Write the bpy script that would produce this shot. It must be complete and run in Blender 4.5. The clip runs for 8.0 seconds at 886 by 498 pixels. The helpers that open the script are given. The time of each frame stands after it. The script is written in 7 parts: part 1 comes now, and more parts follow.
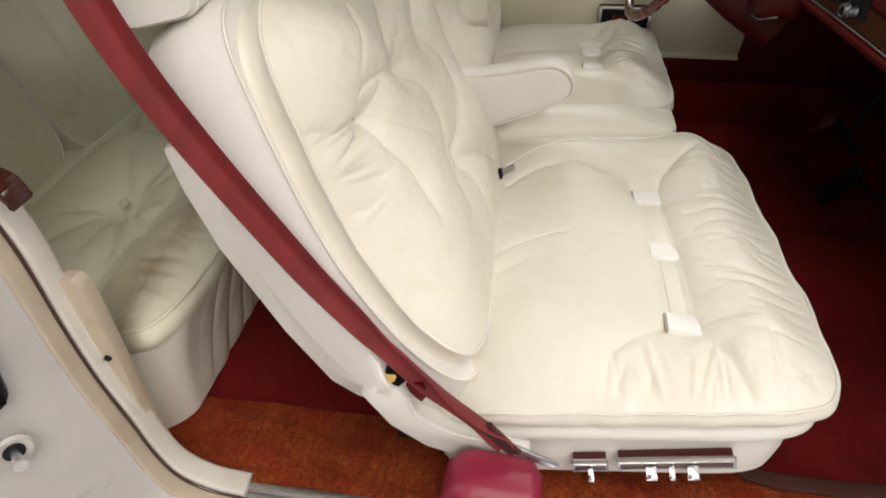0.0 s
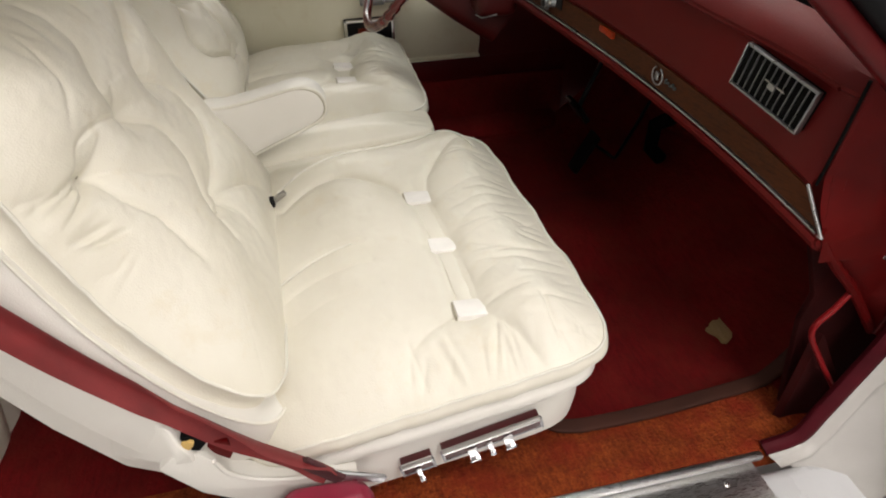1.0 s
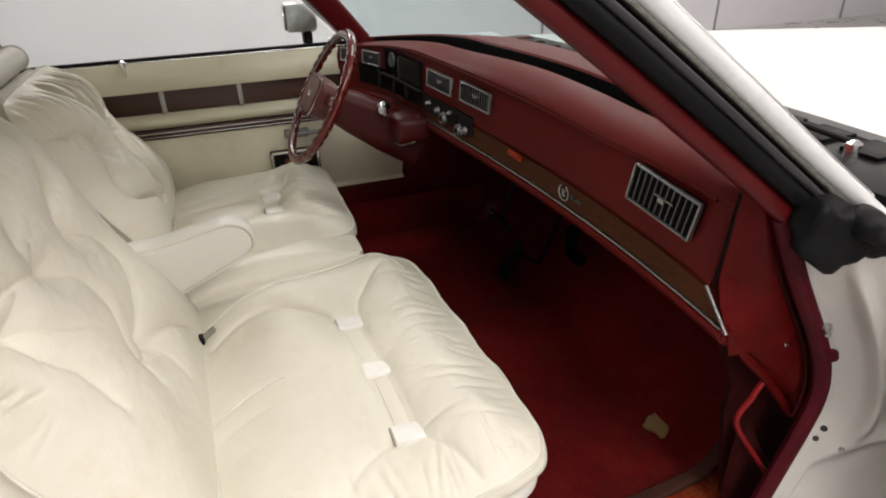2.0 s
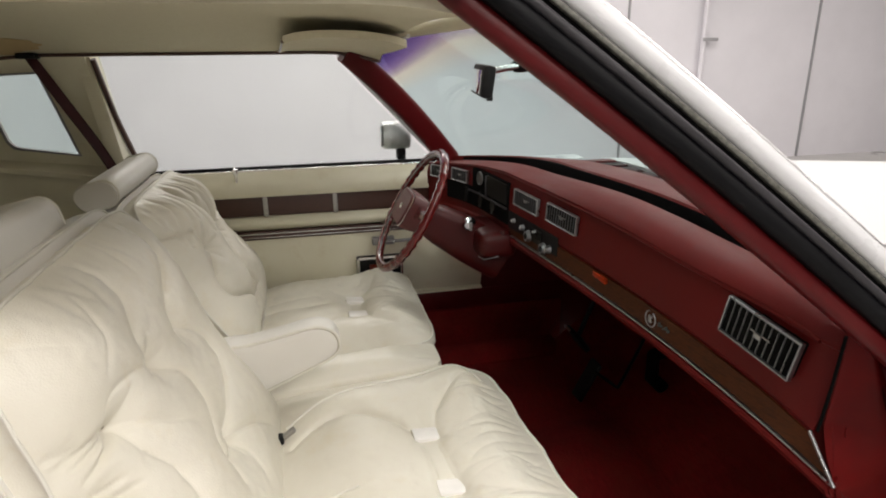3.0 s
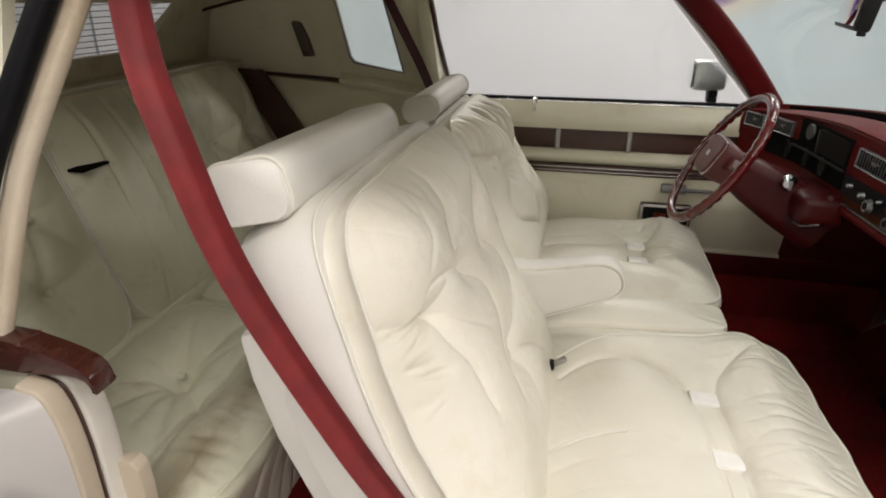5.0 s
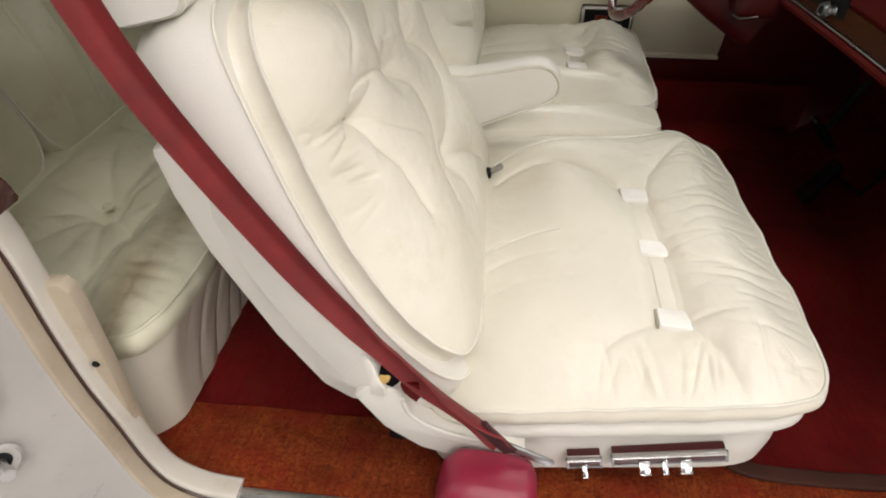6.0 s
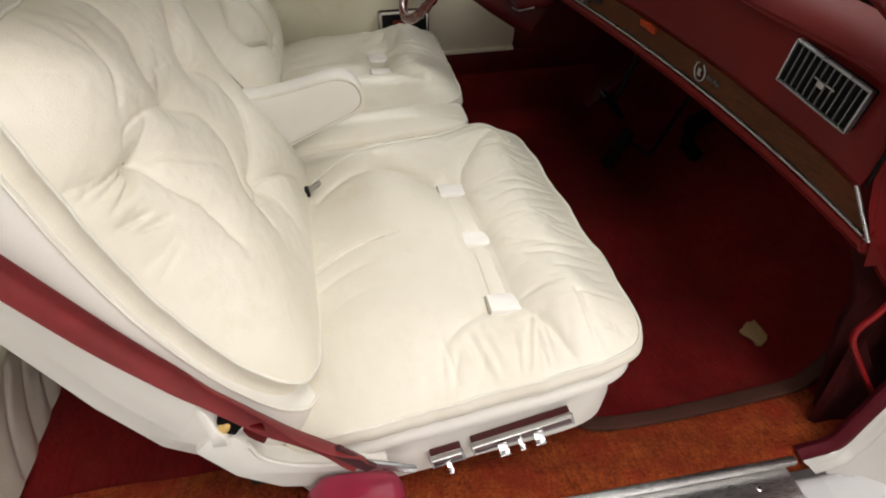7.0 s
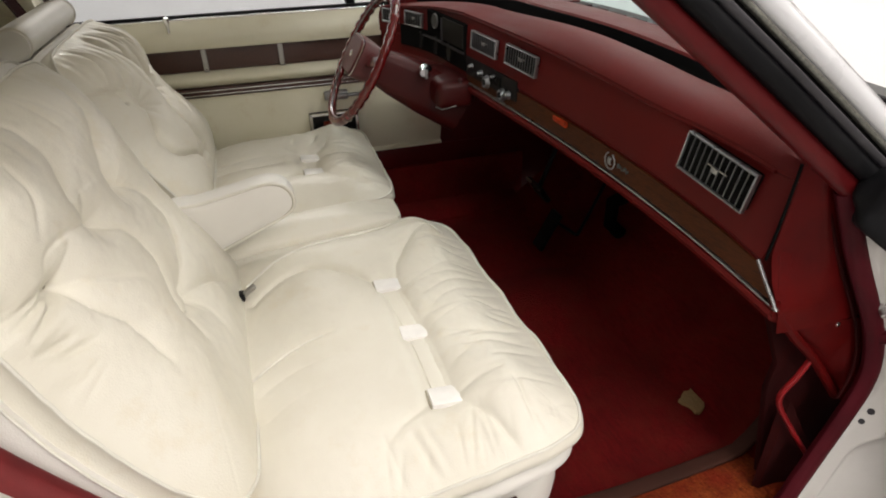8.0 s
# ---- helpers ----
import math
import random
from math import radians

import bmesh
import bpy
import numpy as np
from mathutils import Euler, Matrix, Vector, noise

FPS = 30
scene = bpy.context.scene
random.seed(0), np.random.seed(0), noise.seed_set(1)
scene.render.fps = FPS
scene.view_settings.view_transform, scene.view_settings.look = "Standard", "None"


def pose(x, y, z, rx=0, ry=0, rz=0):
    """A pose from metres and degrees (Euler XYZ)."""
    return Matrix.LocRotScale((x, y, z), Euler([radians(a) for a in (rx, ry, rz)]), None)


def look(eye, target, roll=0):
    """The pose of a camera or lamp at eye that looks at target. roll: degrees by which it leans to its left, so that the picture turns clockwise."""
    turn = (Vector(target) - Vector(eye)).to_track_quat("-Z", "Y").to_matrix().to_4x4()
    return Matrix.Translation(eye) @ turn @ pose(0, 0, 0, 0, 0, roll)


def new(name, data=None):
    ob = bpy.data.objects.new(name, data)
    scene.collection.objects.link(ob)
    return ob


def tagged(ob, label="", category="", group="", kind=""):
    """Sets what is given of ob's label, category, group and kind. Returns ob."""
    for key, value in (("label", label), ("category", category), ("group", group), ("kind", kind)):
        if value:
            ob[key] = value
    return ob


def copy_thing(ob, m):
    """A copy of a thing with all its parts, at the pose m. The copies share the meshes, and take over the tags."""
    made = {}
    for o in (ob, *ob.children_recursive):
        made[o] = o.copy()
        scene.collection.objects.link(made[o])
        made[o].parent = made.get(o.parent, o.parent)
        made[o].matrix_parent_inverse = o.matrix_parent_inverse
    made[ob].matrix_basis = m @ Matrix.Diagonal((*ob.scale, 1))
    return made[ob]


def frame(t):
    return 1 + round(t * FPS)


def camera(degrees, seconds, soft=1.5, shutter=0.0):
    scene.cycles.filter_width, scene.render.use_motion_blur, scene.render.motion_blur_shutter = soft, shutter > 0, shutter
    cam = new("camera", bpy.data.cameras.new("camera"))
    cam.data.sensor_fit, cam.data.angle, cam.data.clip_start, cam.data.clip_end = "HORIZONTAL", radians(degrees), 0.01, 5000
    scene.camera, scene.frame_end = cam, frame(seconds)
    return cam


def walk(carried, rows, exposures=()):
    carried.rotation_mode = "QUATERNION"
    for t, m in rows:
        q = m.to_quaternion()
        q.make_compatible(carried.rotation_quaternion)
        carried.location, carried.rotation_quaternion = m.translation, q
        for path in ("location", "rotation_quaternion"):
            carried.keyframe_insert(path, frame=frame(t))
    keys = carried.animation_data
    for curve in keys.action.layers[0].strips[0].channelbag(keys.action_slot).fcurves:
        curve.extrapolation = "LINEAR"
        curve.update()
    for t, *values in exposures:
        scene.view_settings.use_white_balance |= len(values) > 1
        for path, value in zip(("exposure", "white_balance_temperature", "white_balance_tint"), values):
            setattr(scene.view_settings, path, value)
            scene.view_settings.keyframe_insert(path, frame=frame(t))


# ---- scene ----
cam = camera(71.98, 8.0, 1.9)
PATH = [
    (0.0, 0.3001, -1.3369, 1.2203, 51.207, 0.642, 8.278),
    (0.5, 0.3283, -1.3401, 1.2079, 50.909, 0.286, -1.211),
    (1.0, 0.3671, -1.3339, 1.2201, 52.460, 0.521, -12.946),
    (1.5, 0.3877, -1.3442, 1.2401, 56.621, 1.166, -19.792),
    (1.7, 0.3912, -1.3464, 1.2489, 58.720, 1.230, -20.601),
    (2.8, 0.3550, -1.3582, 1.2929, 70.777, 0.648, -15.130),
    (3.0, 0.3454, -1.3548, 1.2935, 72.155, 0.570, -12.958),
    (3.5, 0.3189, -1.3491, 1.2944, 74.699, 0.508, -6.202),
    (4.0, 0.2948, -1.3457, 1.2920, 75.008, 0.691, 1.289),
    (4.2, 0.2821, -1.3478, 1.2889, 74.711, 0.663, 3.977),
    (5.3, 0.2491, -1.3383, 1.2507, 61.609, 0.045, 12.958),
    (5.5, 0.2554, -1.3371, 1.2367, 57.672, -0.033, 12.092),
    (6.0, 0.2835, -1.3399, 1.2163, 51.354, 0.175, 6.454),
    (6.5, 0.3159, -1.3328, 1.2169, 50.368, 0.406, -1.849),
    (7.0, 0.3479, -1.3300, 1.2196, 51.876, 0.721, -10.348),
    (7.5, 0.3703, -1.3370, 1.2315, 55.163, 1.216, -15.724),
    (8.0, 0.3677, -1.3379, 1.2496, 59.430, 1.197, -16.769),
]
walk(cam, [(t, pose(*row)) for t, *row in PATH])

# ---- light ----
EXPOSURE = -0.42
world = bpy.data.worlds.new("showroom_air")
scene.world = world
world.use_nodes = True
world.node_tree.nodes["Background"].inputs[0].default_value = (0.75, 0.76, 0.78, 1)
world.node_tree.nodes["Background"].inputs[1].default_value = 0.36
scene.view_settings.exposure = EXPOSURE


def panel_lamp(x, y, z, sx, sy, watts, target, colour=(1.0, 0.937, 0.884)):
    lamp = bpy.data.lights.new("added_panel_light", "AREA")
    lamp.shape, lamp.size, lamp.size_y, lamp.energy, lamp.color = "RECTANGLE", sx, sy, watts, colour
    ob = new("added_panel_light", lamp)
    ob.matrix_world = look((x, y, z), target)
    return ob


# added ceiling light panels, out of view, placed and powered to balance the light
PANELS = [(0.75, -1.75, 22), (1.25, -3.2, 60), (3.4, -1.7, 50), (-2.8, -1.9, 28), (0.9, -4.8, 74), (0.3, 3.6, 76), (3.6, 3.6, 88), (-3.0, 3.6, 50), (6.8, 2.6, 84), (-5.5, 1.0, 46), (7.0, -2.3, 84), (2.2, 0.9, 26)]
CEIL = 3.3
for px, py, pw in PANELS:
    panel_lamp(px, py, CEIL - 0.09, 1.6, 0.55, pw, (px, py, 0))


# ---- materials ----
def nodes_of(name, rough=0.5, metal=0.0, base=(0.5, 0.5, 0.5), spec=0.5):
    m = bpy.data.materials.new(name)
    m.use_nodes = True
    nt = m.node_tree
    b = nt.nodes["Principled BSDF"]
    b.inputs["Base Color"].default_value = (*base, 1)
    b.inputs["Roughness"].default_value = rough
    b.inputs["Metallic"].default_value = metal
    b.inputs["Specular IOR Level"].default_value = spec
    return m, nt, b


def add(nt, kind):
    return nt.nodes.new(kind)


def noise_node(nt, scale, detail=4.0, rough=0.55, stretch=None):
    co = add(nt, "ShaderNodeNewGeometry")
    n = add(nt, "ShaderNodeTexNoise")
    n.inputs["Scale"].default_value, n.inputs["Detail"].default_value, n.inputs["Roughness"].default_value = scale, detail, rough
    if stretch:
        mp = add(nt, "ShaderNodeMapping")
        mp.inputs["Scale"].default_value = stretch
        nt.links.new(co.outputs["Position"], mp.inputs["Vector"])
        nt.links.new(mp.outputs["Vector"], n.inputs["Vector"])
    else:
        nt.links.new(co.outputs["Position"], n.inputs["Vector"])
    return n


def ramp_node(nt, src, stops):
    r = add(nt, "ShaderNodeValToRGB")
    while len(r.color_ramp.elements) < len(stops):
        r.color_ramp.elements.new(0.5)
    for e, (p, c) in zip(r.color_ramp.elements, stops):
        e.position, e.color = p, (*c, 1)
    nt.links.new(src, r.inputs["Fac"])
    return r


def mix_col(nt, fac, a, b, mode="MIX"):
    m = add(nt, "ShaderNodeMix")
    m.data_type, m.blend_type = "RGBA", mode
    if isinstance(fac, float):
        m.inputs[0].default_value = fac
    else:
        nt.links.new(fac, m.inputs[0])
    for k, v in ((6, a), (7, b)):
        if isinstance(v, tuple):
            m.inputs[k].default_value = (*v, 1)
        else:
            nt.links.new(v, m.inputs[k])
    return m.outputs[2]


def bump_to(nt, b, sources, dist):
    prev = None
    for src, strength in sources:
        bp = add(nt, "ShaderNodeBump")
        bp.inputs["Strength"].default_value, bp.inputs["Distance"].default_value = strength, dist
        nt.links.new(src, bp.inputs["Height"])
        if prev:
            nt.links.new(prev, bp.inputs["Normal"])
        prev = bp.outputs["Normal"]
    nt.links.new(prev, b.inputs["Normal"])


def leather(name, light, dark, rough=0.42, grain=420.0, stain=None):
    m, nt, b = nodes_of(name, rough)
    big = noise_node(nt, 5.0, 5.0)
    mid = noise_node(nt, 38.0, 4.0)
    col = ramp_node(nt, big.outputs["Fac"], [(0.3, dark), (0.62, light)]).outputs["Color"]
    if stain:
        spots = noise_node(nt, 11.0, 6.0, 0.7)
        fac = ramp_node(nt, spots.outputs["Fac"], [(0.56, (0, 0, 0)), (0.78, (0.55, 0.55, 0.55))])
        col = mix_col(nt, fac.outputs["Color"], col, stain)
    nt.links.new(col, b.inputs["Base Color"])
    vor = add(nt, "ShaderNodeTexVoronoi")
    vor.inputs["Scale"].default_value = grain
    geo = add(nt, "ShaderNodeNewGeometry")
    nt.links.new(geo.outputs["Position"], vor.inputs["Vector"])
    rr = ramp_node(nt, mid.outputs["Fac"], [(0.3, (rough - 0.07,) * 3), (0.7, (rough + 0.1,) * 3)])
    nt.links.new(rr.outputs["Color"], b.inputs["Roughness"])
    bump_to(nt, b, [(vor.outputs["Distance"], 0.18), (mid.outputs["Fac"], 0.22)], 0.0016)
    return m


def carpet(name, light, dark, scale=620.0, worn=None, relief=0.006):
    m, nt, b = nodes_of(name, 0.95, spec=0.15)
    pile = noise_node(nt, scale, 3.0, 0.75)
    patch = noise_node(nt, 14.0, 5.0, 0.65)
    tuft = noise_node(nt, 110.0, 3.0, 0.6)
    col = ramp_node(nt, pile.outputs["Fac"], [(0.32, dark), (0.68, light)]).outputs["Color"]
    strand = noise_node(nt, 120.0, 4.0, 0.7, (1.0, 0.22, 0.6))
    col = mix_col(nt, 0.4, col, ramp_node(nt, strand.outputs["Fac"], [(0.35, dark), (0.62, light)]).outputs["Color"])
    if worn:
        fac = ramp_node(nt, patch.outputs["Fac"], [(0.42, (0, 0, 0)), (0.66, (0.8, 0.8, 0.8))])
        col = mix_col(nt, fac.outputs["Color"], col, worn)
        # broad dark blotches put the floor's uneven light into the colour
        blotch = noise_node(nt, 4.5, 6.0, 0.6)
        blotch_fac = ramp_node(nt, blotch.outputs["Fac"], [(0.42, (0, 0, 0)), (0.62, (0.32, 0.32, 0.32))])
        col = mix_col(nt, blotch_fac.outputs["Color"], col, tuple(c * 0.4 for c in dark))
    nt.links.new(col, b.inputs["Base Color"])
    b.inputs["Sheen Weight"].default_value = 0.08
    b.inputs["Sheen Tint"].default_value = (*light, 1)
    bump_to(nt, b, [(pile.outputs["Fac"], 0.9), (tuft.outputs["Fac"], 0.7)], relief)
    return m


def plastic(name, col, rough=0.35, grain=0.0, vary=0.12, coat=0.0, spec=0.5, scale=9.0):
    m, nt, b = nodes_of(name, rough, 0.0, col, spec)
    n = noise_node(nt, scale, 6.0, 0.6)
    lo, hi = tuple(c * (1 - vary) for c in col), tuple(min(1, c * (1 + vary)) for c in col)
    nt.links.new(ramp_node(nt, n.outputs["Fac"], [(0.3, lo), (0.7, hi)]).outputs["Color"], b.inputs["Base Color"])
    b.inputs["Coat Weight"].default_value = coat
    b.inputs["Coat Roughness"].default_value = 0.06
    f = noise_node(nt, 500.0, 2.0)
    rr = ramp_node(nt, n.outputs["Fac"], [(0.25, (max(0.03, rough - 0.08),) * 3), (0.75, (rough + 0.1,) * 3)])
    nt.links.new(rr.outputs["Color"], b.inputs["Roughness"])
    if grain:
        bump_to(nt, b, [(f.outputs["Fac"], grain)], 0.0012)
    return m


def metal(name, col=(0.75, 0.75, 0.76), rough=0.12, brushed=False):
    m, nt, b = nodes_of(name, rough, 1.0, col)
    n = noise_node(nt, 60.0, 4.0, 0.6, (1, 30, 30) if brushed else None)
    rr = ramp_node(nt, n.outputs["Fac"], [(0.3, (rough * 0.6,) * 3), (0.75, (rough * 1.9,) * 3)])
    nt.links.new(rr.outputs["Color"], b.inputs["Roughness"])
    return m


def wood(name, dark, light, rough=0.3):
    m, nt, b = nodes_of(name, rough)
    a = noise_node(nt, 26.0, 6.0, 0.65, (3.5, 0.55, 5.0))
    c = noise_node(nt, 160.0, 4.0, 0.7, (3.0, 0.2, 3.0))
    col = ramp_node(nt, a.outputs["Fac"], [(0.3, dark), (0.5, light), (0.72, dark)]).outputs["Color"]
    col = mix_col(nt, 0.45, col, ramp_node(nt, c.outputs["Fac"], [(0.35, dark), (0.7, light)]).outputs["Color"])
    nt.links.new(col, b.inputs["Base Color"])
    b.inputs["Coat Weight"].default_value = 0.12
    b.inputs["Coat Roughness"].default_value = 0.2
    return m


def glass(name, tint=(0.93, 0.96, 0.95), band=None):
    m = bpy.data.materials.new(name)
    m.use_nodes = True
    nt = m.node_tree
    nt.nodes.clear()
    out = add(nt, "ShaderNodeOutputMaterial")
    tr, gl, mx, fr = add(nt, "ShaderNodeBsdfTransparent"), add(nt, "ShaderNodeBsdfGlossy"), add(nt, "ShaderNodeMixShader"), add(nt, "ShaderNodeLayerWeight")
    tr.inputs["Color"].default_value = (*tint, 1)
    gl.inputs["Roughness"].default_value = 0.01
    if band:
        geo, sep = add(nt, "ShaderNodeNewGeometry"), add(nt, "ShaderNodeSeparateXYZ")
        nt.links.new(geo.outputs["Position"], sep.inputs["Vector"])
        mr = add(nt, "ShaderNodeMapRange")
        mr.inputs["From Min"].default_value, mr.inputs["From Max"].default_value = band
        # the band follows the curved upper edge of the glass
        sq, arch = add(nt, "ShaderNodeMath"), add(nt, "ShaderNodeMath")
        sq.operation, sq.inputs[1].default_value = "POWER", 2.0
        ab = add(nt, "ShaderNodeMath")
        ab.operation = "ABSOLUTE"
        nt.links.new(sep.outputs["Y"], ab.inputs[0])
        nt.links.new(ab.outputs[0], sq.inputs[0])
        arch.operation, arch.inputs[1].default_value = "MULTIPLY_ADD", 0.22
        nt.links.new(sq.outputs[0], arch.inputs[0])
        nt.links.new(sep.outputs["Z"], arch.inputs[2])
        nt.links.new(arch.outputs[0], mr.inputs["Value"])
        r = ramp_node(nt, mr.outputs["Result"], [(0.0, tint), (0.36, (0.86, 0.86, 0.78)), (0.58, (0.50, 0.42, 0.62)), (0.95, (0.13, 0.09, 0.38))])
        nt.links.new(r.outputs["Color"], tr.inputs["Color"])
    fr.inputs["Blend"].default_value = 0.5
    p5, sc = add(nt, "ShaderNodeMath"), add(nt, "ShaderNodeMath")
    p5.operation, p5.inputs[1].default_value = "POWER", 4.0
    sc.operation, sc.inputs[1].default_value, sc.inputs[2].default_value = "MULTIPLY_ADD", 0.45, 0.022
    nt.links.new(fr.outputs["Facing"], p5.inputs[0])
    nt.links.new(p5.outputs[0], sc.inputs[0])
    nt.links.new(sc.outputs[0], mx.inputs["Fac"])
    nt.links.new(tr.outputs["BSDF"], mx.inputs[1])
    nt.links.new(gl.outputs["BSDF"], mx.inputs[2])
    nt.links.new(mx.outputs["Shader"], out.inputs["Surface"])
    return m


def webbing(name, light, dark):
    m, nt, b = nodes_of(name, 0.6, spec=0.4)
    n = noise_node(nt, 14.0, 5.0)
    nt.links.new(ramp_node(nt, n.outputs["Fac"], [(0.3, dark), (0.7, light)]).outputs["Color"], b.inputs["Base Color"])
    w = noise_node(nt, 900.0, 2.0, 0.5, (1, 1, 0.35))
    bump_to(nt, b, [(w.outputs["Fac"], 0.5)], 0.001)
    b.inputs["Sheen Weight"].default_value = 0.05
    return m


CREAM = leather("cream_leather", (0.745, 0.715, 0.625), (0.69, 0.655, 0.555), 0.36, 380.0, (0.66, 0.58, 0.42))
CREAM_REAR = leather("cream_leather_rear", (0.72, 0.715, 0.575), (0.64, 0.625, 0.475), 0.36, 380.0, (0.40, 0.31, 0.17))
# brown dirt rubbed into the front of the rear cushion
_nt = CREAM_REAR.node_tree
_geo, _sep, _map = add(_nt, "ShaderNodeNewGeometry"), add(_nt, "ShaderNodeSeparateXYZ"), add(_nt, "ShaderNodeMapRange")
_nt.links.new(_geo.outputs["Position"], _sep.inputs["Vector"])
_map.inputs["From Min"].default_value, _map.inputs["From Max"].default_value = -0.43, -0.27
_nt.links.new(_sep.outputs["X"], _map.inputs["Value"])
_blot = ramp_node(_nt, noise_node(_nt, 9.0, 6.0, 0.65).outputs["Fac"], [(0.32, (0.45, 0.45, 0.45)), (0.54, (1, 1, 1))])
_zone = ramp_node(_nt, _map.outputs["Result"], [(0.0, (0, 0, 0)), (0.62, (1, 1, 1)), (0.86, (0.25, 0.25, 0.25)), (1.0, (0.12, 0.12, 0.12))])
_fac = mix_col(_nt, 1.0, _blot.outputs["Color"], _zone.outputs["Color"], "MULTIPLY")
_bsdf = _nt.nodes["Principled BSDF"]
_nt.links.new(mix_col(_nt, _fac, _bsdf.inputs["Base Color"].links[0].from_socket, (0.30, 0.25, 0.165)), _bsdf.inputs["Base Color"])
VINYL = leather("white_vinyl", (0.765, 0.745, 0.70), (0.715, 0.695, 0.645), 0.38, 520.0)
PIPE = plastic("white_piping", (0.72, 0.70, 0.625), 0.38, 0.0)
# leather darkened to hold the shade in strap slots, sunk buttons and a seam
SEAMSHADE = plastic("shaded_leather_seam", (0.40, 0.365, 0.28), 0.55)
BUTTON = plastic("white_button_vinyl", (0.85, 0.83, 0.80), 0.32)
DOORCREAM = leather("cream_door_vinyl", (0.76, 0.73, 0.585), (0.70, 0.665, 0.51), 0.36, 420.0, (0.58, 0.49, 0.32))
TRIMCREAM = leather("aged_cream_trim", (0.68, 0.62, 0.49), (0.54, 0.46, 0.33), 0.5, 420.0, (0.36, 0.25, 0.13))
HEADLINER = carpet("beige_headliner_cloth", (0.66, 0.62, 0.475), (0.60, 0.555, 0.41), 700.0, None, 0.0008)
STAIN = carpet("stained_headliner_cloth", (0.58, 0.44, 0.24), (0.52, 0.39, 0.21), 700.0, None, 0.0008)
RED = plastic("red_vinyl", (0.098, 0.0050, 0.0046), 0.50, 0.45, 0.10, 0.0, 0.16, 5.0)
KICKRED = plastic("bright_red_moulding", (0.082, 0.0024, 0.0024), 0.42, 0.3, 0.2, 0.0, 0.10)
SLOTBLACK = plastic("matt_black_slot", (0.006, 0.006, 0.006), 0.9, 0.0, 0.1, 0.0, 0.05)
REDTRIM = plastic("red_painted_trim", (0.080, 0.0040, 0.0050), 0.36, 0.25, 0.12, 0.0, 0.22)
SWITCHRED = plastic("dark_red_switch_face", (0.045, 0.004, 0.005), 0.3)
REDGLOSS = plastic("red_gloss_plastic", (0.10, 0.005, 0.005), 0.18, 0.0, 0.1, 0.5)
# wine red darkened to put the footwell's shade into side lining and pocket
LINING = plastic("shaded_wine_lining", (0.028, 0.0030, 0.0030), 0.8, 0.6, 0.3, 0.0, 0.1)
COLUMNRED = plastic("dull_red_column", (0.050, 0.0032, 0.0032), 0.42, 0.2, 0.15, 0.0, 0.25)
WINDLACE = webbing("wine_windlace_cloth", (0.075, 0.0035, 0.009), (0.050, 0.0025, 0.006))
WINDLACE.node_tree.nodes["Principled BSDF"].inputs["Specular IOR Level"].default_value = 0.15
WINDLACE.node_tree.nodes["Principled BSDF"].inputs["Sheen Weight"].default_value = 0.0
CARPET = carpet("red_carpet", (0.26, 0.010, 0.011), (0.100, 0.004, 0.004), 520.0, (0.175, 0.015, 0.010))
# worn red carpet in bright light, the light mixed in as orange
SILLCARPET = carpet("lit_orange_worn_carpet", (0.48, 0.100, 0.021), (0.12, 0.014, 0.005), 170.0, (0.28, 0.022, 0.010), 0.012)
MATEDGE = plastic("brown_mat_binding", (0.050, 0.018, 0.012), 0.75, 0.6, 0.25, 0.0, 0.2)
BACKING = carpet("tan_carpet_backing", (0.46, 0.31, 0.15), (0.36, 0.23, 0.10), 500.0)
BELT = webbing("red_belt_webbing", (0.215, 0.016, 0.017), (0.120, 0.009, 0.010))
BELTDARK = webbing("wine_belt_webbing", (0.055, 0.008, 0.012), (0.04, 0.006, 0.009))
BOOT = plastic("magenta_red_plastic", (0.25, 0.014, 0.042), 0.38, 0.15)
CHROME = metal("chrome")
BEZEL = metal("satin_chrome", (0.33, 0.33, 0.34), 0.34)
LOUVRE = metal("dim_chrome_louvre", (0.20, 0.20, 0.21), 0.4)
VENTGREY = plastic("grey_green_vent_vane", (0.055, 0.065, 0.062), 0.4)
ALU = metal("brushed_aluminium", (0.70, 0.70, 0.71), 0.28, True)
DULL = metal("dull_steel", (0.42, 0.41, 0.40), 0.4)
WALNUT = wood("walnut_veneer", (0.014, 0.0040, 0.0014), (0.088, 0.024, 0.0062), 0.42)
WALNUT.node_tree.nodes["Principled BSDF"].inputs["Coat Weight"].default_value = 0.0
WALNUT.node_tree.nodes["Principled BSDF"].inputs["Specular IOR Level"].default_value = 0.12
BURL = wood("burl_veneer", (0.018, 0.005, 0.004), (0.065, 0.016, 0.011), 0.16)
DARKWOOD = wood("dark_wood_strip", (0.030, 0.011, 0.008), (0.075, 0.028, 0.018), 0.35)
RUBBER = plastic("black_rubber", (0.006, 0.006, 0.007), 0.45, 0.3, 0.25, 0.0, 0.10)
LIPGREY = plastic("worn_grey_rubber", (0.034, 0.032, 0.036), 0.40, 0.3, 0.2, 0.0, 0.25)
BEAD = plastic("ribbed_dark_bead", (0.10, 0.10, 0.085), 0.35, 0.9, 0.5, 0.0, 0.6, 160.0)
BLACK = plastic("black_plastic", (0.010, 0.010, 0.011), 0.45, 0.1, 0.12, 0.0, 0.16)
DARKGLASS = plastic("dark_instrument_glass", (0.008, 0.008, 0.008), 0.3, 0.0, 0.05, 0.0, 0.10)
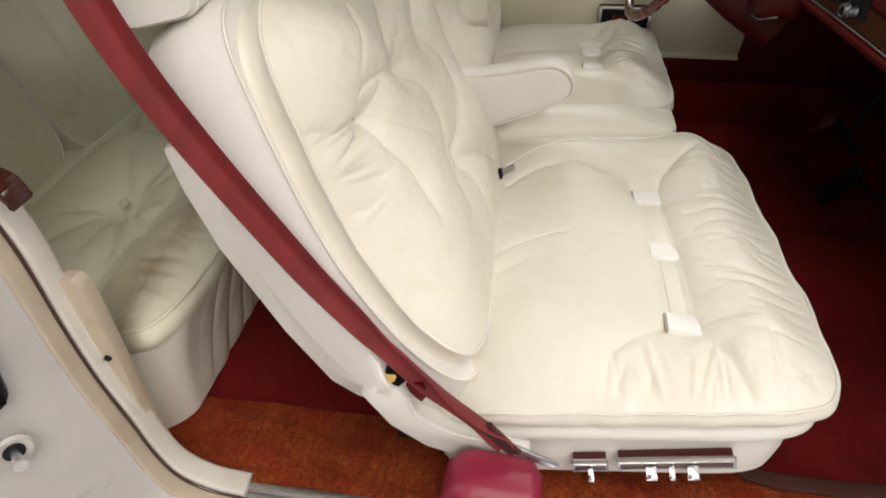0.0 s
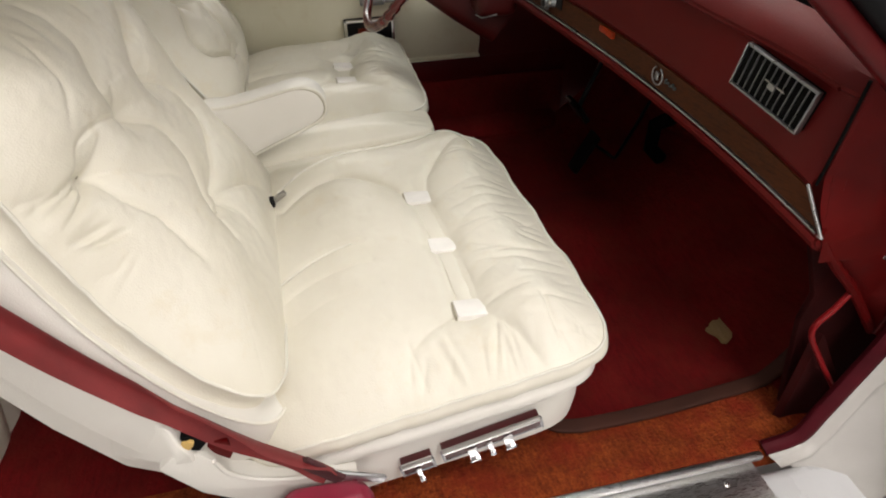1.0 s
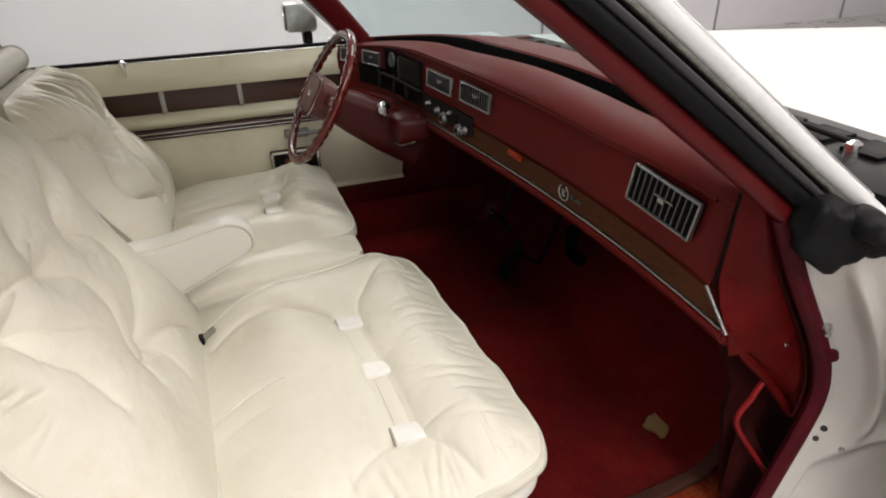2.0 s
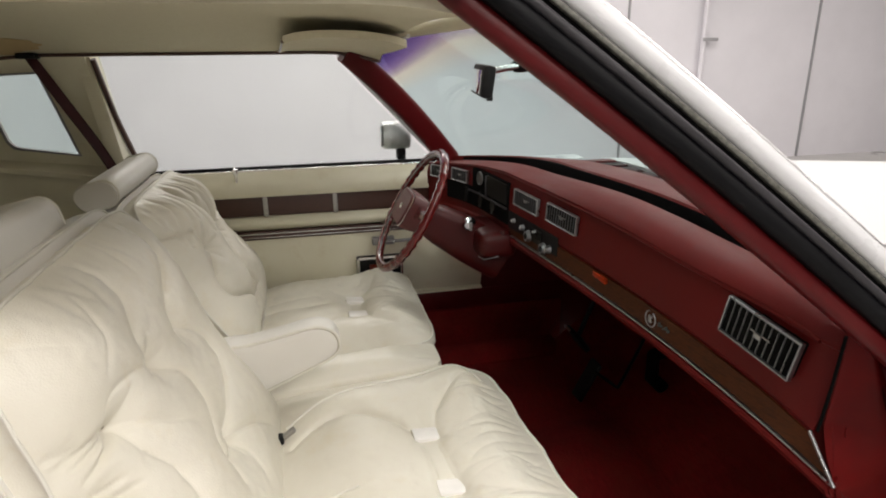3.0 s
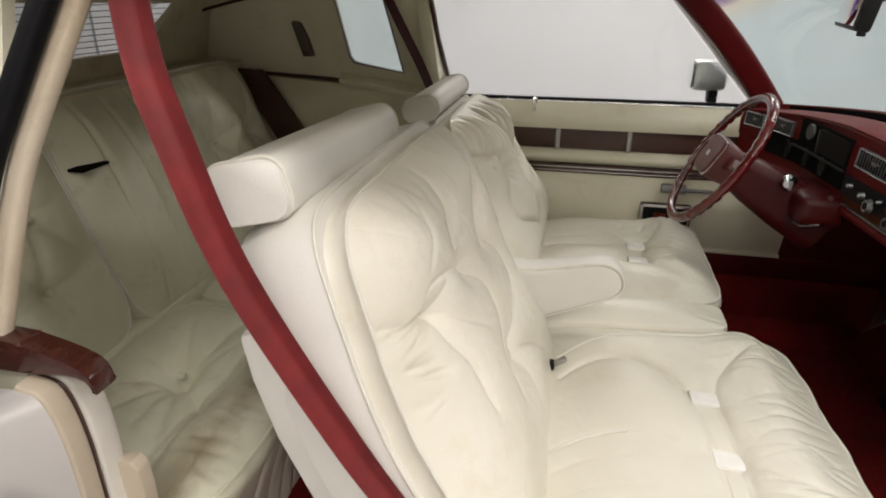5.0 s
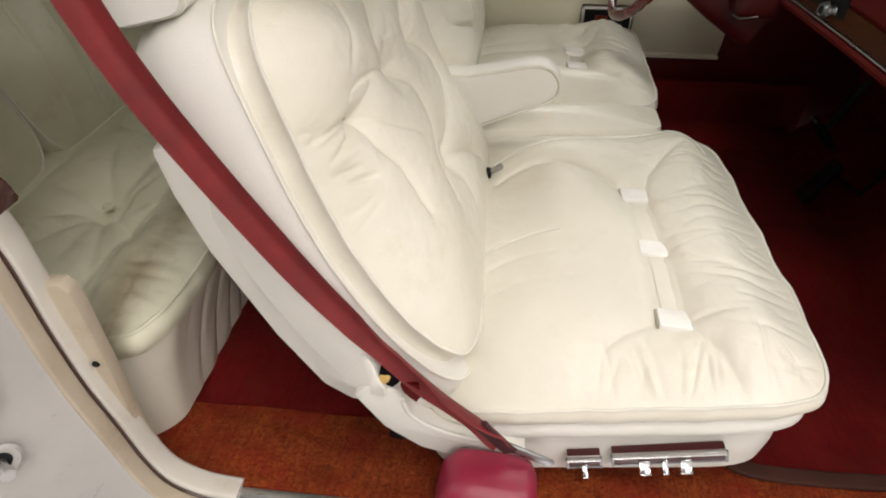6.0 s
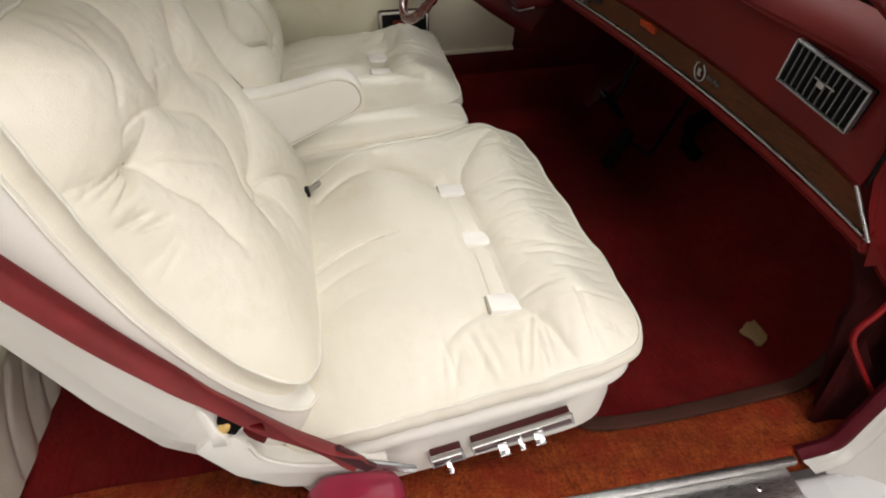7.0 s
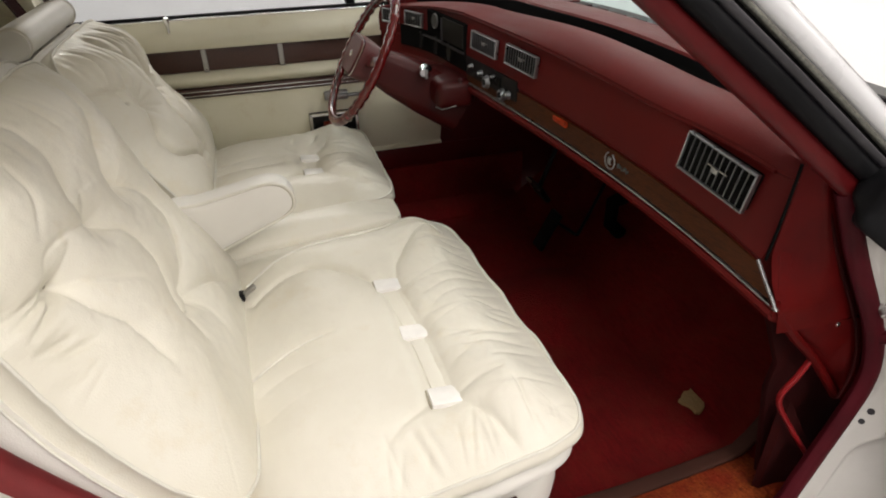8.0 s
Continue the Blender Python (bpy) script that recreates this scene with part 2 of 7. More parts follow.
HOODPAINT = plastic("white_hood_paint", (0.66, 0.665, 0.67), 0.6, 0.0, 0.015, 0.0, 0.2, 1.0)
PAINT = plastic("white_car_paint", (0.66, 0.665, 0.685), 0.30, 0.0, 0.03, 0.2)


def scuffed(name, col, mark):
    m, nt, b = nodes_of(name, 0.36)
    cloud = noise_node(nt, 6.0, 5.0, 0.6)
    base = ramp_node(nt, cloud.outputs["Fac"], [(0.3, tuple(c * 0.86 for c in col)), (0.7, col)]).outputs["Color"]
    rub_ = noise_node(nt, 9.0, 8.0, 0.75, (1.0, 1.0, 2.4))
    fac = ramp_node(nt, rub_.outputs["Fac"], [(0.60, (0, 0, 0)), (0.68, (0.35, 0.35, 0.35)), (0.76, (0.9, 0.9, 0.9))])
    nt.links.new(mix_col(nt, fac.outputs["Color"], base, mark), b.inputs["Base Color"])
    b.inputs["Coat Weight"].default_value = 0.3
    b.inputs["Coat Roughness"].default_value = 0.15
    bump_to(nt, b, [(cloud.outputs["Fac"], 0.25)], 0.004)
    return m


# stained tan trim, darkened further to hold the shade on the tongue
TRIMTAN = leather("dirty_shaded_tan_trim", (0.50, 0.43, 0.335), (0.42, 0.34, 0.245), 0.5, 420.0, (0.30, 0.21, 0.12))
JAMBVINYL = leather("pale_jamb_vinyl", (0.66, 0.63, 0.575), (0.58, 0.545, 0.48), 0.45, 420.0, (0.50, 0.40, 0.27))
# scuffed jamb white, greyed for its shade; the hinge pillar has a lighter copy
JAMB = scuffed("scuffed_shaded_jamb_paint", (0.50, 0.48, 0.465), (0.12, 0.11, 0.105))
HINGEPAINT = scuffed("white_hinge_pillar_paint", (0.56, 0.54, 0.515), (0.42, 0.38, 0.34))
GREYDOOR = plastic("grey_rubber_trim", (0.30, 0.30, 0.31), 0.55, 0.3)
FOAM = plastic("yellow_foam", (0.62, 0.42, 0.14), 0.9, 0.8)
GLOWAMBER = plastic("dim_amber_glow", (0.34, 0.030, 0.004), 0.4, 0.0, 0.5, 0.0, 0.2, 60.0)
AMBER = plastic("amber_lens", (0.22, 0.022, 0.008), 0.25)
LAMPLENS = plastic("smoked_lamp_lens", (0.10, 0.09, 0.06), 0.2)
SILVER = plastic("silver_face", (0.10, 0.10, 0.098), 0.5, 0.0, 0.3, 0.0, 0.15)
WALLPAINT = plastic("pale_grey_wall_paint", (0.78, 0.765, 0.77), 0.6, 0.2, 0.03, 0.0, 0.3, 1.2)
STEELWALL = plastic("grey_steel_wall_paint", (0.71, 0.695, 0.735), 0.5, 0.1, 0.04, 0.0, 0.3, 1.5)
CONCRETE = plastic("polished_grey_concrete", (0.50, 0.49, 0.475), 0.3, 0.3, 0.18, 0.0, 0.5, 2.5)
MIRRORGLASS = metal("mirror_silvering", (0.9, 0.9, 0.9), 0.02)
CLEAR = glass("clear_side_glass")
OPERA = glass("tinted_opera_glass", (0.80, 0.88, 0.87))
SHIELD = glass("tinted_windshield_glass", (0.80, 0.885, 0.88), (1.285, 1.400))
LIT = bpy.data.materials.new("lit_panel_diffuser")
LIT.use_nodes = True
LIT.node_tree.nodes["Principled BSDF"].inputs["Emission Color"].default_value = (1.0, 0.96, 0.9, 1)
LIT.node_tree.nodes["Principled BSDF"].inputs["Emission Strength"].default_value = 6.0


# ---- building helpers ----
def thing(name, at=(0, 0, 0), label="", category="", group="", kind=""):
    ob = new(name)
    ob.empty_display_size = 0.05
    ob.location = at
    return tagged(ob, label, category, group, kind)


def put(name, verts, faces, mat, parent=None, label="", sharp=38, smooth=True):
    """One mesh object from world places; under a thing or a part if one is given."""
    me = bpy.data.meshes.new(name)
    bm = bmesh.new()
    vs = [bm.verts.new(v) for v in verts]
    for f in faces:
        try:
            bm.faces.new([vs[i] for i in f])
        except ValueError:
            pass
    bmesh.ops.recalc_face_normals(bm, faces=bm.faces[:])
    bm.to_mesh(me)
    bm.free()
    return finish(name, me, mat, parent, label, sharp, smooth)


def finish(name, me, mat, parent=None, label="", sharp=38, smooth=True):
    for p in me.polygons:
        p.use_smooth = smooth
    if smooth:
        me.set_sharp_from_angle(angle=radians(sharp))
    me.materials.append(mat)
    ob = new(name, me)
    if parent is not None:
        ob.parent = parent
        if parent.type == "EMPTY":
            ob.location = -parent.location
    if label:
        tagged(ob, label)
    return ob


def from_bm(name, bm, mat, parent=None, label="", sharp=38):
    me = bpy.data.meshes.new(name)
    bmesh.ops.recalc_face_normals(bm, faces=bm.faces[:])
    bm.to_mesh(me)
    bm.free()
    return finish(name, me, mat, parent, label, sharp)


def box(name, x, y, z, mat, parent=None, label="", bevel=0.004, turn=None, seg=2):
    """A box between the pairs x, y, z with rounded edges; turn: a matrix about its middle."""
    bm = bmesh.new()
    mid = Vector(((x[0] + x[1]) / 2, (y[0] + y[1]) / 2, (z[0] + z[1]) / 2))
    bmesh.ops.create_cube(bm, size=1.0)
    for v in bm.verts:
        v.co = Vector((v.co.x * abs(x[1] - x[0]), v.co.y * abs(y[1] - y[0]), v.co.z * abs(z[1] - z[0])))
    if bevel:
        bmesh.ops.bevel(bm, geom=bm.edges[:], offset=bevel, segments=seg, profile=0.6, affect="EDGES")
    m = Matrix.Translation(mid) @ (turn if turn is not None else Matrix())
    bmesh.ops.transform(bm, matrix=m, verts=bm.verts[:])
    return from_bm(name, bm, mat, parent, label)


def smooth_path(pts, n):
    """Catmull-Rom through the points."""
    p = [Vector(q) for q in pts]
    p = [p[0] * 2 - p[1]] + p + [p[-1] * 2 - p[-2]]
    out = []
    for i in range(1, len(p) - 2):
        a, b, c, d = p[i - 1], p[i], p[i + 1], p[i + 2]
        for k in range(n):
            t = k / n
            out.append(0.5 * ((2 * b) + (c - a) * t + (2 * a - 5 * b + 4 * c - d) * t * t + (3 * b - a - 3 * c + d) * t ** 3))
    out.append(p[-2])
    return out


def sweep(name, path, prof, mat, parent=None, label="", up=(0, 0, 1), closed=False, scale=None, sharp=38):
    """A closed 2D outline (side, up) carried along a path."""
    path = [Vector(q) for q in path]
    up = Vector(up)
    n, k = len(path), len(prof)
    verts = []
    for i, q in enumerate(path):
        a = path[(i - 1) % n] if closed or i else path[0]
        b = path[(i + 1) % n] if closed or i < n - 1 else path[-1]
        t = (b - a).normalized()
        side = t.cross(up).normalized()
        w = side.cross(t).normalized()
        s = scale[i] if scale else 1.0
        verts += [q + side * (u * s) + w * (v * s) for u, v in prof]
    faces = []
    for i in range(n if closed else n - 1):
        j = (i + 1) % n
        for c in range(k):
            d = (c + 1) % k
            faces.append((i * k + c, i * k + d, j * k + d, j * k + c))
    if not closed:
        faces += [tuple(range(k - 1, -1, -1)), tuple(range((n - 1) * k, n * k))]
    return put(name, verts, faces, mat, parent, label, sharp)


def ring(r, n=8, ry=None):
    ry = r if ry is None else ry
    return [(r * math.cos(2 * math.pi * i / n), ry * math.sin(2 * math.pi * i / n)) for i in range(n)]


def rounded(w, h, r, n=3):
    """A rounded rectangle outline about the origin."""
    out = []
    for cx, cy, a in ((w / 2 - r, h / 2 - r, 0), (-w / 2 + r, h / 2 - r, 90), (-w / 2 + r, -h / 2 + r, 180), (w / 2 - r, -h / 2 + r, 270)):
        out += [(cx + r * math.cos(radians(a + 90 * i / n)), cy + r * math.sin(radians(a + 90 * i / n))) for i in range(n + 1)]
    return out


def tube(name, path, r, mat, parent=None, label="", n=8, up=(0.13, 0.21, 0.97), closed=False):
    return sweep(name, path, ring(r, n), mat, parent, label, up, closed)


def sheet(name, fn, nu, nv, mat, parent=None, label="", thick=(0, 0, -0.01), sharp=38):
    """A surface fn(u, v), u and v from 0 to 1, with a thickness; thick: a vector, or a function of u and v."""
    verts, faces = [], []
    for side in (0, 1):
        for i in range(nu + 1):
            for j in range(nv + 1):
                u, v = i / nu, j / nv
                p = Vector(fn(u, v))
                if side:
                    p = p + Vector(thick(u, v) if callable(thick) else thick)
                verts.append(p)
    w, off = nv + 1, (nu + 1) * (nv + 1)
    for i in range(nu):
        for j in range(nv):
            a = i * w + j
            faces += [(a, a + 1, a + w + 1, a + w), (off + a, off + a + w, off + a + w + 1, off + a + 1)]
    rim = [i * w for i in range(nu + 1)] + [nu * w + j for j in range(1, nv + 1)] + [i * w + nv for i in range(nu - 1, -1, -1)] + [j for j in range(nv - 1, 0, -1)]
    for a, b in zip(rim, rim[1:] + rim[:1]):
        faces.append((a, b, off + b, off + a))
    return put(name, verts, faces, mat, parent, label, sharp)


def prism(name, outline, axis, lo, hi, mat, parent=None, label="", bevel=0.0, sharp=38):
    """An outline of pairs in the plane across an axis, between lo and hi on it. Pairs: x: (y, z), y: (x, z), z: (x, y)."""
    def at(p, c):
        return {"x": (c, p[0], p[1]), "y": (p[0], c, p[1]), "z": (p[0], p[1], c)}[axis]
    bm = bmesh.new()
    a = [bm.verts.new(at(p, lo)) for p in outline]
    b = [bm.verts.new(at(p, hi)) for p in outline]
    n = len(outline)
    bm.faces.new(a)
    bm.faces.new(b[::-1])
    for i in range(n):
        bm.faces.new((a[i], a[(i + 1) % n], b[(i + 1) % n], b[i]))
    if bevel:
        bmesh.ops.recalc_face_normals(bm, faces=bm.faces[:])
        bmesh.ops.bevel(bm, geom=bm.edges[:], offset=bevel, segments=2, profile=0.6, affect="EDGES")
    return from_bm(name, bm, mat, parent, label, sharp)


def lathe(name, m, prof, mat, parent=None, label="", n=20):
    """An outline (radius, height) turned about the z axis of the matrix m."""
    verts, faces = [], []
    k = len(prof)
    for i in range(n):
        a = 2 * math.pi * i / n
        verts += [m @ Vector((r * math.cos(a), r * math.sin(a), h)) for r, h in prof]
    for i in range(n):
        j = (i + 1) % n
        for c in range(k - 1):
            faces.append((i * k + c, j * k + c, j * k + c + 1, i * k + c + 1))
    faces += [tuple(i * k for i in range(n)), tuple(i * k + k - 1 for i in range(n))]
    return put(name, verts, faces, mat, parent, label)


def frame_axes(origin, zdir, xdir):
    z = Vector(zdir).normalized()
    x = (Vector(xdir) - z * Vector(xdir).dot(z)).normalized()
    y = z.cross(x)
    m = Matrix((x, y, z)).transposed().to_4x4()
    m.translation = Vector(origin)
    return m


def crease_depth(a, b, creases):
    """Valleys on arrays of places, along segments (a0, b0, a1, b1, depth, width) or along polylines (points, depth, width); narrow or
    negative widths give a sharp fold."""
    out = np.zeros_like(a)
    for item in creases:
        pts, depth, width = item if len(item) == 3 else ((item[:2], item[2:4]), item[4], item[5])
        d2, along_ = np.full_like(a, 1e9), np.zeros_like(a)
        for k, ((a0, b0), (a1, b1)) in enumerate(zip(pts, pts[1:])):
            da, db = a1 - a0, b1 - b0
            t = np.clip(((a - a0) * da + (b - b0) * db) / (da * da + db * db + 1e-9), 0, 1)
            d = (a - a0 - t * da) ** 2 + (b - b0 - t * db) ** 2
            along_ = np.where(d < d2, (k + t) / (len(pts) - 1), along_)
            d2 = np.minimum(d, d2)
        taper = np.minimum(1, np.minimum(along_ + 0.25, 1.3 - along_) * 1.7)
        sharp_, width = width < 0.0065, abs(width)
        cusp = np.exp(-np.sqrt(d2) / width) if sharp_ else np.exp(-d2 / width ** 2)
        out -= depth * taper * cusp
        out += (0.12 if sharp_ else 0.30) * depth * taper * np.exp(-d2 / (2.6 * width) ** 2)
    return out


def soft_noise(a, b, scale, seed, octaves=3):
    """Smooth random relief from a few sine waves in scattered directions."""
    rng = np.random.RandomState(seed)
    out = np.zeros_like(a)
    for o in range(octaves * 5):
        f = scale * (1.0 + 0.55 * o)
        ang, ph = rng.uniform(0, 2 * np.pi), rng.uniform(0, 2 * np.pi)
        out += np.sin(f * (a * np.cos(ang) + b * np.sin(ang)) + ph + 1.3 * np.sin(0.6 * f * (a * np.sin(ang) - b * np.cos(ang)) + ph * 2)) / (1 + 0.7 * o)
    return out / 3.0


def pillow(name, ha, hb, place, mat, parent, crown=0.05, power=3.0, round_e=6.0, depth=0.08, bulge=0.012, dimples=(), creases=(), wrinkle=0.0016, seed=1,
           na=110, nb=110, label="", piping=0.0, pipe_mat=None, pipe_name="piping", lift=None):
    """A stuffed cushion. a and b run over its half sizes, c is its height; place(a, b, c) gives the world place."""
    ua, ub = np.meshgrid(np.linspace(-1, 1, na + 1), np.linspace(-1, 1, nb + 1), indexing="ij")
    r = np.maximum(np.abs(ua), np.abs(ub))
    e = (np.abs(ua) ** round_e + np.abs(ub) ** round_e) ** (1 / round_e) + 1e-9
    sa, sb = ua / e * r, ub / e * r
    th = np.arctan2(sb, sa)
    pucker = 1 + (0.8 * wrinkle) * r ** 5 * (np.sin(17 * th + seed) + 0.7 * np.sin(31 * th + 2.1 * seed) + 0.5 * np.sin(53 * th))
    a, b = sa * ha * pucker, sb * hb * pucker
    c = crown * (1 - r ** power)
    soft = 1 - r ** 8
    for da, db, dd, dw in dimples:
        d2 = (a - da) ** 2 + (b - db) ** 2
        c = c - dd * (0.55 * np.exp(-d2 / dw ** 2) + 0.45 * np.exp(-d2 / (2.6 * dw) ** 2))
    c = c + soft * (crease_depth(a, b, creases) + wrinkle * soft_noise(a, b, 26.0, seed) + 0.4 * wrinkle * soft_noise(a, b, 75.0, seed + 7))
    if lift is not None:
        c = c + lift(a, b) * soft
    for _ in range(1 if na > 120 else 0):
        c[1:-1, 1:-1] = (4 * c[1:-1, 1:-1] + 2 * (c[:-2, 1:-1] + c[2:, 1:-1] + c[1:-1, :-2] + c[1:-1, 2:]) + c[:-2, :-2] + c[2:, 2:] + c[:-2, 2:] + c[2:, :-2]) / 16
    verts = [place(*p) for p in zip(a.ravel(), b.ravel(), c.ravel())]
    w = nb + 1
    faces = [(i * w + j, (i + 1) * w + j, (i + 1) * w + j + 1, i * w + j + 1) for i in range(na) for j in range(nb)]
    rim = [i * w for i in range(na + 1)] + [na * w + j for j in range(1, nb + 1)] + [i * w + nb for i in range(na - 1, -1, -1)] + [j for j in range(nb - 1, 0, -1)]
    ra, rb = a.ravel()[rim], b.ravel()[rim]
    last = rim
    for t in (0.12, 0.3, 0.55, 0.8, 1.0):
        k = 1 + bulge * math.sin(math.pi * min(1, t * 1.05)) / max(ha, hb)
        base = len(verts)
        verts += [place(x * k, y * k, -depth * t) for x, y in zip(ra, rb)]
        now = list(range(base, base + len(rim)))
        for i in range(len(rim)):
            j = (i + 1) % len(rim)
            faces.append((last[i], last[j], now[j], now[i]))
        last = now
    faces.append(tuple(last))
    ob = put(name, verts, faces, mat, parent, label, 60)
    if piping:
        path = [place(x * 1.004, y * 1.004, 0.001) for x, y in zip(ra, rb)]
        tube(pipe_name, path, piping, pipe_mat or PIPE, ob, "", 7, closed=True)
    return ob


def chain(pts, depth, width):
    """Creases along a polyline."""
    return [(tuple(pts), depth, width)]


def edge_gathers(ha, hb, side, count, seed, reach=0.07, depth=0.004, width=0.007, span=(-0.95, 0.95)):
    """Short creases running in from one seam of a cushion. side: a-, a+, b- or b+."""
    rng = random.Random(seed)
    out = []
    for i in range(count):
        s = span[0] + (span[1] - span[0]) * (i + rng.uniform(0.1, 0.9)) / count
        far = 1 - rng.uniform(0.35, 1.0) * reach / (ha if side[0] == "a" else hb)
        skew = rng.uniform(-0.03, 0.03)
        sign = 1 if side[1] == "+" else -1
        if side[0] == "a":
            out.append((sign * ha * 0.99, s * hb, sign * ha * far, s * hb + skew, depth * rng.uniform(0.4, 1), width * rng.uniform(0.6, 1.2)))
        else:
            out.append((s * ha, sign * hb * 0.99, s * ha + skew, sign * hb * far, depth * rng.uniform(0.4, 1), width * rng.uniform(0.6, 1.2)))
    return out


# ---- the showroom ----
GROUND = -0.16
box("floor", (-9, 12), (-8, 7), (GROUND - 0.1, GROUND), CONCRETE, None, "", 0)
tagged(bpy.data.objects["floor"], "polished grey concrete showroom floor", "floor", kind="structure")


def wall(name, x, y, z, mat, label):
    return tagged(box(name, x, y, z, mat, None, "", 0), label, "wall", kind="structure")


wall_far = wall("wall_north", (-9, 12), (6.0, 6.2), (GROUND, CEIL), STEELWALL, "pale grey steel panel wall with vertical seams")
wall("wall_south", (-9, 12), (-8.2, -8.0), (GROUND, CEIL), WALLPAINT, "plain pale grey painted showroom wall")
wall("wall_east", (12, 12.2), (-8.2, 6.2), (GROUND, CEIL), WALLPAINT, "plain pale grey painted showroom wall")
wall("wall_west", (-9.2, -9), (-8.2, 6.2), (GROUND, CEIL), WALLPAINT, "plain pale grey painted showroom wall")
tagged(box("ceiling", (-9.2, 12.2), (-8.2, 6.2), (CEIL, CEIL + 0.1), WALLPAINT, None, "", 0), "white painted showroom ceiling", "ceiling", kind="structure")
for sx in (-6.0, 4.40, 7.18, 9.6):
    box("wall_seam", (sx - 0.012, sx + 0.012), (5.975, 5.999), (GROUND, CEIL), GREYDOOR, wall_far, "dark seam between wall panels", 0.003)
pole = thing("door_bar", (5.44, 5.9, GROUND), "grey vertical steel locking bar with a latch on the wall", "locking bar")
tube("bar", [(5.44, 5.93, GROUND + 0.02), (5.44, 5.93, 1.6), (5.44, 5.93, CEIL - 0.1)], 0.03, STEELWALL, pole)
box("latch", (5.42, 5.62), (5.88, 5.93), (1.40, 1.44), GREYDOOR, pole, "dark steel latch handle")
for lx in (5.40,):
    for lz in (0.3, 2.6):
        box("bracket", (5.37, 5.51), (5.92, 5.99), (lz, lz + 0.07), GREYDOOR, pole)

# unseen housings and diffusers added to go with the panel lamps
lamp_thing = None
for px, py, pw in PANELS:
    if lamp_thing is None:
        lamp_thing = thing("added_ceiling_light", (px, py, CEIL), "added unseen ceiling light panel with a white frame", "ceiling light", "ceiling light panels")
        box("housing", (px - 0.85, px + 0.85), (py - 0.32, py + 0.32), (CEIL - 0.06, CEIL), STEELWALL, lamp_thing)
        box("diffuser", (px - 0.8, px + 0.8), (py - 0.28, py + 0.28), (CEIL - 0.075, CEIL - 0.055), LIT, lamp_thing, "glowing white diffuser")
    else:
        copy_thing(lamp_thing, Matrix.Translation((px, py, CEIL)))


# ---- the car's shell ----
FLOOR = 0.17
car = thing("car_body", (0.4, 0, GROUND), "white two-door car body with red and cream interior", "car")

# floor pan, tunnel and footwells, carpeted
floor_pan = thing("car_floor", (0.3, 0, FLOOR - 0.03), "dark red carpeted car floor with a low tunnel", "car floor", kind="structure")


def floor_at(u, v):
    x = -0.72 + 2.30 * u
    y = -0.70 + 1.40 * v
    z = FLOOR + 0.055 * math.exp(-(y / 0.17) ** 2)
    if x > 1.22:
        z += 0.75 * (x - 1.22)
    if x < -0.20:
        z += 0.03 * min(1, (-0.2 - x) / 0.08) * min(1, max(0, (y + 0.60) / 0.10))
    z += 0.003 * math.sin(23 * x + 5 * y) * math.sin(17 * y)
    return x, y, z


sheet("carpet", floor_at, 92, 56, CARPET, floor_pan, "dark red cut pile carpet", (0, 0, -0.03))
# worn red carpet over the near door sill, the light on it painted orange
sheet("sill_carpet", lambda u, v: (-0.36 + 1.62 * u, -0.800 + 0.19 * v, 0.199 - 0.020 * v ** 2 + 0.003 * math.sin(40 * u + 9 * v) * math.sin(11 * v + 3) - 0.02 * max(0, 0.06 - v) / 0.06),
      110, 22, SILLCARPET, floor_pan, "worn red carpet over the door sill, its bright light painted orange", (0, 0, -0.03))
sheet("sill_carpet", lambda u, v: (-0.36 + 1.62 * u, 0.74 - 0.12 * v, 0.21 - 0.03 * v ** 2), 60, 8, CARPET, floor_pan, "", (0, 0, -0.03))
box("toe_board", (1.44, 1.50), (-0.80, 0.80), (0.15, 0.88), CARPET, floor_pan, "dark red carpeted toe board", 0.01)

box("driver_kick", (0.968, 1.50), (0.742, 0.79), (0.15, 0.90), REDTRIM, floor_pan, "dark red driver side kick panel", 0.008)
mat_thing = thing("floor_mat", (1.03, -0.4, FLOOR), "red carpet floor mat with brown binding and a tan worn patch", "floor mat")
MAT_X = [0.722, 0.728, 0.742, 0.765, 0.81, 0.93, 1.10, 1.25, 1.345]
MAT_Y = [-0.600, -0.628, -0.646, -0.656, -0.662, -0.662, -0.652, -0.636, -0.605]


def mat_z(x, y):
    return FLOOR + 0.055 * math.exp(-(y / 0.17) ** 2) + max(0, 0.75 * (x - 1.22)) + 0.012 + 0.010 * max(0.0, min(1.0, (-0.59 - y) / 0.05))


def mat_at(u, v):
    x = 0.724 + 0.62 * u
    low = float(np.interp(x, MAT_X, MAT_Y)) + 0.012
    y = low + (-0.09 - low) * v
    return x, y, mat_z(x, y) + 0.002 * math.sin(30 * x) * math.sin(21 * y)


sheet("mat", mat_at, 44, 36, CARPET, mat_thing, "red cut pile mat", (0, 0, -0.010))
edge = [(q.x, q.y) for q in smooth_path([(0.722, -0.10, 0), (0.721, -0.40, 0), (0.7215, -0.56, 0)] + [(a, b, 0) for a, b in zip(MAT_X, MAT_Y)], 4)]
sweep("binding", [(x, y, mat_z(x, y) + 0.004) for x, y in edge], rounded(0.032, 0.011, 0.005), MATEDGE, mat_thing, "dark brown sewn binding")
patch_z = mat_z(1.23, -0.48)
rng = random.Random(4)
patch_rim = []
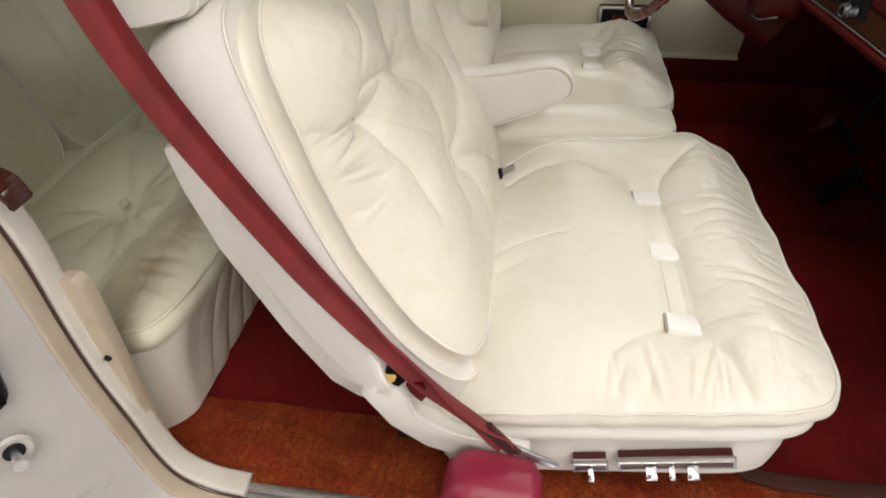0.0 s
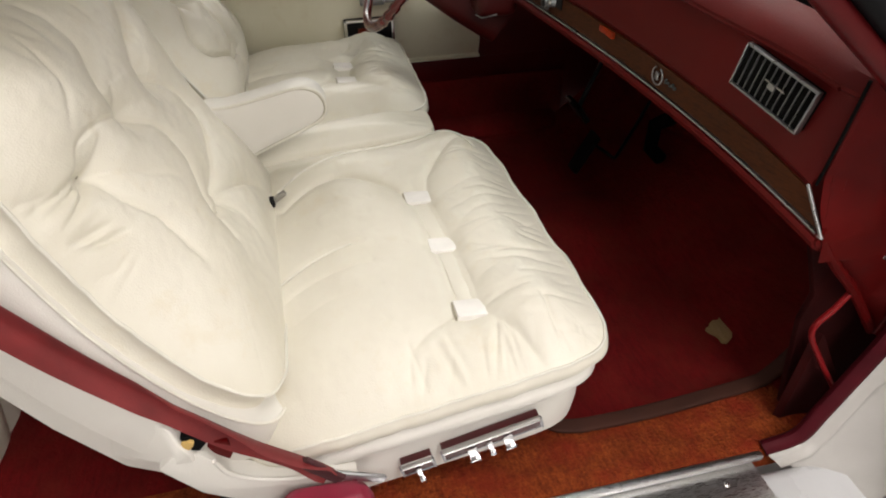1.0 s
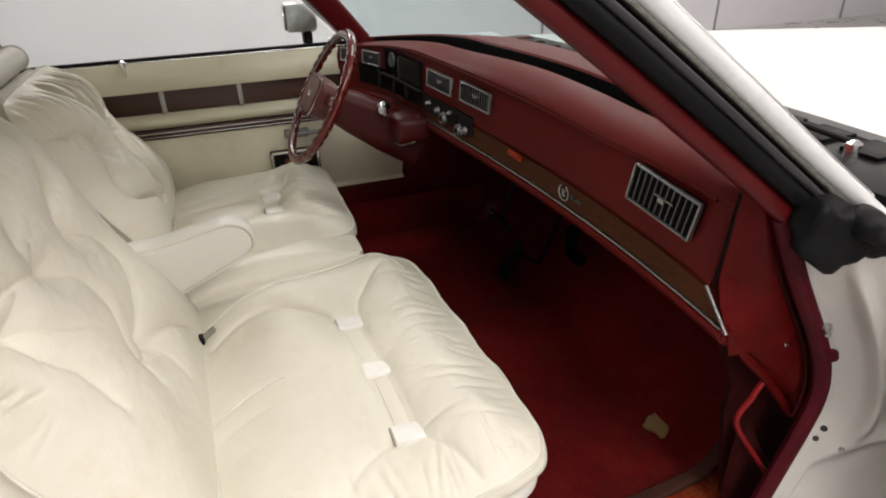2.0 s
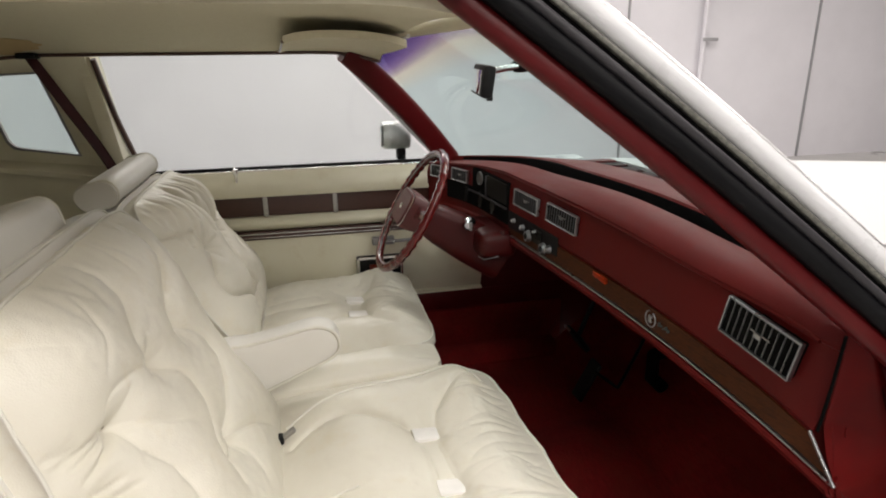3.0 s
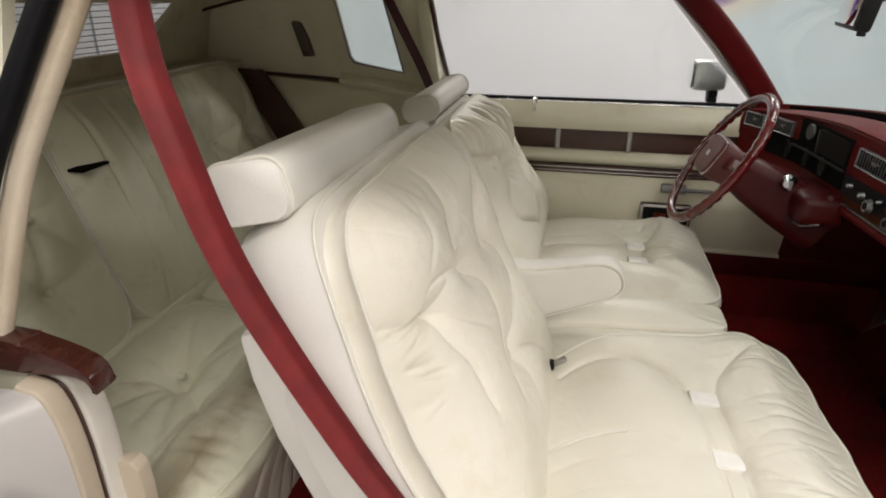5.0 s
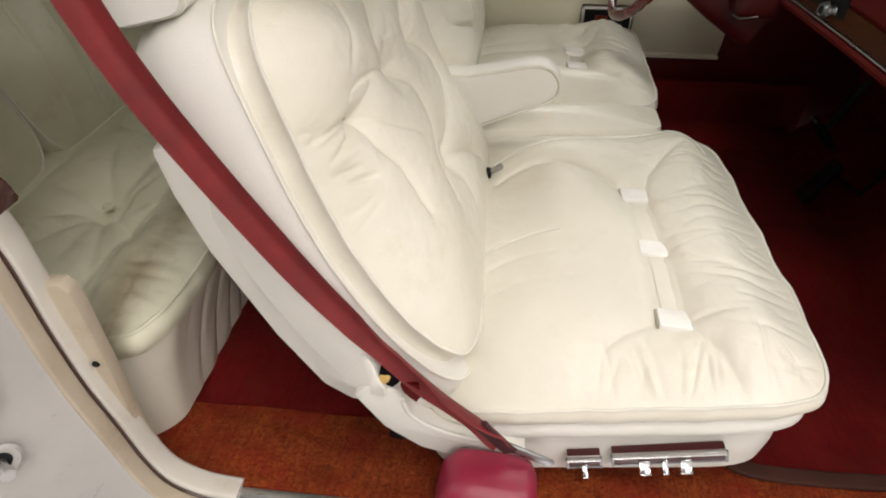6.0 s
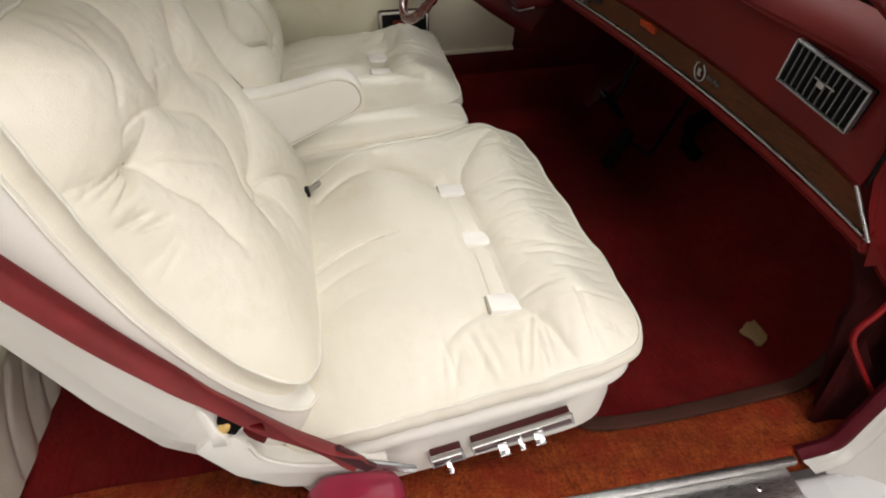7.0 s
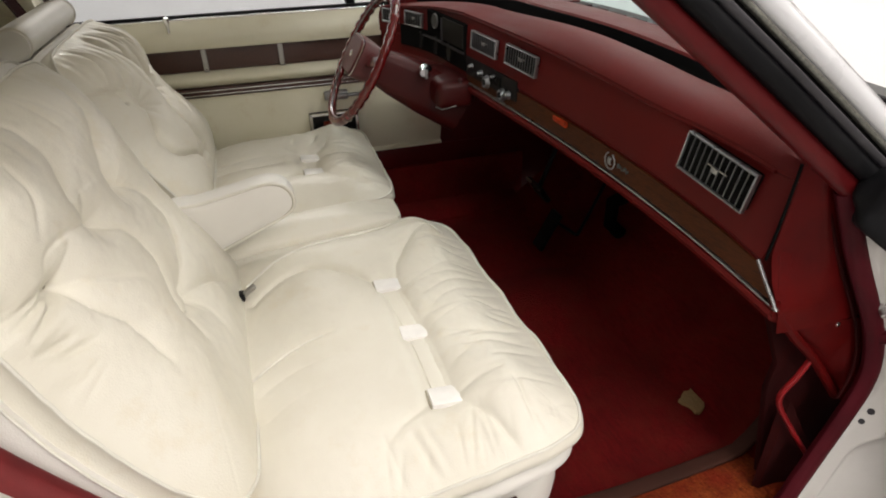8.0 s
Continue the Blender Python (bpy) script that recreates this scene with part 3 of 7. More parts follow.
for i in range(26):
    a = 2 * math.pi * i / 26
    rr = 1 / max(abs(math.cos(a)) / 0.036, abs(math.sin(a)) / 0.027) * rng.uniform(0.80, 1.12)
    patch_rim.append((1.228 + rr * math.cos(a + 0.5), -0.482 + rr * math.sin(a + 0.5)))
prism("worn_patch", patch_rim, "z", patch_z - 0.004, patch_z + 0.006, BACKING, mat_thing, "bare tan backing where the pile is worn off")

# rocker and aluminium sill plate
sweep("rocker", [(-0.40, -0.90, 0.07), (0.4, -0.90, 0.07), (1.25, -0.90, 0.07)], rounded(0.17, 0.20, 0.03), PAINT, car, "white painted rocker panel")
plate = thing("sill_plate", (0.4, -0.85, 0.17), "brushed aluminium door sill plate with screws", "sill plate")
box("plate", (-0.20, 1.085), (-0.905, -0.800), (0.171, 0.183), ALU, plate, "", 0.004)
box("ridge", (-0.20, 1.105), (-0.808, -0.793), (0.183, 0.198), ALU, plate, "raised bright edge of the plate", 0.005)
for i in range(6):
    lathe("screw", Matrix.Translation((-0.164 + i * 0.235, -0.836, 0.183)), [(0.0, 0.0025), (0.004, 0.002), (0.006, 0.0)], CHROME, plate, "", 10)

# far side: quarter trim with opera window opening, lamp and belt line
quarter = thing("wall_quarter", (-0.6, 0.74, 0.5), "cream quarter trim panel around the opera window", "trim panel", kind="structure")


def framed(name, y, outer, hole, thick, mat, parent, label=""):
    """A panel across y with one hole: both outlines have the same count of (x, z) pairs; y may follow z."""
    n = len(outer)
    verts, faces = [], []
    for dy in (0, thick):
        for ring_ in (outer, hole):
            verts += [(px_, y(pz_) + dy, pz_) for px_, pz_ in ring_]
    for i in range(n):
        j = (i + 1) % n
        faces += [(i, j, n + j, n + i), (2 * n + i, 3 * n + i, 3 * n + j, 2 * n + j), (i, 2 * n + i, 2 * n + j, j), (n + i, n + j, 3 * n + j, 3 * n + i)]
    return put(name, verts, faces, mat, parent, label)


def lean(z):
    return 0.775 - 0.125 * max(0.0, min(1.0, (z - 0.93) / 0.34))


def even(poly, n):
    """n points spaced along a closed outline, corners kept near."""
    pts = [Vector(p) for p in poly]
    seg = [(pts[i], pts[(i + 1) % len(pts)]) for i in range(len(pts))]
    per = n // len(pts)
    return [tuple(a + (b - a) * (k / per)) for a, b in seg for k in range(per)]


OPERA_HOLE = [(-0.535, 1.243), (-0.372, 1.250), (-0.332, 1.000), (-0.486, 1.027), (-0.505, 1.033), (-0.516, 1.052)]
framed("panel", lean, even([(-1.12, 1.30), (-0.245, 1.305), (-0.195, 0.93), (-0.80, 0.943), (-1.12, 0.95), (-1.12, 1.05)], 48), even(OPERA_HOLE, 48), 0.02, DOORCREAM, quarter, "cream vinyl quarter panel")
framed("window_frame", lambda z: lean(z) - 0.004, even([(-0.538, 1.246), (-0.369, 1.253), (-0.328, 0.997), (-0.488, 1.023), (-0.508, 1.029), (-0.520, 1.050)], 48), even([(-0.532, 1.240), (-0.375, 1.247), (-0.335, 1.003), (-0.485, 1.031), (-0.502, 1.037), (-0.512, 1.054)], 48), 0.012, GREYDOOR, quarter, "grey rubber window edge")
sweep("belt_line", [(-1.0, 0.752, 0.992), (-0.62, 0.752, 0.972), (-0.30, 0.755, 0.945), (-0.2, 0.757, 0.93)], rounded(0.018, 0.012, 0.005), DARKWOOD, quarter, "dark strip along the belt line")
sheet("lower_panel", lambda u, v: (-1.02 + 0.82 * u, 0.745 - 0.03 * math.sin(math.pi * v), 0.30 + (0.985 - 0.05 * u - 0.30) * v), 20, 14, DOORCREAM, quarter, "padded cream lower panel", (0, 0.05, 0))
sheet("window_ledge", lambda u, v: (-0.56 + 0.30 * u, 0.775 - 0.05 * v, 1.012 - 0.045 * u - 0.035 * v), 8, 4, DOORCREAM, quarter, "pale ledge under the opera window", (0, 0, -0.015))
prism("wood_insert", [(-0.96, 1.005), (-0.84, 1.000), (-0.63, 0.70), (-0.77, 0.70)], "y", 0.700, 0.722, DARKWOOD, quarter, "dark burl wood insert", 0.004)
opera = thing("window_2", (-0.45, 0.73, 1.0), "tinted opera window glass in the quarter panel", "window", kind="structure")
pane = prism("pane", [(-0.66, 1.29), (-0.36, 1.29), (-0.24, 0.95), (-0.60, 0.97)], "y", 0.800, 0.804, OPERA, opera)
pane.visible_shadow = False
lamp2 = thing("courtesy_lamp", (-0.68, 0.70, 1.12), "dark framed courtesy lamp with a smoked lens", "lamp")
prism("bezel", [(-0.715, 1.185), (-0.675, 1.188), (-0.635, 1.052), (-0.672, 1.050)], "y", 0.690, 0.712, DARKWOOD, lamp2, "dark brown bezel", 0.004)
prism("lens", [(-0.705, 1.172), (-0.677, 1.174), (-0.645, 1.068), (-0.672, 1.066)], "y", 0.6885, 0.692, LAMPLENS, lamp2, "smoked lens", 0.003)

# far B-post edge and door glass
post = thing("door_post", (-0.22, 0.72, 0.93), "cream covered door post with a dark window channel", "door post", kind="structure")
prism("cover", [(-0.275, 1.30), (-0.232, 1.30), (-0.178, 0.93), (-0.222, 0.93)], "y", 0.662, 0.76, DOORCREAM, post, "cream post cover", 0.008)
sweep("channel", [(-0.222, 0.652, 1.285), (-0.20, 0.700, 1.12), (-0.165, 0.772, 0.93)], rounded(0.013, 0.022, 0.005), DARKWOOD, post, "dark window channel", (0, 1, 0))
win1 = thing("window_1", (0.3, 0.78, 0.93), "clear glass of the far door window", "window", kind="structure")
gp = sheet("pane", lambda u, v: (-0.21 + (1.02 - 0.36 * v) * u + 0.0 * v, 0.795 - 0.135 * v, 0.915 + 0.38 * v), 6, 6, CLEAR, win1, "", (0, 0.004, 0))
gp.visible_shadow = False

# headliner: a shallow cloth vault from the windshield header to the rear window
roof = thing("ceiling_headliner", (0, 0, 1.33), "beige cloth headliner with stains and a sagging edge", "headliner", kind="structure")


def liner(u, v):
    x = -1.02 + 1.62 * u
    y = -0.635 + 1.27 * v
    rise = 0.055 * (1 - (2 * v - 1) ** 2) ** 0.8
    z = 1.300 + rise + 0.045 * (1 - v)
    if x < -0.35:
        z -= 0.15 * (x + 0.35) ** 2 + 0.06 * (-0.35 - x)
    if x > 0.42:
        z -= 0.9 * (x - 0.42) ** 2
    return x, y, z


sheet("cloth", liner, 60, 40, HEADLINER, roof, "", (0, 0, 0.02))
def stain_at(u, v):
    a, b = 2 * u - 1, 2 * v - 1
    p = liner(0.362 + 0.078 * a * math.sqrt(1 - b * b / 2) * (1 + 0.06 * math.sin(9 * b)), 0.905 + 0.078 * b * math.sqrt(1 - a * a / 2) * (1 + 0.08 * math.sin(7 * a)))
    return p[0], p[1], p[2] - 0.002


sheet("stain", stain_at, 24, 14, STAIN, roof, "brown stain by the belt anchor", (0, 0, 0.001))
sweep("edge_seam", [tuple(Vector(liner(i / 24, 0.997)) + Vector((0, 0, -0.004))) for i in range(25)], rounded(0.012, 0.010, 0.004), DARKWOOD, roof, "dark seam along the far edge")
lathe("coat_hook", frame_axes((-0.70, 0.60, 1.262), (0, -0.6, -0.8), (1, 0, 0)), [(0.0, 0.018), (0.006, 0.016), (0.007, 0.011), (0.004, 0.008), (0.009, 0.0)], BLACK, roof, "small dark coat hook", 12)

# outer roof and near side rail with its black weather seals
sheet("roof_panel", lambda u, v: (-1.25 + 1.85 * u, -0.70 + 1.40 * v, 1.395 + 0.05 * (1 - (2 * v - 1) ** 2) - (0.25 * (-0.35 + 1.25 - 1.85 * u) ** 2 if u < 0.48 else 0)), 30, 20, PAINT, car, "white roof panel", (0, 0, 0.015))
RAIL = [(-0.62, -0.640, 1.300), (-0.35, -0.640, 1.340), (0.0, -0.640, 1.352), (0.25, -0.640, 1.362), (0.46, -0.640, 1.368), (0.535, -0.645, 1.350), (0.62, -0.655, 1.290)]
seal = thing("door_seal", (0, -0.66, 1.36), "black rubber weather seal round the door opening", "weather seal")
rail_path = smooth_path(RAIL[:6], 6)
sweep("rail_seal", [p + Vector((0, -0.022, 0.022)) for p in rail_path], rounded(0.050, 0.044, 0.014), RUBBER, seal, "", (0, 0, 1))
sweep("rail_lip", [p + Vector((0, -0.070, 0.045)) for p in rail_path], rounded(0.040, 0.030, 0.010), RUBBER, seal, "outer rubber lip", (0, 0, 1))
sweep("drip_rail", [p + Vector((0, -0.105, 0.066)) for p in rail_path], rounded(0.024, 0.020, 0.006), CHROME, car, "bright drip rail", (0, 0, 1))
sweep("headliner_edge", [p + Vector((0, 0.008, 0.000)) for p in rail_path], rounded(0.020, 0.014, 0.005), TRIMCREAM, roof, "cream welt along the near edge", (0, 0, 1))

# A-pillars: near one seen from outside with red trim, seals and white paint; far one red inside
PIL_TOP, PIL_BOT = Vector((0.470, -0.630, 1.372)), Vector((1.105, -0.770, 0.868))
AX = (PIL_BOT - PIL_TOP).normalized()
OUTW = Vector((0, -1, 0))
OUTW = (OUTW - AX * OUTW.dot(AX)).normalized()
FWD = AX.cross(OUTW).normalized()
if FWD.x < 0:
    FWD = -FWD
pillar = thing("windshield_pillar", PIL_BOT, "white windshield pillar with red inner trim and black seals", "windshield pillar")


def pillar_strip(name, fwd, out, w, h, r, mat, label, parent=pillar, lo=0.0, hi=1.0, bow=0.006):
    pts = []
    for i in range(15):
        t = lo + (hi - lo) * i / 14
        pts.append(PIL_TOP.lerp(PIL_BOT, t) + FWD * (fwd + bow * math.sin(math.pi * min(max(t, 0), 1))) + OUTW * out)
    return sweep(name, pts, rounded(w, h, r), mat, parent, label, FWD)


pillar_strip("inner_trim", 0.018, 0.000, 0.028, 0.030, 0.011, REDTRIM, "red painted inner trim")
pillar_strip("seal", 0.043, 0.008, 0.040, 0.026, 0.011, RUBBER, "thick black rubber seal", seal, 0.0, 1.03)
pillar_strip("seal_lip", 0.0605, 0.012, 0.034, 0.012, 0.005, LIPGREY, "grey worn rubber lip", seal, 0.0, 1.06)
pillar_strip("channel", 0.0700, 0.000, 0.034, 0.012, 0.003, SLOTBLACK, "dark channel between the seals")
pillar_strip("bead", 0.0770, 0.012, 0.024, 0.008, 0.003, BEAD, "ribbed dark bead beside the paint", pillar, 0.0, 1.10)
pillar_strip("outer_skin", 0.0955, 0.010, 0.034, 0.029, 0.013, PAINT, "white painted outer skin", pillar, 0.0, 1.22)
pillar_strip("glass_trim", 0.1135, -0.004, 0.016, 0.010, 0.004, ALU, "bright windshield trim", pillar, 0.0, 1.12)

FT, FB = Vector((0.497, 0.640, 1.300)), Vector((0.86, 0.790, 0.925))
fpil = thing("windshield_pillar_far", (0.86, 0.79, 0.925), "red trimmed far windshield pillar", "windshield pillar")
sweep("inner_trim", [FT.lerp(FB, i / 10) + Vector((0.010 * math.sin(math.pi * i / 10), 0, 0.010 * math.sin(math.pi * i / 10))) for i in range(11)], rounded(0.05, 0.074, 0.016), REDTRIM, fpil, "red painted inner trim", (0.7, 0, 0.7))
sweep("outer_skin", [FT.lerp(FB, i / 10) + Vector((-0.005, 0.06, -0.005)) for i in range(11)], rounded(0.05, 0.05, 0.012), PAINT, fpil, "white painted outer skin", (0.7, 0, 0.7))

# windshield, header and visor
shield = thing("window_3", (1.0, 0, 1.0), "tinted windshield with a blue shade band", "windshield", kind="structure")


def shield_at(u, v):
    y = -0.705 + 1.44 * u
    top_y = y * 0.93 + 0.03 * u ** 3
    bow = (1 - (y / 0.76) ** 2)
    b = Vector((1.17 - 0.30 * u ** 3 + 0.24 * bow, y * 1.06 + 0.04 * u ** 3, 0.945 - 0.03 * u ** 3))
    t = Vector((0.535 + 0.165 * bow, top_y, 1.318 + 0.020 * bow))
    p = b.lerp(t, v)
    return p + Vector((0.02, 0, 0.02)) * math.sin(math.pi * v) * (1 - u ** 3)


sp = sheet("pane", shield_at, 24, 12, SHIELD, shield, "", (0.003, 0, 0.003))
sp.visible_shadow = False
sweep("header", [tuple(Vector(shield_at(0.05 + 0.95 * i / 20, 1.0)) + Vector((-0.02, 0, 0.014))) for i in range(21)], rounded(0.040, 0.016, 0.006), HEADLINER, roof, "cream windshield header trim", (0.4, 0, 1))
visor = thing("sun_visor", (0.55, 0.36, 1.30), "folded beige vinyl sun visor at the windshield header", "sun visor")


def visor_at(u, v):
    y = 0.60 - 0.50 * u
    sag = 0.012 * math.sin(math.pi * u)
    x = 0.300 + 0.275 * v + 0.02 * u
    z = 1.304 + 0.026 * math.sin(math.pi * v) * 0.4 - 0.010 * v - sag * 0.3 + 0.018 * u
    r = 0.03
    return x, y, z - 0.006 * (abs(2 * v - 1) ** 6)


sheet("pad", visor_at, 16, 14, HEADLINER, visor, "beige stitched visor pad", (0, 0, 0.016))
tube("rod", [(0.56, 0.62, 1.300), (0.585, 0.40, 1.315), (0.60, 0.10, 1.330)], 0.005, CHROME, visor)
sweep("piping", [tuple(Vector(visor_at(i / 16, 0.0)) + Vector((0, 0, 0.004))) for i in range(17)], ring(0.004, 6), DARKWOOD, visor, "dark seam of the visor")
visor2 = thing("sun_visor", (0.52, -0.36, 1.32), "folded beige vinyl sun visor above the passenger", "sun visor")
sheet("pad", lambda u, v: (0.40 + 0.15 * v + 0.04 * u, -0.58 + 0.48 * u, 1.366 - 0.020 * v + 0.010 * u), 14, 8, HEADLINER, visor2, "beige stitched visor pad", (0, 0, 0.014))

mirror = thing("rear_view_mirror", (0.85, 0.03, 1.265), "dark rear view mirror on a chrome arm", "mirror")
lathe("base", frame_axes((0.858, 0.035, 1.268), (-0.8, 0.1, -0.25), (0, 1, 0)), [(0.0, 0.03), (0.010, 0.03), (0.016, 0.018), (0.020, 0.0)], BLACK, mirror, "black mount on the glass", 12)
tube("arm", [(0.842, 0.030, 1.262), (0.805, 0.022, 1.258), (0.770, 0.015, 1.252)], 0.0075, CHROME, mirror, "chrome arm", 10)
MT = Matrix.Rotation(radians(-10), 4, "Z") @ Matrix.Rotation(radians(8), 4, "Y")
box("housing", (0.735, 0.763), (-0.10, 0.11), (1.200, 1.268), BLACK, mirror, "black mirror housing", 0.010, MT)
box("glass", (0.7325, 0.7355), (-0.084, 0.094), (1.210, 1.258), MIRRORGLASS, mirror, "silvered mirror glass", 0.001, MT)
box("lever", (0.760, 0.772), (0.0, 0.015), (1.188, 1.202), BLACK, mirror, "small dip lever", 0.002)

dm = thing("door_mirror", (0.68, 0.87, 0.94), "chrome door mirror on the far door", "mirror")
box("housing", (0.628, 0.735), (0.86, 0.95), (0.957, 1.055), ALU, dm, "chrome housing", 0.018)
box("glass", (0.6225, 0.6275), (0.866, 0.945), (0.968, 1.046), MIRRORGLASS, dm, "mirror glass", 0.001)
box("bracket", (0.680, 0.712), (0.855, 0.90), (0.920, 0.962), RUBBER, dm, "dark bracket", 0.008)

# far door
door = thing("door_1", (0.4, 0.78, 0.3), "cream vinyl far door panel with wood strips and chrome", "door", kind="structure")
sheet("upper_pad", lambda u, v: (-0.20 + 1.12 * u, 0.762 - 0.028 * math.sin(math.pi * (0.25 + 0.75 * v)), 0.836 + 0.086 * v), 30, 10, DOORCREAM, door, "padded cream upper rail", (0, 0.05, 0))
sweep("window_seal", [(-0.2, 0.785, 0.924), (0.4, 0.785, 0.926), (0.90, 0.785, 0.926)], rounded(0.016, 0.016, 0.005), RUBBER, door, "black window seal")
sweep("seal_trim", [(-0.2, 0.766, 0.921), (0.4, 0.766, 0.923), (0.90, 0.766, 0.923)], rounded(0.010, 0.006, 0.002), CHROME, door, "bright strip under the glass")
box("wood_strip", (-0.20, 0.92), (0.758, 0.772), (0.766, 0.832), DARKWOOD, door, "dark wood upper strip", 0.004)
box("strip_edge", (-0.20, 0.92), (0.752, 0.762), (0.830, 0.836), DARKWOOD, door, "", 0.002)
for cx in (0.205, 0.44):
    box("divider", (cx - 0.008, cx + 0.008), (0.748, 0.764), (0.764, 0.834), DULL, door, "chrome divider on the wood strip", 0.004)
sheet("middle_pad", lambda u, v: (-0.20 + 1.12 * u, 0.758 - 0.022 * math.sin(math.pi * v), 0.716 + 0.048 * v), 24, 8, DOORCREAM, door, "padded cream middle rail", (0, 0.04, 0))
box("wood_strip", (-0.20, 0.95), (0.748, 0.770), (0.684, 0.714), DARKWOOD, door, "narrow dark wood lower strip", 0.004)
for k in range(2):
    box("bright_line", (-0.20, 0.95), (0.744, 0.750), (0.691 + k * 0.013, 0.694 + k * 0.013), CHROME, door, "thin bright line in the strip", 0.001)
sheet("lower_pad", lambda u, v: (-0.20 + 1.17 * u, 0.752 - 0.014 * math.sin(math.pi * min(1, 1.1 * v)), 0.440 + 0.243 * v), 24, 12, DOORCREAM, door, "smooth cream lower panel", (0, 0.05, 0))
sheet("ledge", lambda u, v: (-0.20 + 1.17 * u, 0.752 - 0.014 * v, 0.447 - 0.006 * v), 12, 3, DOORCREAM, door, "pale ledge along the panel", (0, 0, -0.012))
box("kick_strip", (-0.20, 1.30), (0.735, 0.775), (0.36, 0.436), REDTRIM, door, "dark red glossy strip over the carpet", 0.010)
box("carpet_strip", (-0.20, 1.30), (0.730, 0.770), (0.19, 0.358), CARPET, door, "red carpet strip at the door bottom", 0.008)
pull = box("pull_cup", (0.50, 0.665), (0.718, 0.752), (0.510, 0.600), BLACK, door, "dark recessed pull cup", 0.008)
for zz in (0.512, 0.592):
    box("cup_trim", (0.50, 0.665), (0.710, 0.724), (zz, zz + 0.008), CHROME, pull, "chrome edge", 0.003)
for xx in (0.500, 0.655):
    box("cup_trim", (xx, xx + 0.010), (0.710, 0.724), (0.512, 0.600), CHROME, pull, "", 0.003)
box("lens", (0.545, 0.585), (0.714, 0.722), (0.550, 0.572), AMBER, pull, "small dull red lens", 0.003)
hnd = box("door_handle", (0.59, 0.72), (0.714, 0.728), (0.648, 0.660), BEZEL, door, "chrome inside door handle", 0.006)
box("escutcheon", (0.56, 0.64), (0.728, 0.752), (0.638, 0.668), BEZEL, hnd, "", 0.006)
lathe("lock_knob", Matrix.Translation((0.121, 0.742, 0.890)), [(0.004, 0.0), (0.005, 0.022), (0.010, 0.030), (0.009, 0.044), (0.0, 0.047)], CHROME, door, "small chrome lock knob", 10)
sheet("outer_skin", lambda u, v: (-0.35 + 1.75 * u, 0.98 - 0.10 * v ** 3, -0.02 + 0.90 * v), 6, 8, PAINT, door, "white outer door skin", (0, -0.02, 0))
box("window_ledge", (-0.35, 1.4), (0.80, 0.90), (0.885, 0.905), PAINT, door, "white outer window ledge", 0.008)

# cowl, hood and fenders in front of the glass
sheet("hood", lambda u, v: (1.52 + 2.2 * u, -0.92 + 1.84 * v, 0.880 + 0.022 * (1 - (2 * v - 1) ** 4) - 0.13 * u), 10, 24, HOODPAINT, car, "white hood", (0, 0, -0.02))
box("cowl_grille", (1.30, 1.53), (-0.80, 0.80), (0.85, 0.885), BLACK, car, "black cowl grille below the glass", 0.006)
for k in range(14):
    box("cowl_slat", (1.42, 1.51), (-0.78 + k * 0.112, -0.705 + k * 0.112), (0.885, 0.893), RUBBER, car, "", 0.002)
sheet("near_fender", lambda u, v: (1.50 + 2.2 * u, -0.90 - 0.10 * math.sin(1.5 * (1 - v)), -0.02 + 0.90 * v), 12, 12, PAINT, car, "white near front fender", (0, 0.03, 0))
wiper = thing("windshield_wiper", (1.40, -0.5, 0.90), "black wiper arm resting on the cowl", "wiper")
tube("arm", [(1.42, -0.62, 0.905), (1.40, -0.35, 0.925), (1.40, -0.05, 0.945)], 0.006, BLACK, wiper)
tube("blade", [(1.385, -0.42, 0.93), (1.39, -0.1, 0.95), (1.39, 0.16, 0.955)], 0.004, RUBBER, wiper, "rubber blade")
lathe("pivot", Matrix.Translation((1.42, -0.62, 0.885)), [(0.016, 0.0), (0.014, 0.02), (0.006, 0.026), (0.0, 0.027)], CHROME, wiper, "chrome pivot cap", 12)

# rear of the cabin: bulkhead with the rear window, parcel shelf
rear = thing("wall_rear", (-1.03, 0, 0.9), "cream rear cabin panel around the back window", "trim panel", kind="structure")


def framed_x(name, fx, outer, hole, thick, mat, parent, label=""):
    n = len(outer)
    verts, faces = [], []
    for dx in (0, thick):
        for ring_ in (outer, hole):
            verts += [(fx(q[1]) + dx, q[0], q[1]) for q in ring_]
    for i in range(n):
        j = (i + 1) % n
        faces += [(i, j, n + j, n + i), (2 * n + i, 3 * n + i, 3 * n + j, 2 * n + j), (i, 2 * n + i, 2 * n + j, j), (n + i, n + j, 3 * n + j, 3 * n + i)]
    return put(name, verts, faces, mat, parent, label)


def rear_x(z):
    return -1.06 + 0.12 * max(0, (z - 1.05) / 0.25)


framed_x("panel", rear_x, even([(-0.80, 1.33), (0.80, 1.33), (0.80, 1.02), (-0.80, 1.02)], 48), even([(-0.46, 1.245), (0.50, 1.230), (0.36, 1.085), (-0.34, 1.085)], 48), -0.02, TRIMCREAM, rear, "cream panel")
framed_x("window_frame", lambda z: rear_x(z) + 0.003, even([(-0.47, 1.255), (0.51, 1.240), (0.367, 1.077), (-0.347, 1.077)], 48), even([(-0.45, 1.238), (0.485, 1.224), (0.35, 1.092), (-0.33, 1.092)], 48), -0.03, TRIMCREAM, rear, "cream window surround")
rw = thing("window_4", (-1.02, 0, 1.09), "rear window glass with fine heating lines", "window", kind="structure")
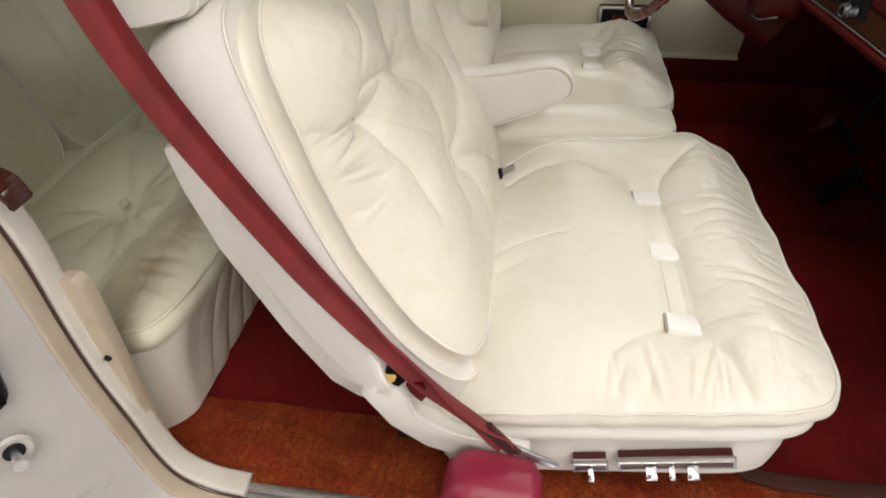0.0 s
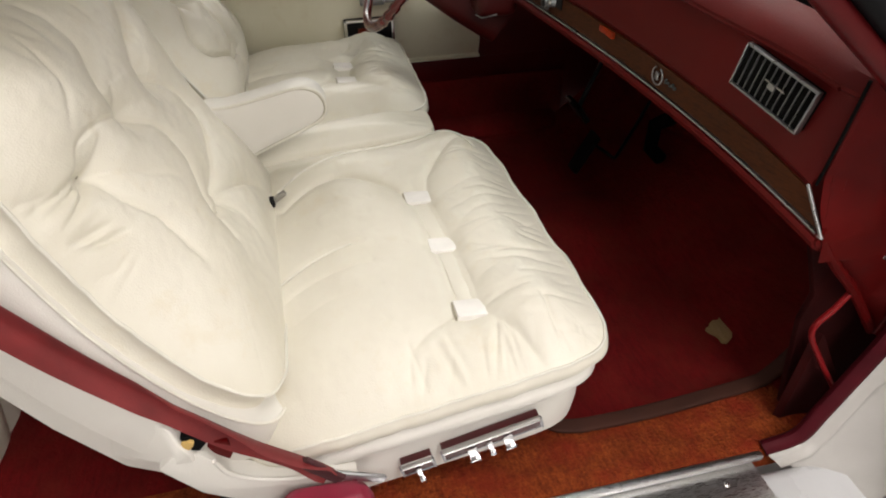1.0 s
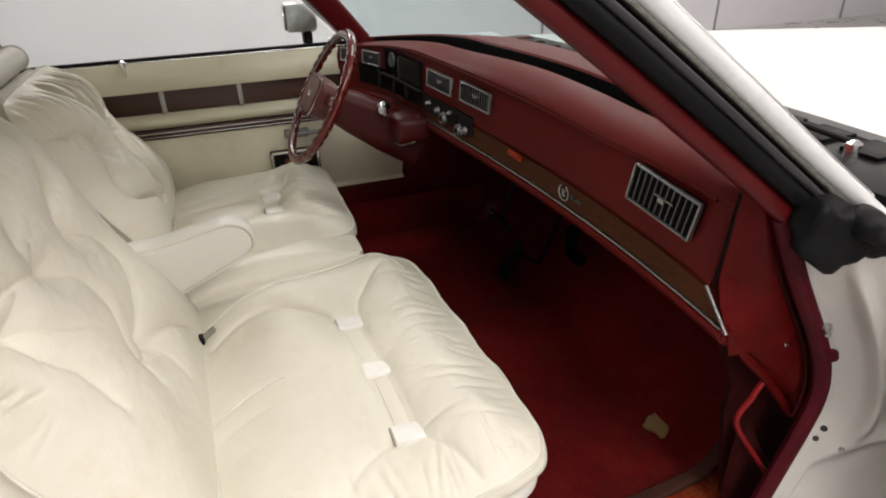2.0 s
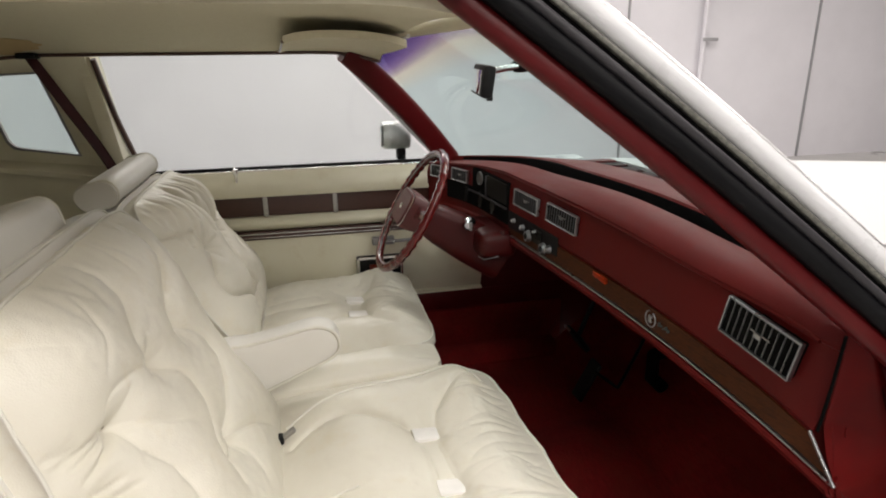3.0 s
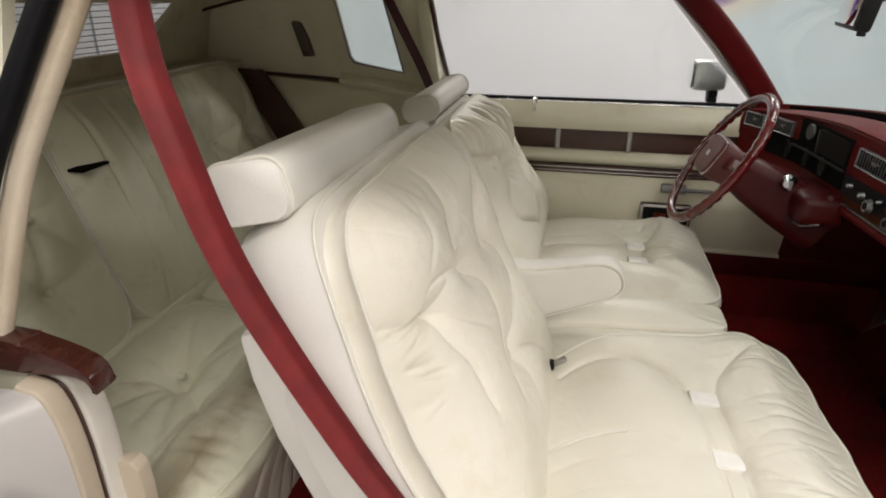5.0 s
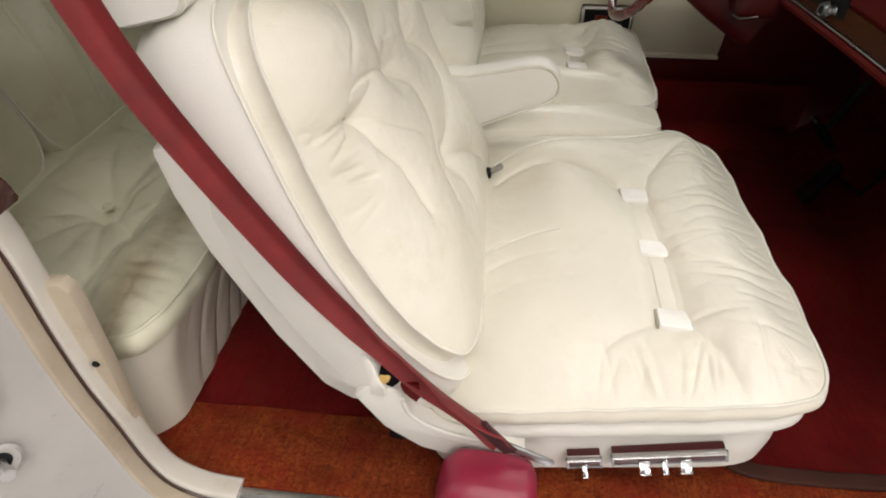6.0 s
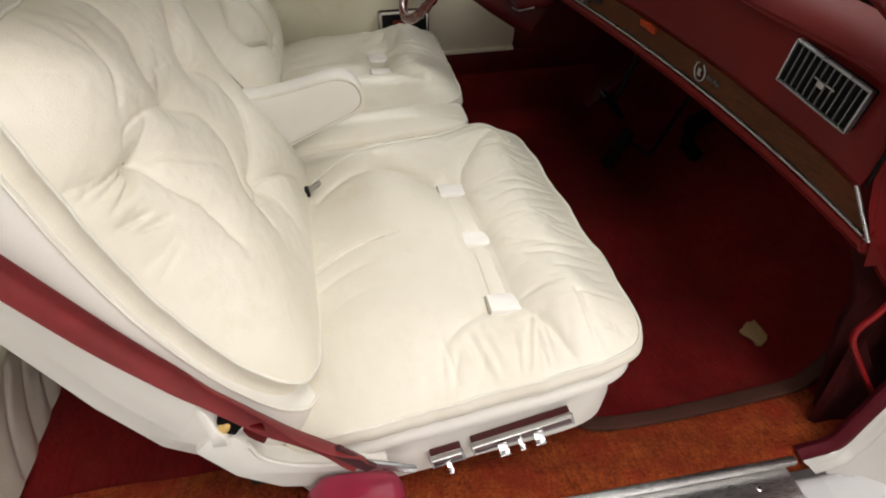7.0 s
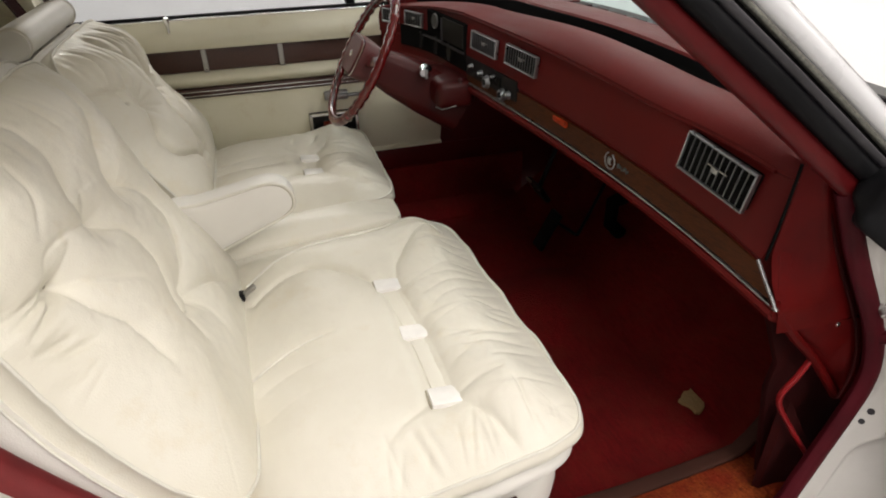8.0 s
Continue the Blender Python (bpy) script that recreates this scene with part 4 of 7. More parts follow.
rp = sheet("pane", lambda u, v: (rear_x(1.07 + 0.19 * v) - 0.03, -0.50 + 1.02 * u, 1.07 + 0.19 * v), 4, 4, CLEAR, rw, "", (-0.004, 0, 0))
rp.visible_shadow = False
for k in range(9):
    zz = 1.098 + k * 0.0155
    box("heating_line", (rear_x(zz) - 0.028, rear_x(zz) - 0.0268), (-0.47, 0.49), (zz, zz + 0.0022), SILVER, rw, "fine heating line", 0)
box("parcel_shelf", (-1.10, -0.93), (-0.74, 0.74), (1.00, 1.03), TRIMCREAM, rear, "cream parcel shelf", 0.008)

# near side rear door jamb: white scuffed paint, cream trim, burl cap, vent and striker
jamb = thing("rear_door_jamb", (-0.32, -0.88, 0.3), "scuffed white painted rear door jamb with aged cream trim", "door jamb")
JPROF = smooth_path([(-0.372, -0.83, 0.826), (-0.338, -0.83, 0.812), (-0.322, -0.83, 0.740), (-0.319, -0.83, 0.610), (-0.311, -0.83, 0.500), (-0.294, -0.83, 0.400), (-0.280, -0.83, 0.310), (-0.256, -0.83, 0.245), (-0.205, -0.83, 0.208), (-0.140, -0.83, 0.196)], 6)


def along(pts, t):
    s = t * (len(pts) - 1)
    i = min(int(s), len(pts) - 2)
    return pts[i].lerp(pts[i + 1], s - i)


def jamb_at(u, v):
    p = along(JPROF, u)
    back = 0.115 * v + 0.02 * v * v
    pocket = -0.012 * math.exp(-((u - 0.62) / 0.10) ** 2 - ((v - 0.55) / 0.25) ** 2)
    return p.x - back + pocket - 0.010 * (1 - math.cos(6 * v)) * 0.3, p.y - 0.03 - 0.26 * v, p.z - 0.05 * v * (u ** 3)


sheet("jamb_face", jamb_at, 60, 26, JAMB, jamb, "white jamb paint with rub marks", (-0.03, 0.01, -0.01))
sweep("trim_strip", [p + Vector((0.001, -0.015, 0)) for p in JPROF], rounded(0.010, 0.030, 0.004), TRIMTAN, jamb, "aged cream trim strip stained at its edge", (0, 1, 0))
sweep("welt", [p + Vector((0.0040, 0.0030, 0)) for p in JPROF], ring(0.0022, 6), DARKWOOD, jamb, "dark joint beside the trim", (0, 1, 0))
sweep("inner_trim", [p + Vector((-0.006, 0.028, 0)) for p in JPROF], rounded(0.024, 0.044, 0.008), JAMBVINYL, jamb, "pale vinyl inner trim edge", (0, 1, 0))
prism("quarter_trim", [(-0.397, 0.673)] + [(-0.315, 0.673), (-0.295, 0.675), (-0.285, 0.662), (-0.282, 0.627), (-0.283, 0.560), (-0.283, 0.487), (-0.286, 0.399)] + [(-0.276, 0.240), (-0.397, 0.240)], "y", -0.800, -0.775, TRIMTAN, jamb, "tan quarter trim tongue with a screw hole", 0.004)
lathe("screw_hole", frame_axes((-0.298, -0.801, 0.519), (0.05, -1, 0), (0, 0, 1)), [(0.006, 0.0), (0.005, 0.003), (0.0, 0.003)], BLACK, jamb, "small dark screw hole", 10)
cap_ = [(q.x, q.z) for q in smooth_path([(a, 0.0, b) for a, b in [(-0.6, 0.889), (-0.392, 0.879), (-0.363, 0.875), (-0.321, 0.865), (-0.289, 0.852), (-0.278, 0.836), (-0.276, 0.818)]], 4)] + [(q.x, q.z) for q in smooth_path([(a, 0.0, b) for a, b in [(-0.278, 0.821), (-0.289, 0.837), (-0.315, 0.841), (-0.363, 0.837), (-0.411, 0.836), (-0.6, 0.836)]], 3)]
prism("burl_cap", cap_, "y", -0.842, -0.806, BURL, jamb, "glossy burl wood cap", 0.003)
# black vent grille set into the jamb
vent_m = frame_axes((-0.345, -0.955, 0.655), (0.9, -0.40, 0.05), (0, 0.15, 1))
vent = thing("jamb_vent", vent_m.translation, "black slotted pressure vent in the door jamb", "vent grille")
VT = [vent_m @ Vector((h, w, 0.0)) for w, h in rounded(0.078, 0.150, 0.022, 4)]
VB = [vent_m @ Vector((h, w, 0.008)) for w, h in rounded(0.069, 0.140, 0.018, 4)]
n_ = len(VT)
put("bezel", VT + VB, [tuple(range(n_)), tuple(range(n_, 2 * n_))] + [(i, (i + 1) % n_, n_ + (i + 1) % n_, n_ + i) for i in range(n_)], BLACK, vent, "black plastic bezel")
for i in range(19):
    for side in (-1, 1):
        c = Vector((-0.062 + i * 0.0069, side * 0.0165, 0.009))
        slat = box("slat", (c.x - 0.0017, c.x + 0.0017), (c.y - 0.0135, c.y + 0.0135), (c.z - 0.003, c.z + 0.003), RUBBER, vent, "", 0.001)
        slat.data.transform(vent_m)
stk = thing("door_striker", (-0.37, -0.99, 0.52), "worn steel door striker bolt on the jamb", "striker")
SM = frame_axes((-0.345, -0.958, 0.502), (0.8, -0.6, 0.1), (0, 0, 1))
lathe("plate", SM, [(0.0, 0.001), (0.014, 0.001), (0.016, 0.003), (0.022, 0.004), (0.026, 0.0)], JAMB, stk, "painted ring", 24)
lathe("recess", SM, [(0.0, 0.0022), (0.0135, 0.0022), (0.0135, -0.004)], BLACK, stk, "dark recess round the bolt", 20)
lathe("bolt", SM, [(0.0, 0.034), (0.009, 0.034), (0.010, 0.024), (0.006, 0.022), (0.006, 0.0)], ALU, stk, "worn steel bolt", 14)

# near side front: kick panel, pocket, windlace and white hinge pillar
def mixu(a, b, t):
    return a + (b - a) * t


kick = thing("kick_panel", (1.2, -0.74, 0.2), "red vinyl kick panel with a map pocket", "trim panel", kind="structure")
KZ = [0.628, 0.678, 0.722, 0.763, 0.83, 0.90, 0.94]
KL = [1.085, 1.069, 1.062, 1.066, 1.064, 1.060, 1.056]
KY = [-0.752, -0.757, -0.736, -0.718, -0.726, -0.734, -0.738]
KR = [1.262, 1.240, 1.212, 1.186, 1.142, 1.098, 1.075]


def kick_upper(u, v):
    z = 0.628 + 0.300 * v
    ease = min(1.0, 1.6 * u)
    ease = ease * ease * (3 - 2 * ease)
    return mixu(float(np.interp(z, KZ, KL)), float(np.interp(z, KZ, KR)), u), mixu(float(np.interp(z, KZ, KY)), -0.752, ease) - 0.004 * math.sin(math.pi * u), z


sheet("upper", kick_upper, 24, 36, KICKRED, kick, "red vinyl upper kick panel", (0.02, 0.012, 0))
sheet("lower", lambda u, v: (mixu(1.298 - 0.193 * v ** 1.3, 1.300 - 0.060 * v, u), -0.712 - 0.040 * (u ** 0.7 + 0.7 * v * (1 - u)) + 0.006 * math.sin(math.pi * u), 0.415 + 0.210 * v), 16, 10, KICKRED, kick, "red vinyl lower kick panel", (0.02, -0.006, 0))
# black strip painted as the shadow between dashboard end and kick panel
sweep("end_gap_shade", [(1.058, -0.732, 0.914), (1.058, -0.726, 0.83), (1.060, -0.716, 0.750)], rounded(0.005, 0.003, 0.001), SLOTBLACK, kick, "black strip for the shade at the end of the dashboard", (1, 0, 0))
lathe("screw", frame_axes((1.215, -0.748, 0.615), (0.1, -1, 0), (0, 0, 1)), [(0.0, 0.005), (0.005, 0.004), (0.006, 0.0)], CHROME, kick, "bright trim screw", 10)
prism("side_lining", [(1.16, 0.86), (1.12, 0.70), (1.12, 0.61), (1.17, 0.50), (1.165, 0.44), (1.22, 0.18), (1.50, 0.18), (1.50, 0.86)], "y", -0.704, -0.690, LINING, kick, "red side lining darkened for the footwell's shade", 0.004)
sweep("edge_roll", smooth_path([(1.066, -0.748, 0.690), (1.092, -0.748, 0.655), (1.135, -0.744, 0.605), (1.195, -0.738, 0.545), (1.248, -0.735, 0.482), (1.290, -0.740, 0.425)], 5), ring(0.009, 8), KICKRED, kick, "dark red rolled edge of the kick panel", (0, 1, 0))
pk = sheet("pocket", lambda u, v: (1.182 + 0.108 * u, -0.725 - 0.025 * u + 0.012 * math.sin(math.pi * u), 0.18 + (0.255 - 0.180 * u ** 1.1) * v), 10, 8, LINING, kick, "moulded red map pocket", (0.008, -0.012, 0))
sweep("pocket_rim", smooth_path([(1.205, -0.735, 0.530), (1.180, -0.740, 0.500), (1.150, -0.745, 0.458), (1.195, -0.752, 0.380), (1.250, -0.760, 0.300)], 6), rounded(0.009, 0.011, 0.004), plastic("bright_red_plastic", (0.20, 0.007, 0.009), 0.4, 0.0, 0.12, 0.0, 0.2), pk, "raised bright red pocket rim", (0, 1, 0))
lace = thing("windlace", (1.2, -0.77, 0.16), "wine red cloth windlace along the door opening", "windlace")
LP = smooth_path([(1.108, -0.768, 0.885), (1.168, -0.772, 0.770), (1.253, -0.776, 0.630), (1.286, -0.778, 0.547), (1.289, -0.780, 0.489), (1.268, -0.784, 0.430), (1.236, -0.788, 0.352), (1.203, -0.794, 0.285), (1.172, -0.798, 0.226), (1.115, -0.790, 0.194)], 8)
sweep("piping", LP, ring(0.017, 10, 0.015), WINDLACE, lace, "", (0, 1, 0))
# thin dark strip drawn for the shadow between kick panel and windlace
sweep("gap_shade", [p + Vector((-0.018, 0.016, -0.004)) for p in LP[:38]], rounded(0.006, 0.004, 0.0015), LINING, lace, "dark strip for the shade in the gap beside the windlace", (0, 1, 0))

hinge = thing("hinge_pillar", (1.35, -0.88, 0.1), "white painted front hinge pillar with bolt holes", "hinge pillar")


def pillar_at(u, v):
    p = along(LP, u)
    out = Vector((0.10 * v + 0.05 * v * (1 - u), -0.02 - 0.13 * v, 0.0))
    def step(q, w):
        return 0.5 + 0.5 * math.tanh(q / w)
    # a flange beside the cloth, an upright rib, a round boss and a stepped pocket below
    d = -0.004 * step(v - 0.06, 0.02) + 0.022 * math.exp(-((v - 0.36 - 0.10 * u) / 0.07) ** 2) * step(u - 0.10, 0.04) * step(0.52 - u, 0.04)
    d += 0.016 * step(0.075 - math.hypot((u - 0.30) * 1.2, (v - 0.62) * 0.40), 0.012)
    d -= 0.026 * step(u - 0.70 + 0.25 * v, 0.012) * step(v - 0.22, 0.03)
    d += 0.010 * step(u - 0.90, 0.015) * step(0.22 - v, 0.02)
    d += 0.003 * math.sin(23 * u + 11 * v) * v
    drop = -0.10 * v * max(0, u - 0.75) * 4
    return p.x + out.x + 0.006 - 0.55 * d, p.y + out.y + 0.012 - 0.80 * d, p.z + drop + 0.02 * v * (0.5 - u)


def on_pillar(u, v):
    o_, a_, b_ = (Vector(pillar_at(*q)) for q in ((u, v), (u + 0.02, v), (u, v + 0.02)))
    n_ = (a_ - o_).cross(b_ - o_).normalized()
    return frame_axes(o_, n_ if n_.y < 0 else -n_, (0, 0, 1))


sheet("pillar_face", pillar_at, 110, 70, HINGEPAINT, hinge, "white painted sheet metal with soft folds", (0.03, 0.02, 0))
for hu, hv, hr in ((0.535, 0.13, 0.0042), (0.570, 0.11, 0.0036)):
    lathe("bolt_hole", on_pillar(hu, hv), [(hr + 0.002, 0.0), (hr + 0.0005, 0.0010), (hr * 0.8, 0.0004), (0.0, 0.0004)], LIPGREY, hinge, "dark bolt recess in the pillar", 14)
lathe("bolt_hole", on_pillar(0.58, 0.36), [(0.005, 0.0), (0.004, 0.006), (0.0, 0.006)], DULL, hinge, "", 10)
lathe("switch", on_pillar(0.19, 0.03), [(0.011, 0.0), (0.010, 0.005), (0.005, 0.006), (0.005, 0.018), (0.0, 0.019)], DULL, hinge, "small door light switch", 12)
lathe("grommet", on_pillar(0.25, 0.02), [(0.013, 0.0), (0.012, 0.010), (0.005, 0.013), (0.0, 0.013)], WINDLACE, hinge, "wine red rubber stop", 12)


def lump(name, at, radii, turn, seed, mat, parent, label=""):
    """A lumpy rounded mass, as of folded rubber."""
    rng = random.Random(seed)
    waves = [(Vector((rng.uniform(-1, 1), rng.uniform(-1, 1), rng.uniform(-1, 1))) * rng.uniform(2, 7), rng.uniform(0, 6)) for _ in range(7)]
    m = Matrix.Translation(at) @ Matrix.Rotation(turn, 4, "Y")
    verts, faces = [], []
    nu, nv = 30, 18
    for i in range(nu):
        for j in range(nv + 1):
            a_, b_ = 2 * math.pi * i / nu, math.pi * (j / nv - 0.5)
            d = Vector((math.cos(a_) * math.cos(b_), math.sin(a_) * math.cos(b_), math.sin(b_)))
            k = 1 + 0.075 * sum(math.sin(w.dot(d) + p_) for w, p_ in waves)
            d = Vector([math.copysign(abs(c_) ** 0.75, c_) for c_ in d])
            verts.append(m @ Vector((d.x * radii[0] * k, d.y * radii[1] * k, d.z * radii[2] * k)))
    for i in range(nu):
        for j in range(nv):
            a_, b_ = i * (nv + 1) + j, ((i + 1) % nu) * (nv + 1) + j
            faces.append((a_, b_, b_ + 1, a_ + 1))
    return put(name, verts, faces, mat, parent, label, 60)


lump("seal_boot", (1.150, -0.806, 0.868), (0.062, 0.036, 0.046), 0.6, 3, RUBBER, seal, "lumpy black rubber seal end")
lump("seal_boot", (1.208, -0.828, 0.866), (0.050, 0.030, 0.030), 0.5, 9, RUBBER, seal, "torn black rubber end")
box("outer_post", (1.30, 1.46), (-0.93, -0.80), (0.76, 0.90), HINGEPAINT, hinge, "white upper hinge post", 0.02, Matrix.Rotation(radians(-38), 4, "Y"))

# the open passenger door, swung forward
open_door = thing("door_2", (1.55, -0.98, 0.1), "open passenger door with cream inner panel", "door", kind="structure")
DM = frame_axes((1.352, -0.900, 0.0), (0, 0, 1), (0.42, -0.90, 0))


def door_box(name, x, y, z, mat, label, bevel=0.01):
    ob = box(name, x, y, z, mat, open_door, label, bevel)
    ob.data.transform(DM)
    return ob


door_box("door_shell", (0.10, 1.36), (-0.06, 0.09), (-0.03, 0.86), PAINT, "white outer door shell", 0.03)
door_box("inner_panel", (0.03, 1.31), (-0.085, -0.058), (0.10, 0.84), DOORCREAM, "cream vinyl inner panel", 0.012)
door_box("carpet_strip", (0.03, 1.31), (-0.090, -0.060), (0.0, 0.10), DOORCREAM, "cream lower strip", 0.008)
door_box("hinge_arm", (0.01, 0.12), (-0.03, 0.03), (0.43, 0.49), BLACK, "dark steel hinge arm", 0.008)
door_box("hinge_arm", (0.01, 0.12), (-0.03, 0.03), (0.12, 0.19), BLACK, "dark steel hinge arm", 0.008)
door_box("check_strap", (-0.02, 0.12), (-0.045, -0.035), (0.30, 0.325), BLACK, "steel check strap", 0.004)

# ---- dashboard ----
DY = [-0.78, -0.72, -0.60, -0.35, 0.0, 0.20, 0.45, 0.74]
DX = [1.078, 1.056, 1.038, 1.012, 0.955, 0.912, 0.880, 0.862]
DZ = [0.708, 0.716, 0.736, 0.780, 0.806, 0.815, 0.822, 0.826]


DASH_CX, DASH_CZ = np.polyfit(DY, DX, 3), np.polyfit(DY, DZ, 3)


def dash_x(y):
    return float(np.polyval(DASH_CX, y)) - 0.075 * max(0.0, (y - 0.42) / 0.28) ** 2


def dash_z(y):
    return float(np.polyval(DASH_CZ, y))


dash = thing("dashboard", (1.0, 0, 0.8), "red padded dashboard with wood band and chrome vents", "dashboard")
DASH_PROF = [(0.42, 0.128), (0.30, 0.164), (0.176, 0.184), (0.165, 0.184), (0.158, 0.176), (0.156, 0.105), (0.100, 0.105), (0.098, 0.176), (0.092, 0.183), (0.080, 0.184), (0.055, 0.182), (0.034, 0.177), (0.016, 0.169), (0.004, 0.159), (-0.001, 0.151),
             (0.000, 0.146), (0.0065, 0.142), (0.0065, 0.136), (0.003, 0.115), (0.0, 0.085), (0.0, 0.030), (0.004, 0.024), (0.004, -0.028), (-0.002, -0.034), (-0.003, -0.040), (0.002, -0.050), (0.016, -0.058), (0.05, -0.064), (0.42, -0.08)]


def near_end(dz):
    """Where the slanting near end of the dashboard lies, by height over the band."""
    return float(np.interp(dz, [-0.028, 0.022, 0.06, 0.15, 0.18], [-0.753, -0.703, -0.704, -0.722, -0.728]))


def dash_loft(name, prof, y0, y1, n, mat, parent, label="", taper=0.0):
    verts, faces = [], []
    k = len(prof)
    for i in range(n + 1):
        y = y0 + (y1 - y0) * i / n
        bx_, bz_ = dash_x(y), dash_z(y)
        # the pad narrows where the windshield curves round its near end
        squeeze = 1.0 - 0.45 * max(0.0, (abs(y) - 0.30) / 0.45) ** 2
        # and its end rolls over towards the kick panel
        s_ = max(0.0, (-0.690 - y) / 0.055) ** 2.0 if name == "pad" else 0.0
        cut = max(0.0, (-0.60 - y) / (-0.60 - y0)) if name in ("pad", "wood_band") else 0.0
        end_ = max(0.0, min(1.0, (-0.38 - y) / 0.32)) if name in ("pad", "seam", "defroster_slot") else 0.0
        end_ = 0.020 * end_ * end_ * (3 - 2 * end_)
        droop = 0.045 * max(0.0, (y - 0.28) / 0.42) ** 1.3 if name in ("pad", "seam", "defroster_slot") else 0.0
        low_ = max(0.0, min(1.0, (y + 0.20) / 0.50)) if name in ("pad", "defroster_slot") else 0.0
        low_ = 0.026 * low_ * low_ * (3 - 2 * low_)
        verts += [(bx_ + (dx * squeeze if dx > 0.06 else dx) + (0.016 * s_ if dx < 0.06 and dz > 0.031 else 0.0), y + cut * ((near_end(dz) if dx < 0.03 else -0.700) - y0), bz_ + dz + (end_ - droop) * min(1.0, max(0.0, (dz - 0.06) / 0.09)) - low_ * min(1.0, max(0.0, (dz - 0.150) / 0.03)) * (1.0 if dx < 0.1035 else 0.5)) for dx, dz in prof]
    for i in range(n):
        for c in range(k):
            d = (c + 1) % k
            faces.append((i * k + c, i * k + d, (i + 1) * k + d, (i + 1) * k + c))
    faces += [tuple(range(k)), tuple(range(n * k, (n + 1) * k))]
    return put(name, verts, faces, mat, parent, label, 30)


dash_loft("pad", DASH_PROF, -0.745, 0.735, 120, RED, dash, "red stitched vinyl pad")
dash_loft("defroster_slot", [(0.159, 0.180), (0.154, 0.165), (0.153, 0.114), (0.103, 0.114), (0.102, 0.165), (0.097, 0.1795), (0.0985, 0.107), (0.1575, 0.107)], -0.66, 0.70, 40, SLOTBLACK, dash, "black defroster slot")
dash_loft("seam", [(0.0055, 0.1415), (0.0010, 0.1470), (-0.0016, 0.1440), (0.0010, 0.1405)], -0.69, 0.70, 50, RED, dash, "stitched seam below the brow")
dash_loft("wood_band", [(0.006, -0.024), (-0.001, -0.024), (-0.001, 0.021), (0.006, 0.021)], -0.752, 0.255, 60, WALNUT, dash, "walnut wood band")
dash_loft("band_trim", [(0.004, -0.029), (-0.005, -0.029), (-0.005, -0.0255), (0.004, -0.0255)], -0.756, 0.26, 50, BEZEL, dash, "thin chrome line under the wood")
sweep("band_end", [(dash_x(y_) - 0.003, y_ - 0.003, dash_z(y_) + dz_) for y_, dz_ in ((-0.755, -0.029), (-0.728, -0.003), (-0.702, 0.024))], rounded(0.005, 0.005, 0.0015), BEZEL, dash, "chrome end of the wood band", (1, 0, 0))
dash_loft("lower_lip", [(0.03, -0.032), (-0.005, -0.034), (-0.008, -0.041), (-0.003, -0.052), (0.012, -0.061), (0.04, -0.068)], -0.75, 0.26, 44, RED, dash, "red padded lower lip")
box("under_panel", (1.13, 1.46), (-0.70, 0.72), (0.642, 0.662), BLACK, dash, "black underside", 0.01)
# amber bar painted for the orange glow at the wood's top edge
box("amber_glow", (dash_x(-0.17) - 0.006, dash_x(-0.17) + 0.002), (-0.205, -0.145), (dash_z(-0.17) + 0.007, dash_z(-0.17) + 0.019), GLOWAMBER, dash, "small amber bar for the orange glow on the wood", 0.002)


def dash_dir(y):
    return Vector((dash_x(y + 0.03) - dash_x(y - 0.03), 0.06, dash_z(y + 0.03) - dash_z(y - 0.03))).normalized()


def vent_unit(yc, dz, w, h, slats, label, vane, thin=0.0013):
    """A chrome framed dash vent with upright louvres."""
    v = dash_dir(yc)
    m = frame_axes((dash_x(yc) - (0.0085 if h > 0.05 else 0.004), yc, dash_z(yc) + dz), (-v.y, v.x, 0.05), v)
    ob = thing("dash_vent", m.translation, label, "air vent", "dash vents")

    def slab(name, x, y, z, mat, parent, lab="", bev=0.002):
        o = box(name, x, y, z, mat, None, lab, bev)
        o.data.transform(m)
        o.parent = parent
        if parent.type == "EMPTY":
            o.location = -parent.location
        return o
    slab("well", (-w / 2, w / 2), (-h / 2, h / 2), (-0.016, 0.002), SLOTBLACK, ob, "dark well behind the louvres")
    t = 0.0030
    fr = slab("bezel", (-w / 2 - t, w / 2 + t), (h / 2 - 0.001, h / 2 + t), (-0.004, 0.0062), BEZEL, ob, "chrome bezel bar")
    slab("bezel", (-w / 2 - t, w / 2 + t), (-h / 2 - t, -h / 2 + 0.001), (-0.004, 0.0062), BEZEL, ob)
    slab("bezel", (-w / 2 - t, -w / 2 + 0.001), (-h / 2, h / 2), (-0.004, 0.0062), BEZEL, ob)
    slab("bezel", (w / 2 - 0.001, w / 2 + t), (-h / 2, h / 2), (-0.004, 0.0062), BEZEL, ob)
    for i in range(slats):
        xx = -w / 2 + w * (i + 1) / (slats + 1)
        slab("louvre", (xx - thin, xx + thin), (-h / 2, h / 2), (0.0, 0.0045), vane, ob, "", 0.0006)
    slab("crossbar", (-w * 0.17, w * 0.12), (-0.0045, -0.0025), (0.0, 0.004), DULL, ob, "", 0.0006)
    slab("badge", (-w * 0.05, w * 0.05), (-h * 0.08, h * 0.08), (0.0, 0.006), BEZEL, ob, "small chrome badge", 0.002)
    return ob


vent_unit(-0.598, 0.113, 0.142, 0.063, 10, "chrome framed passenger vent with upright louvres", LOUVRE, 0.0009)
vent_unit(-0.017, 0.100, 0.126, 0.042, 11, "chrome framed centre vent in the red dashboard", LOUVRE, 0.0011)
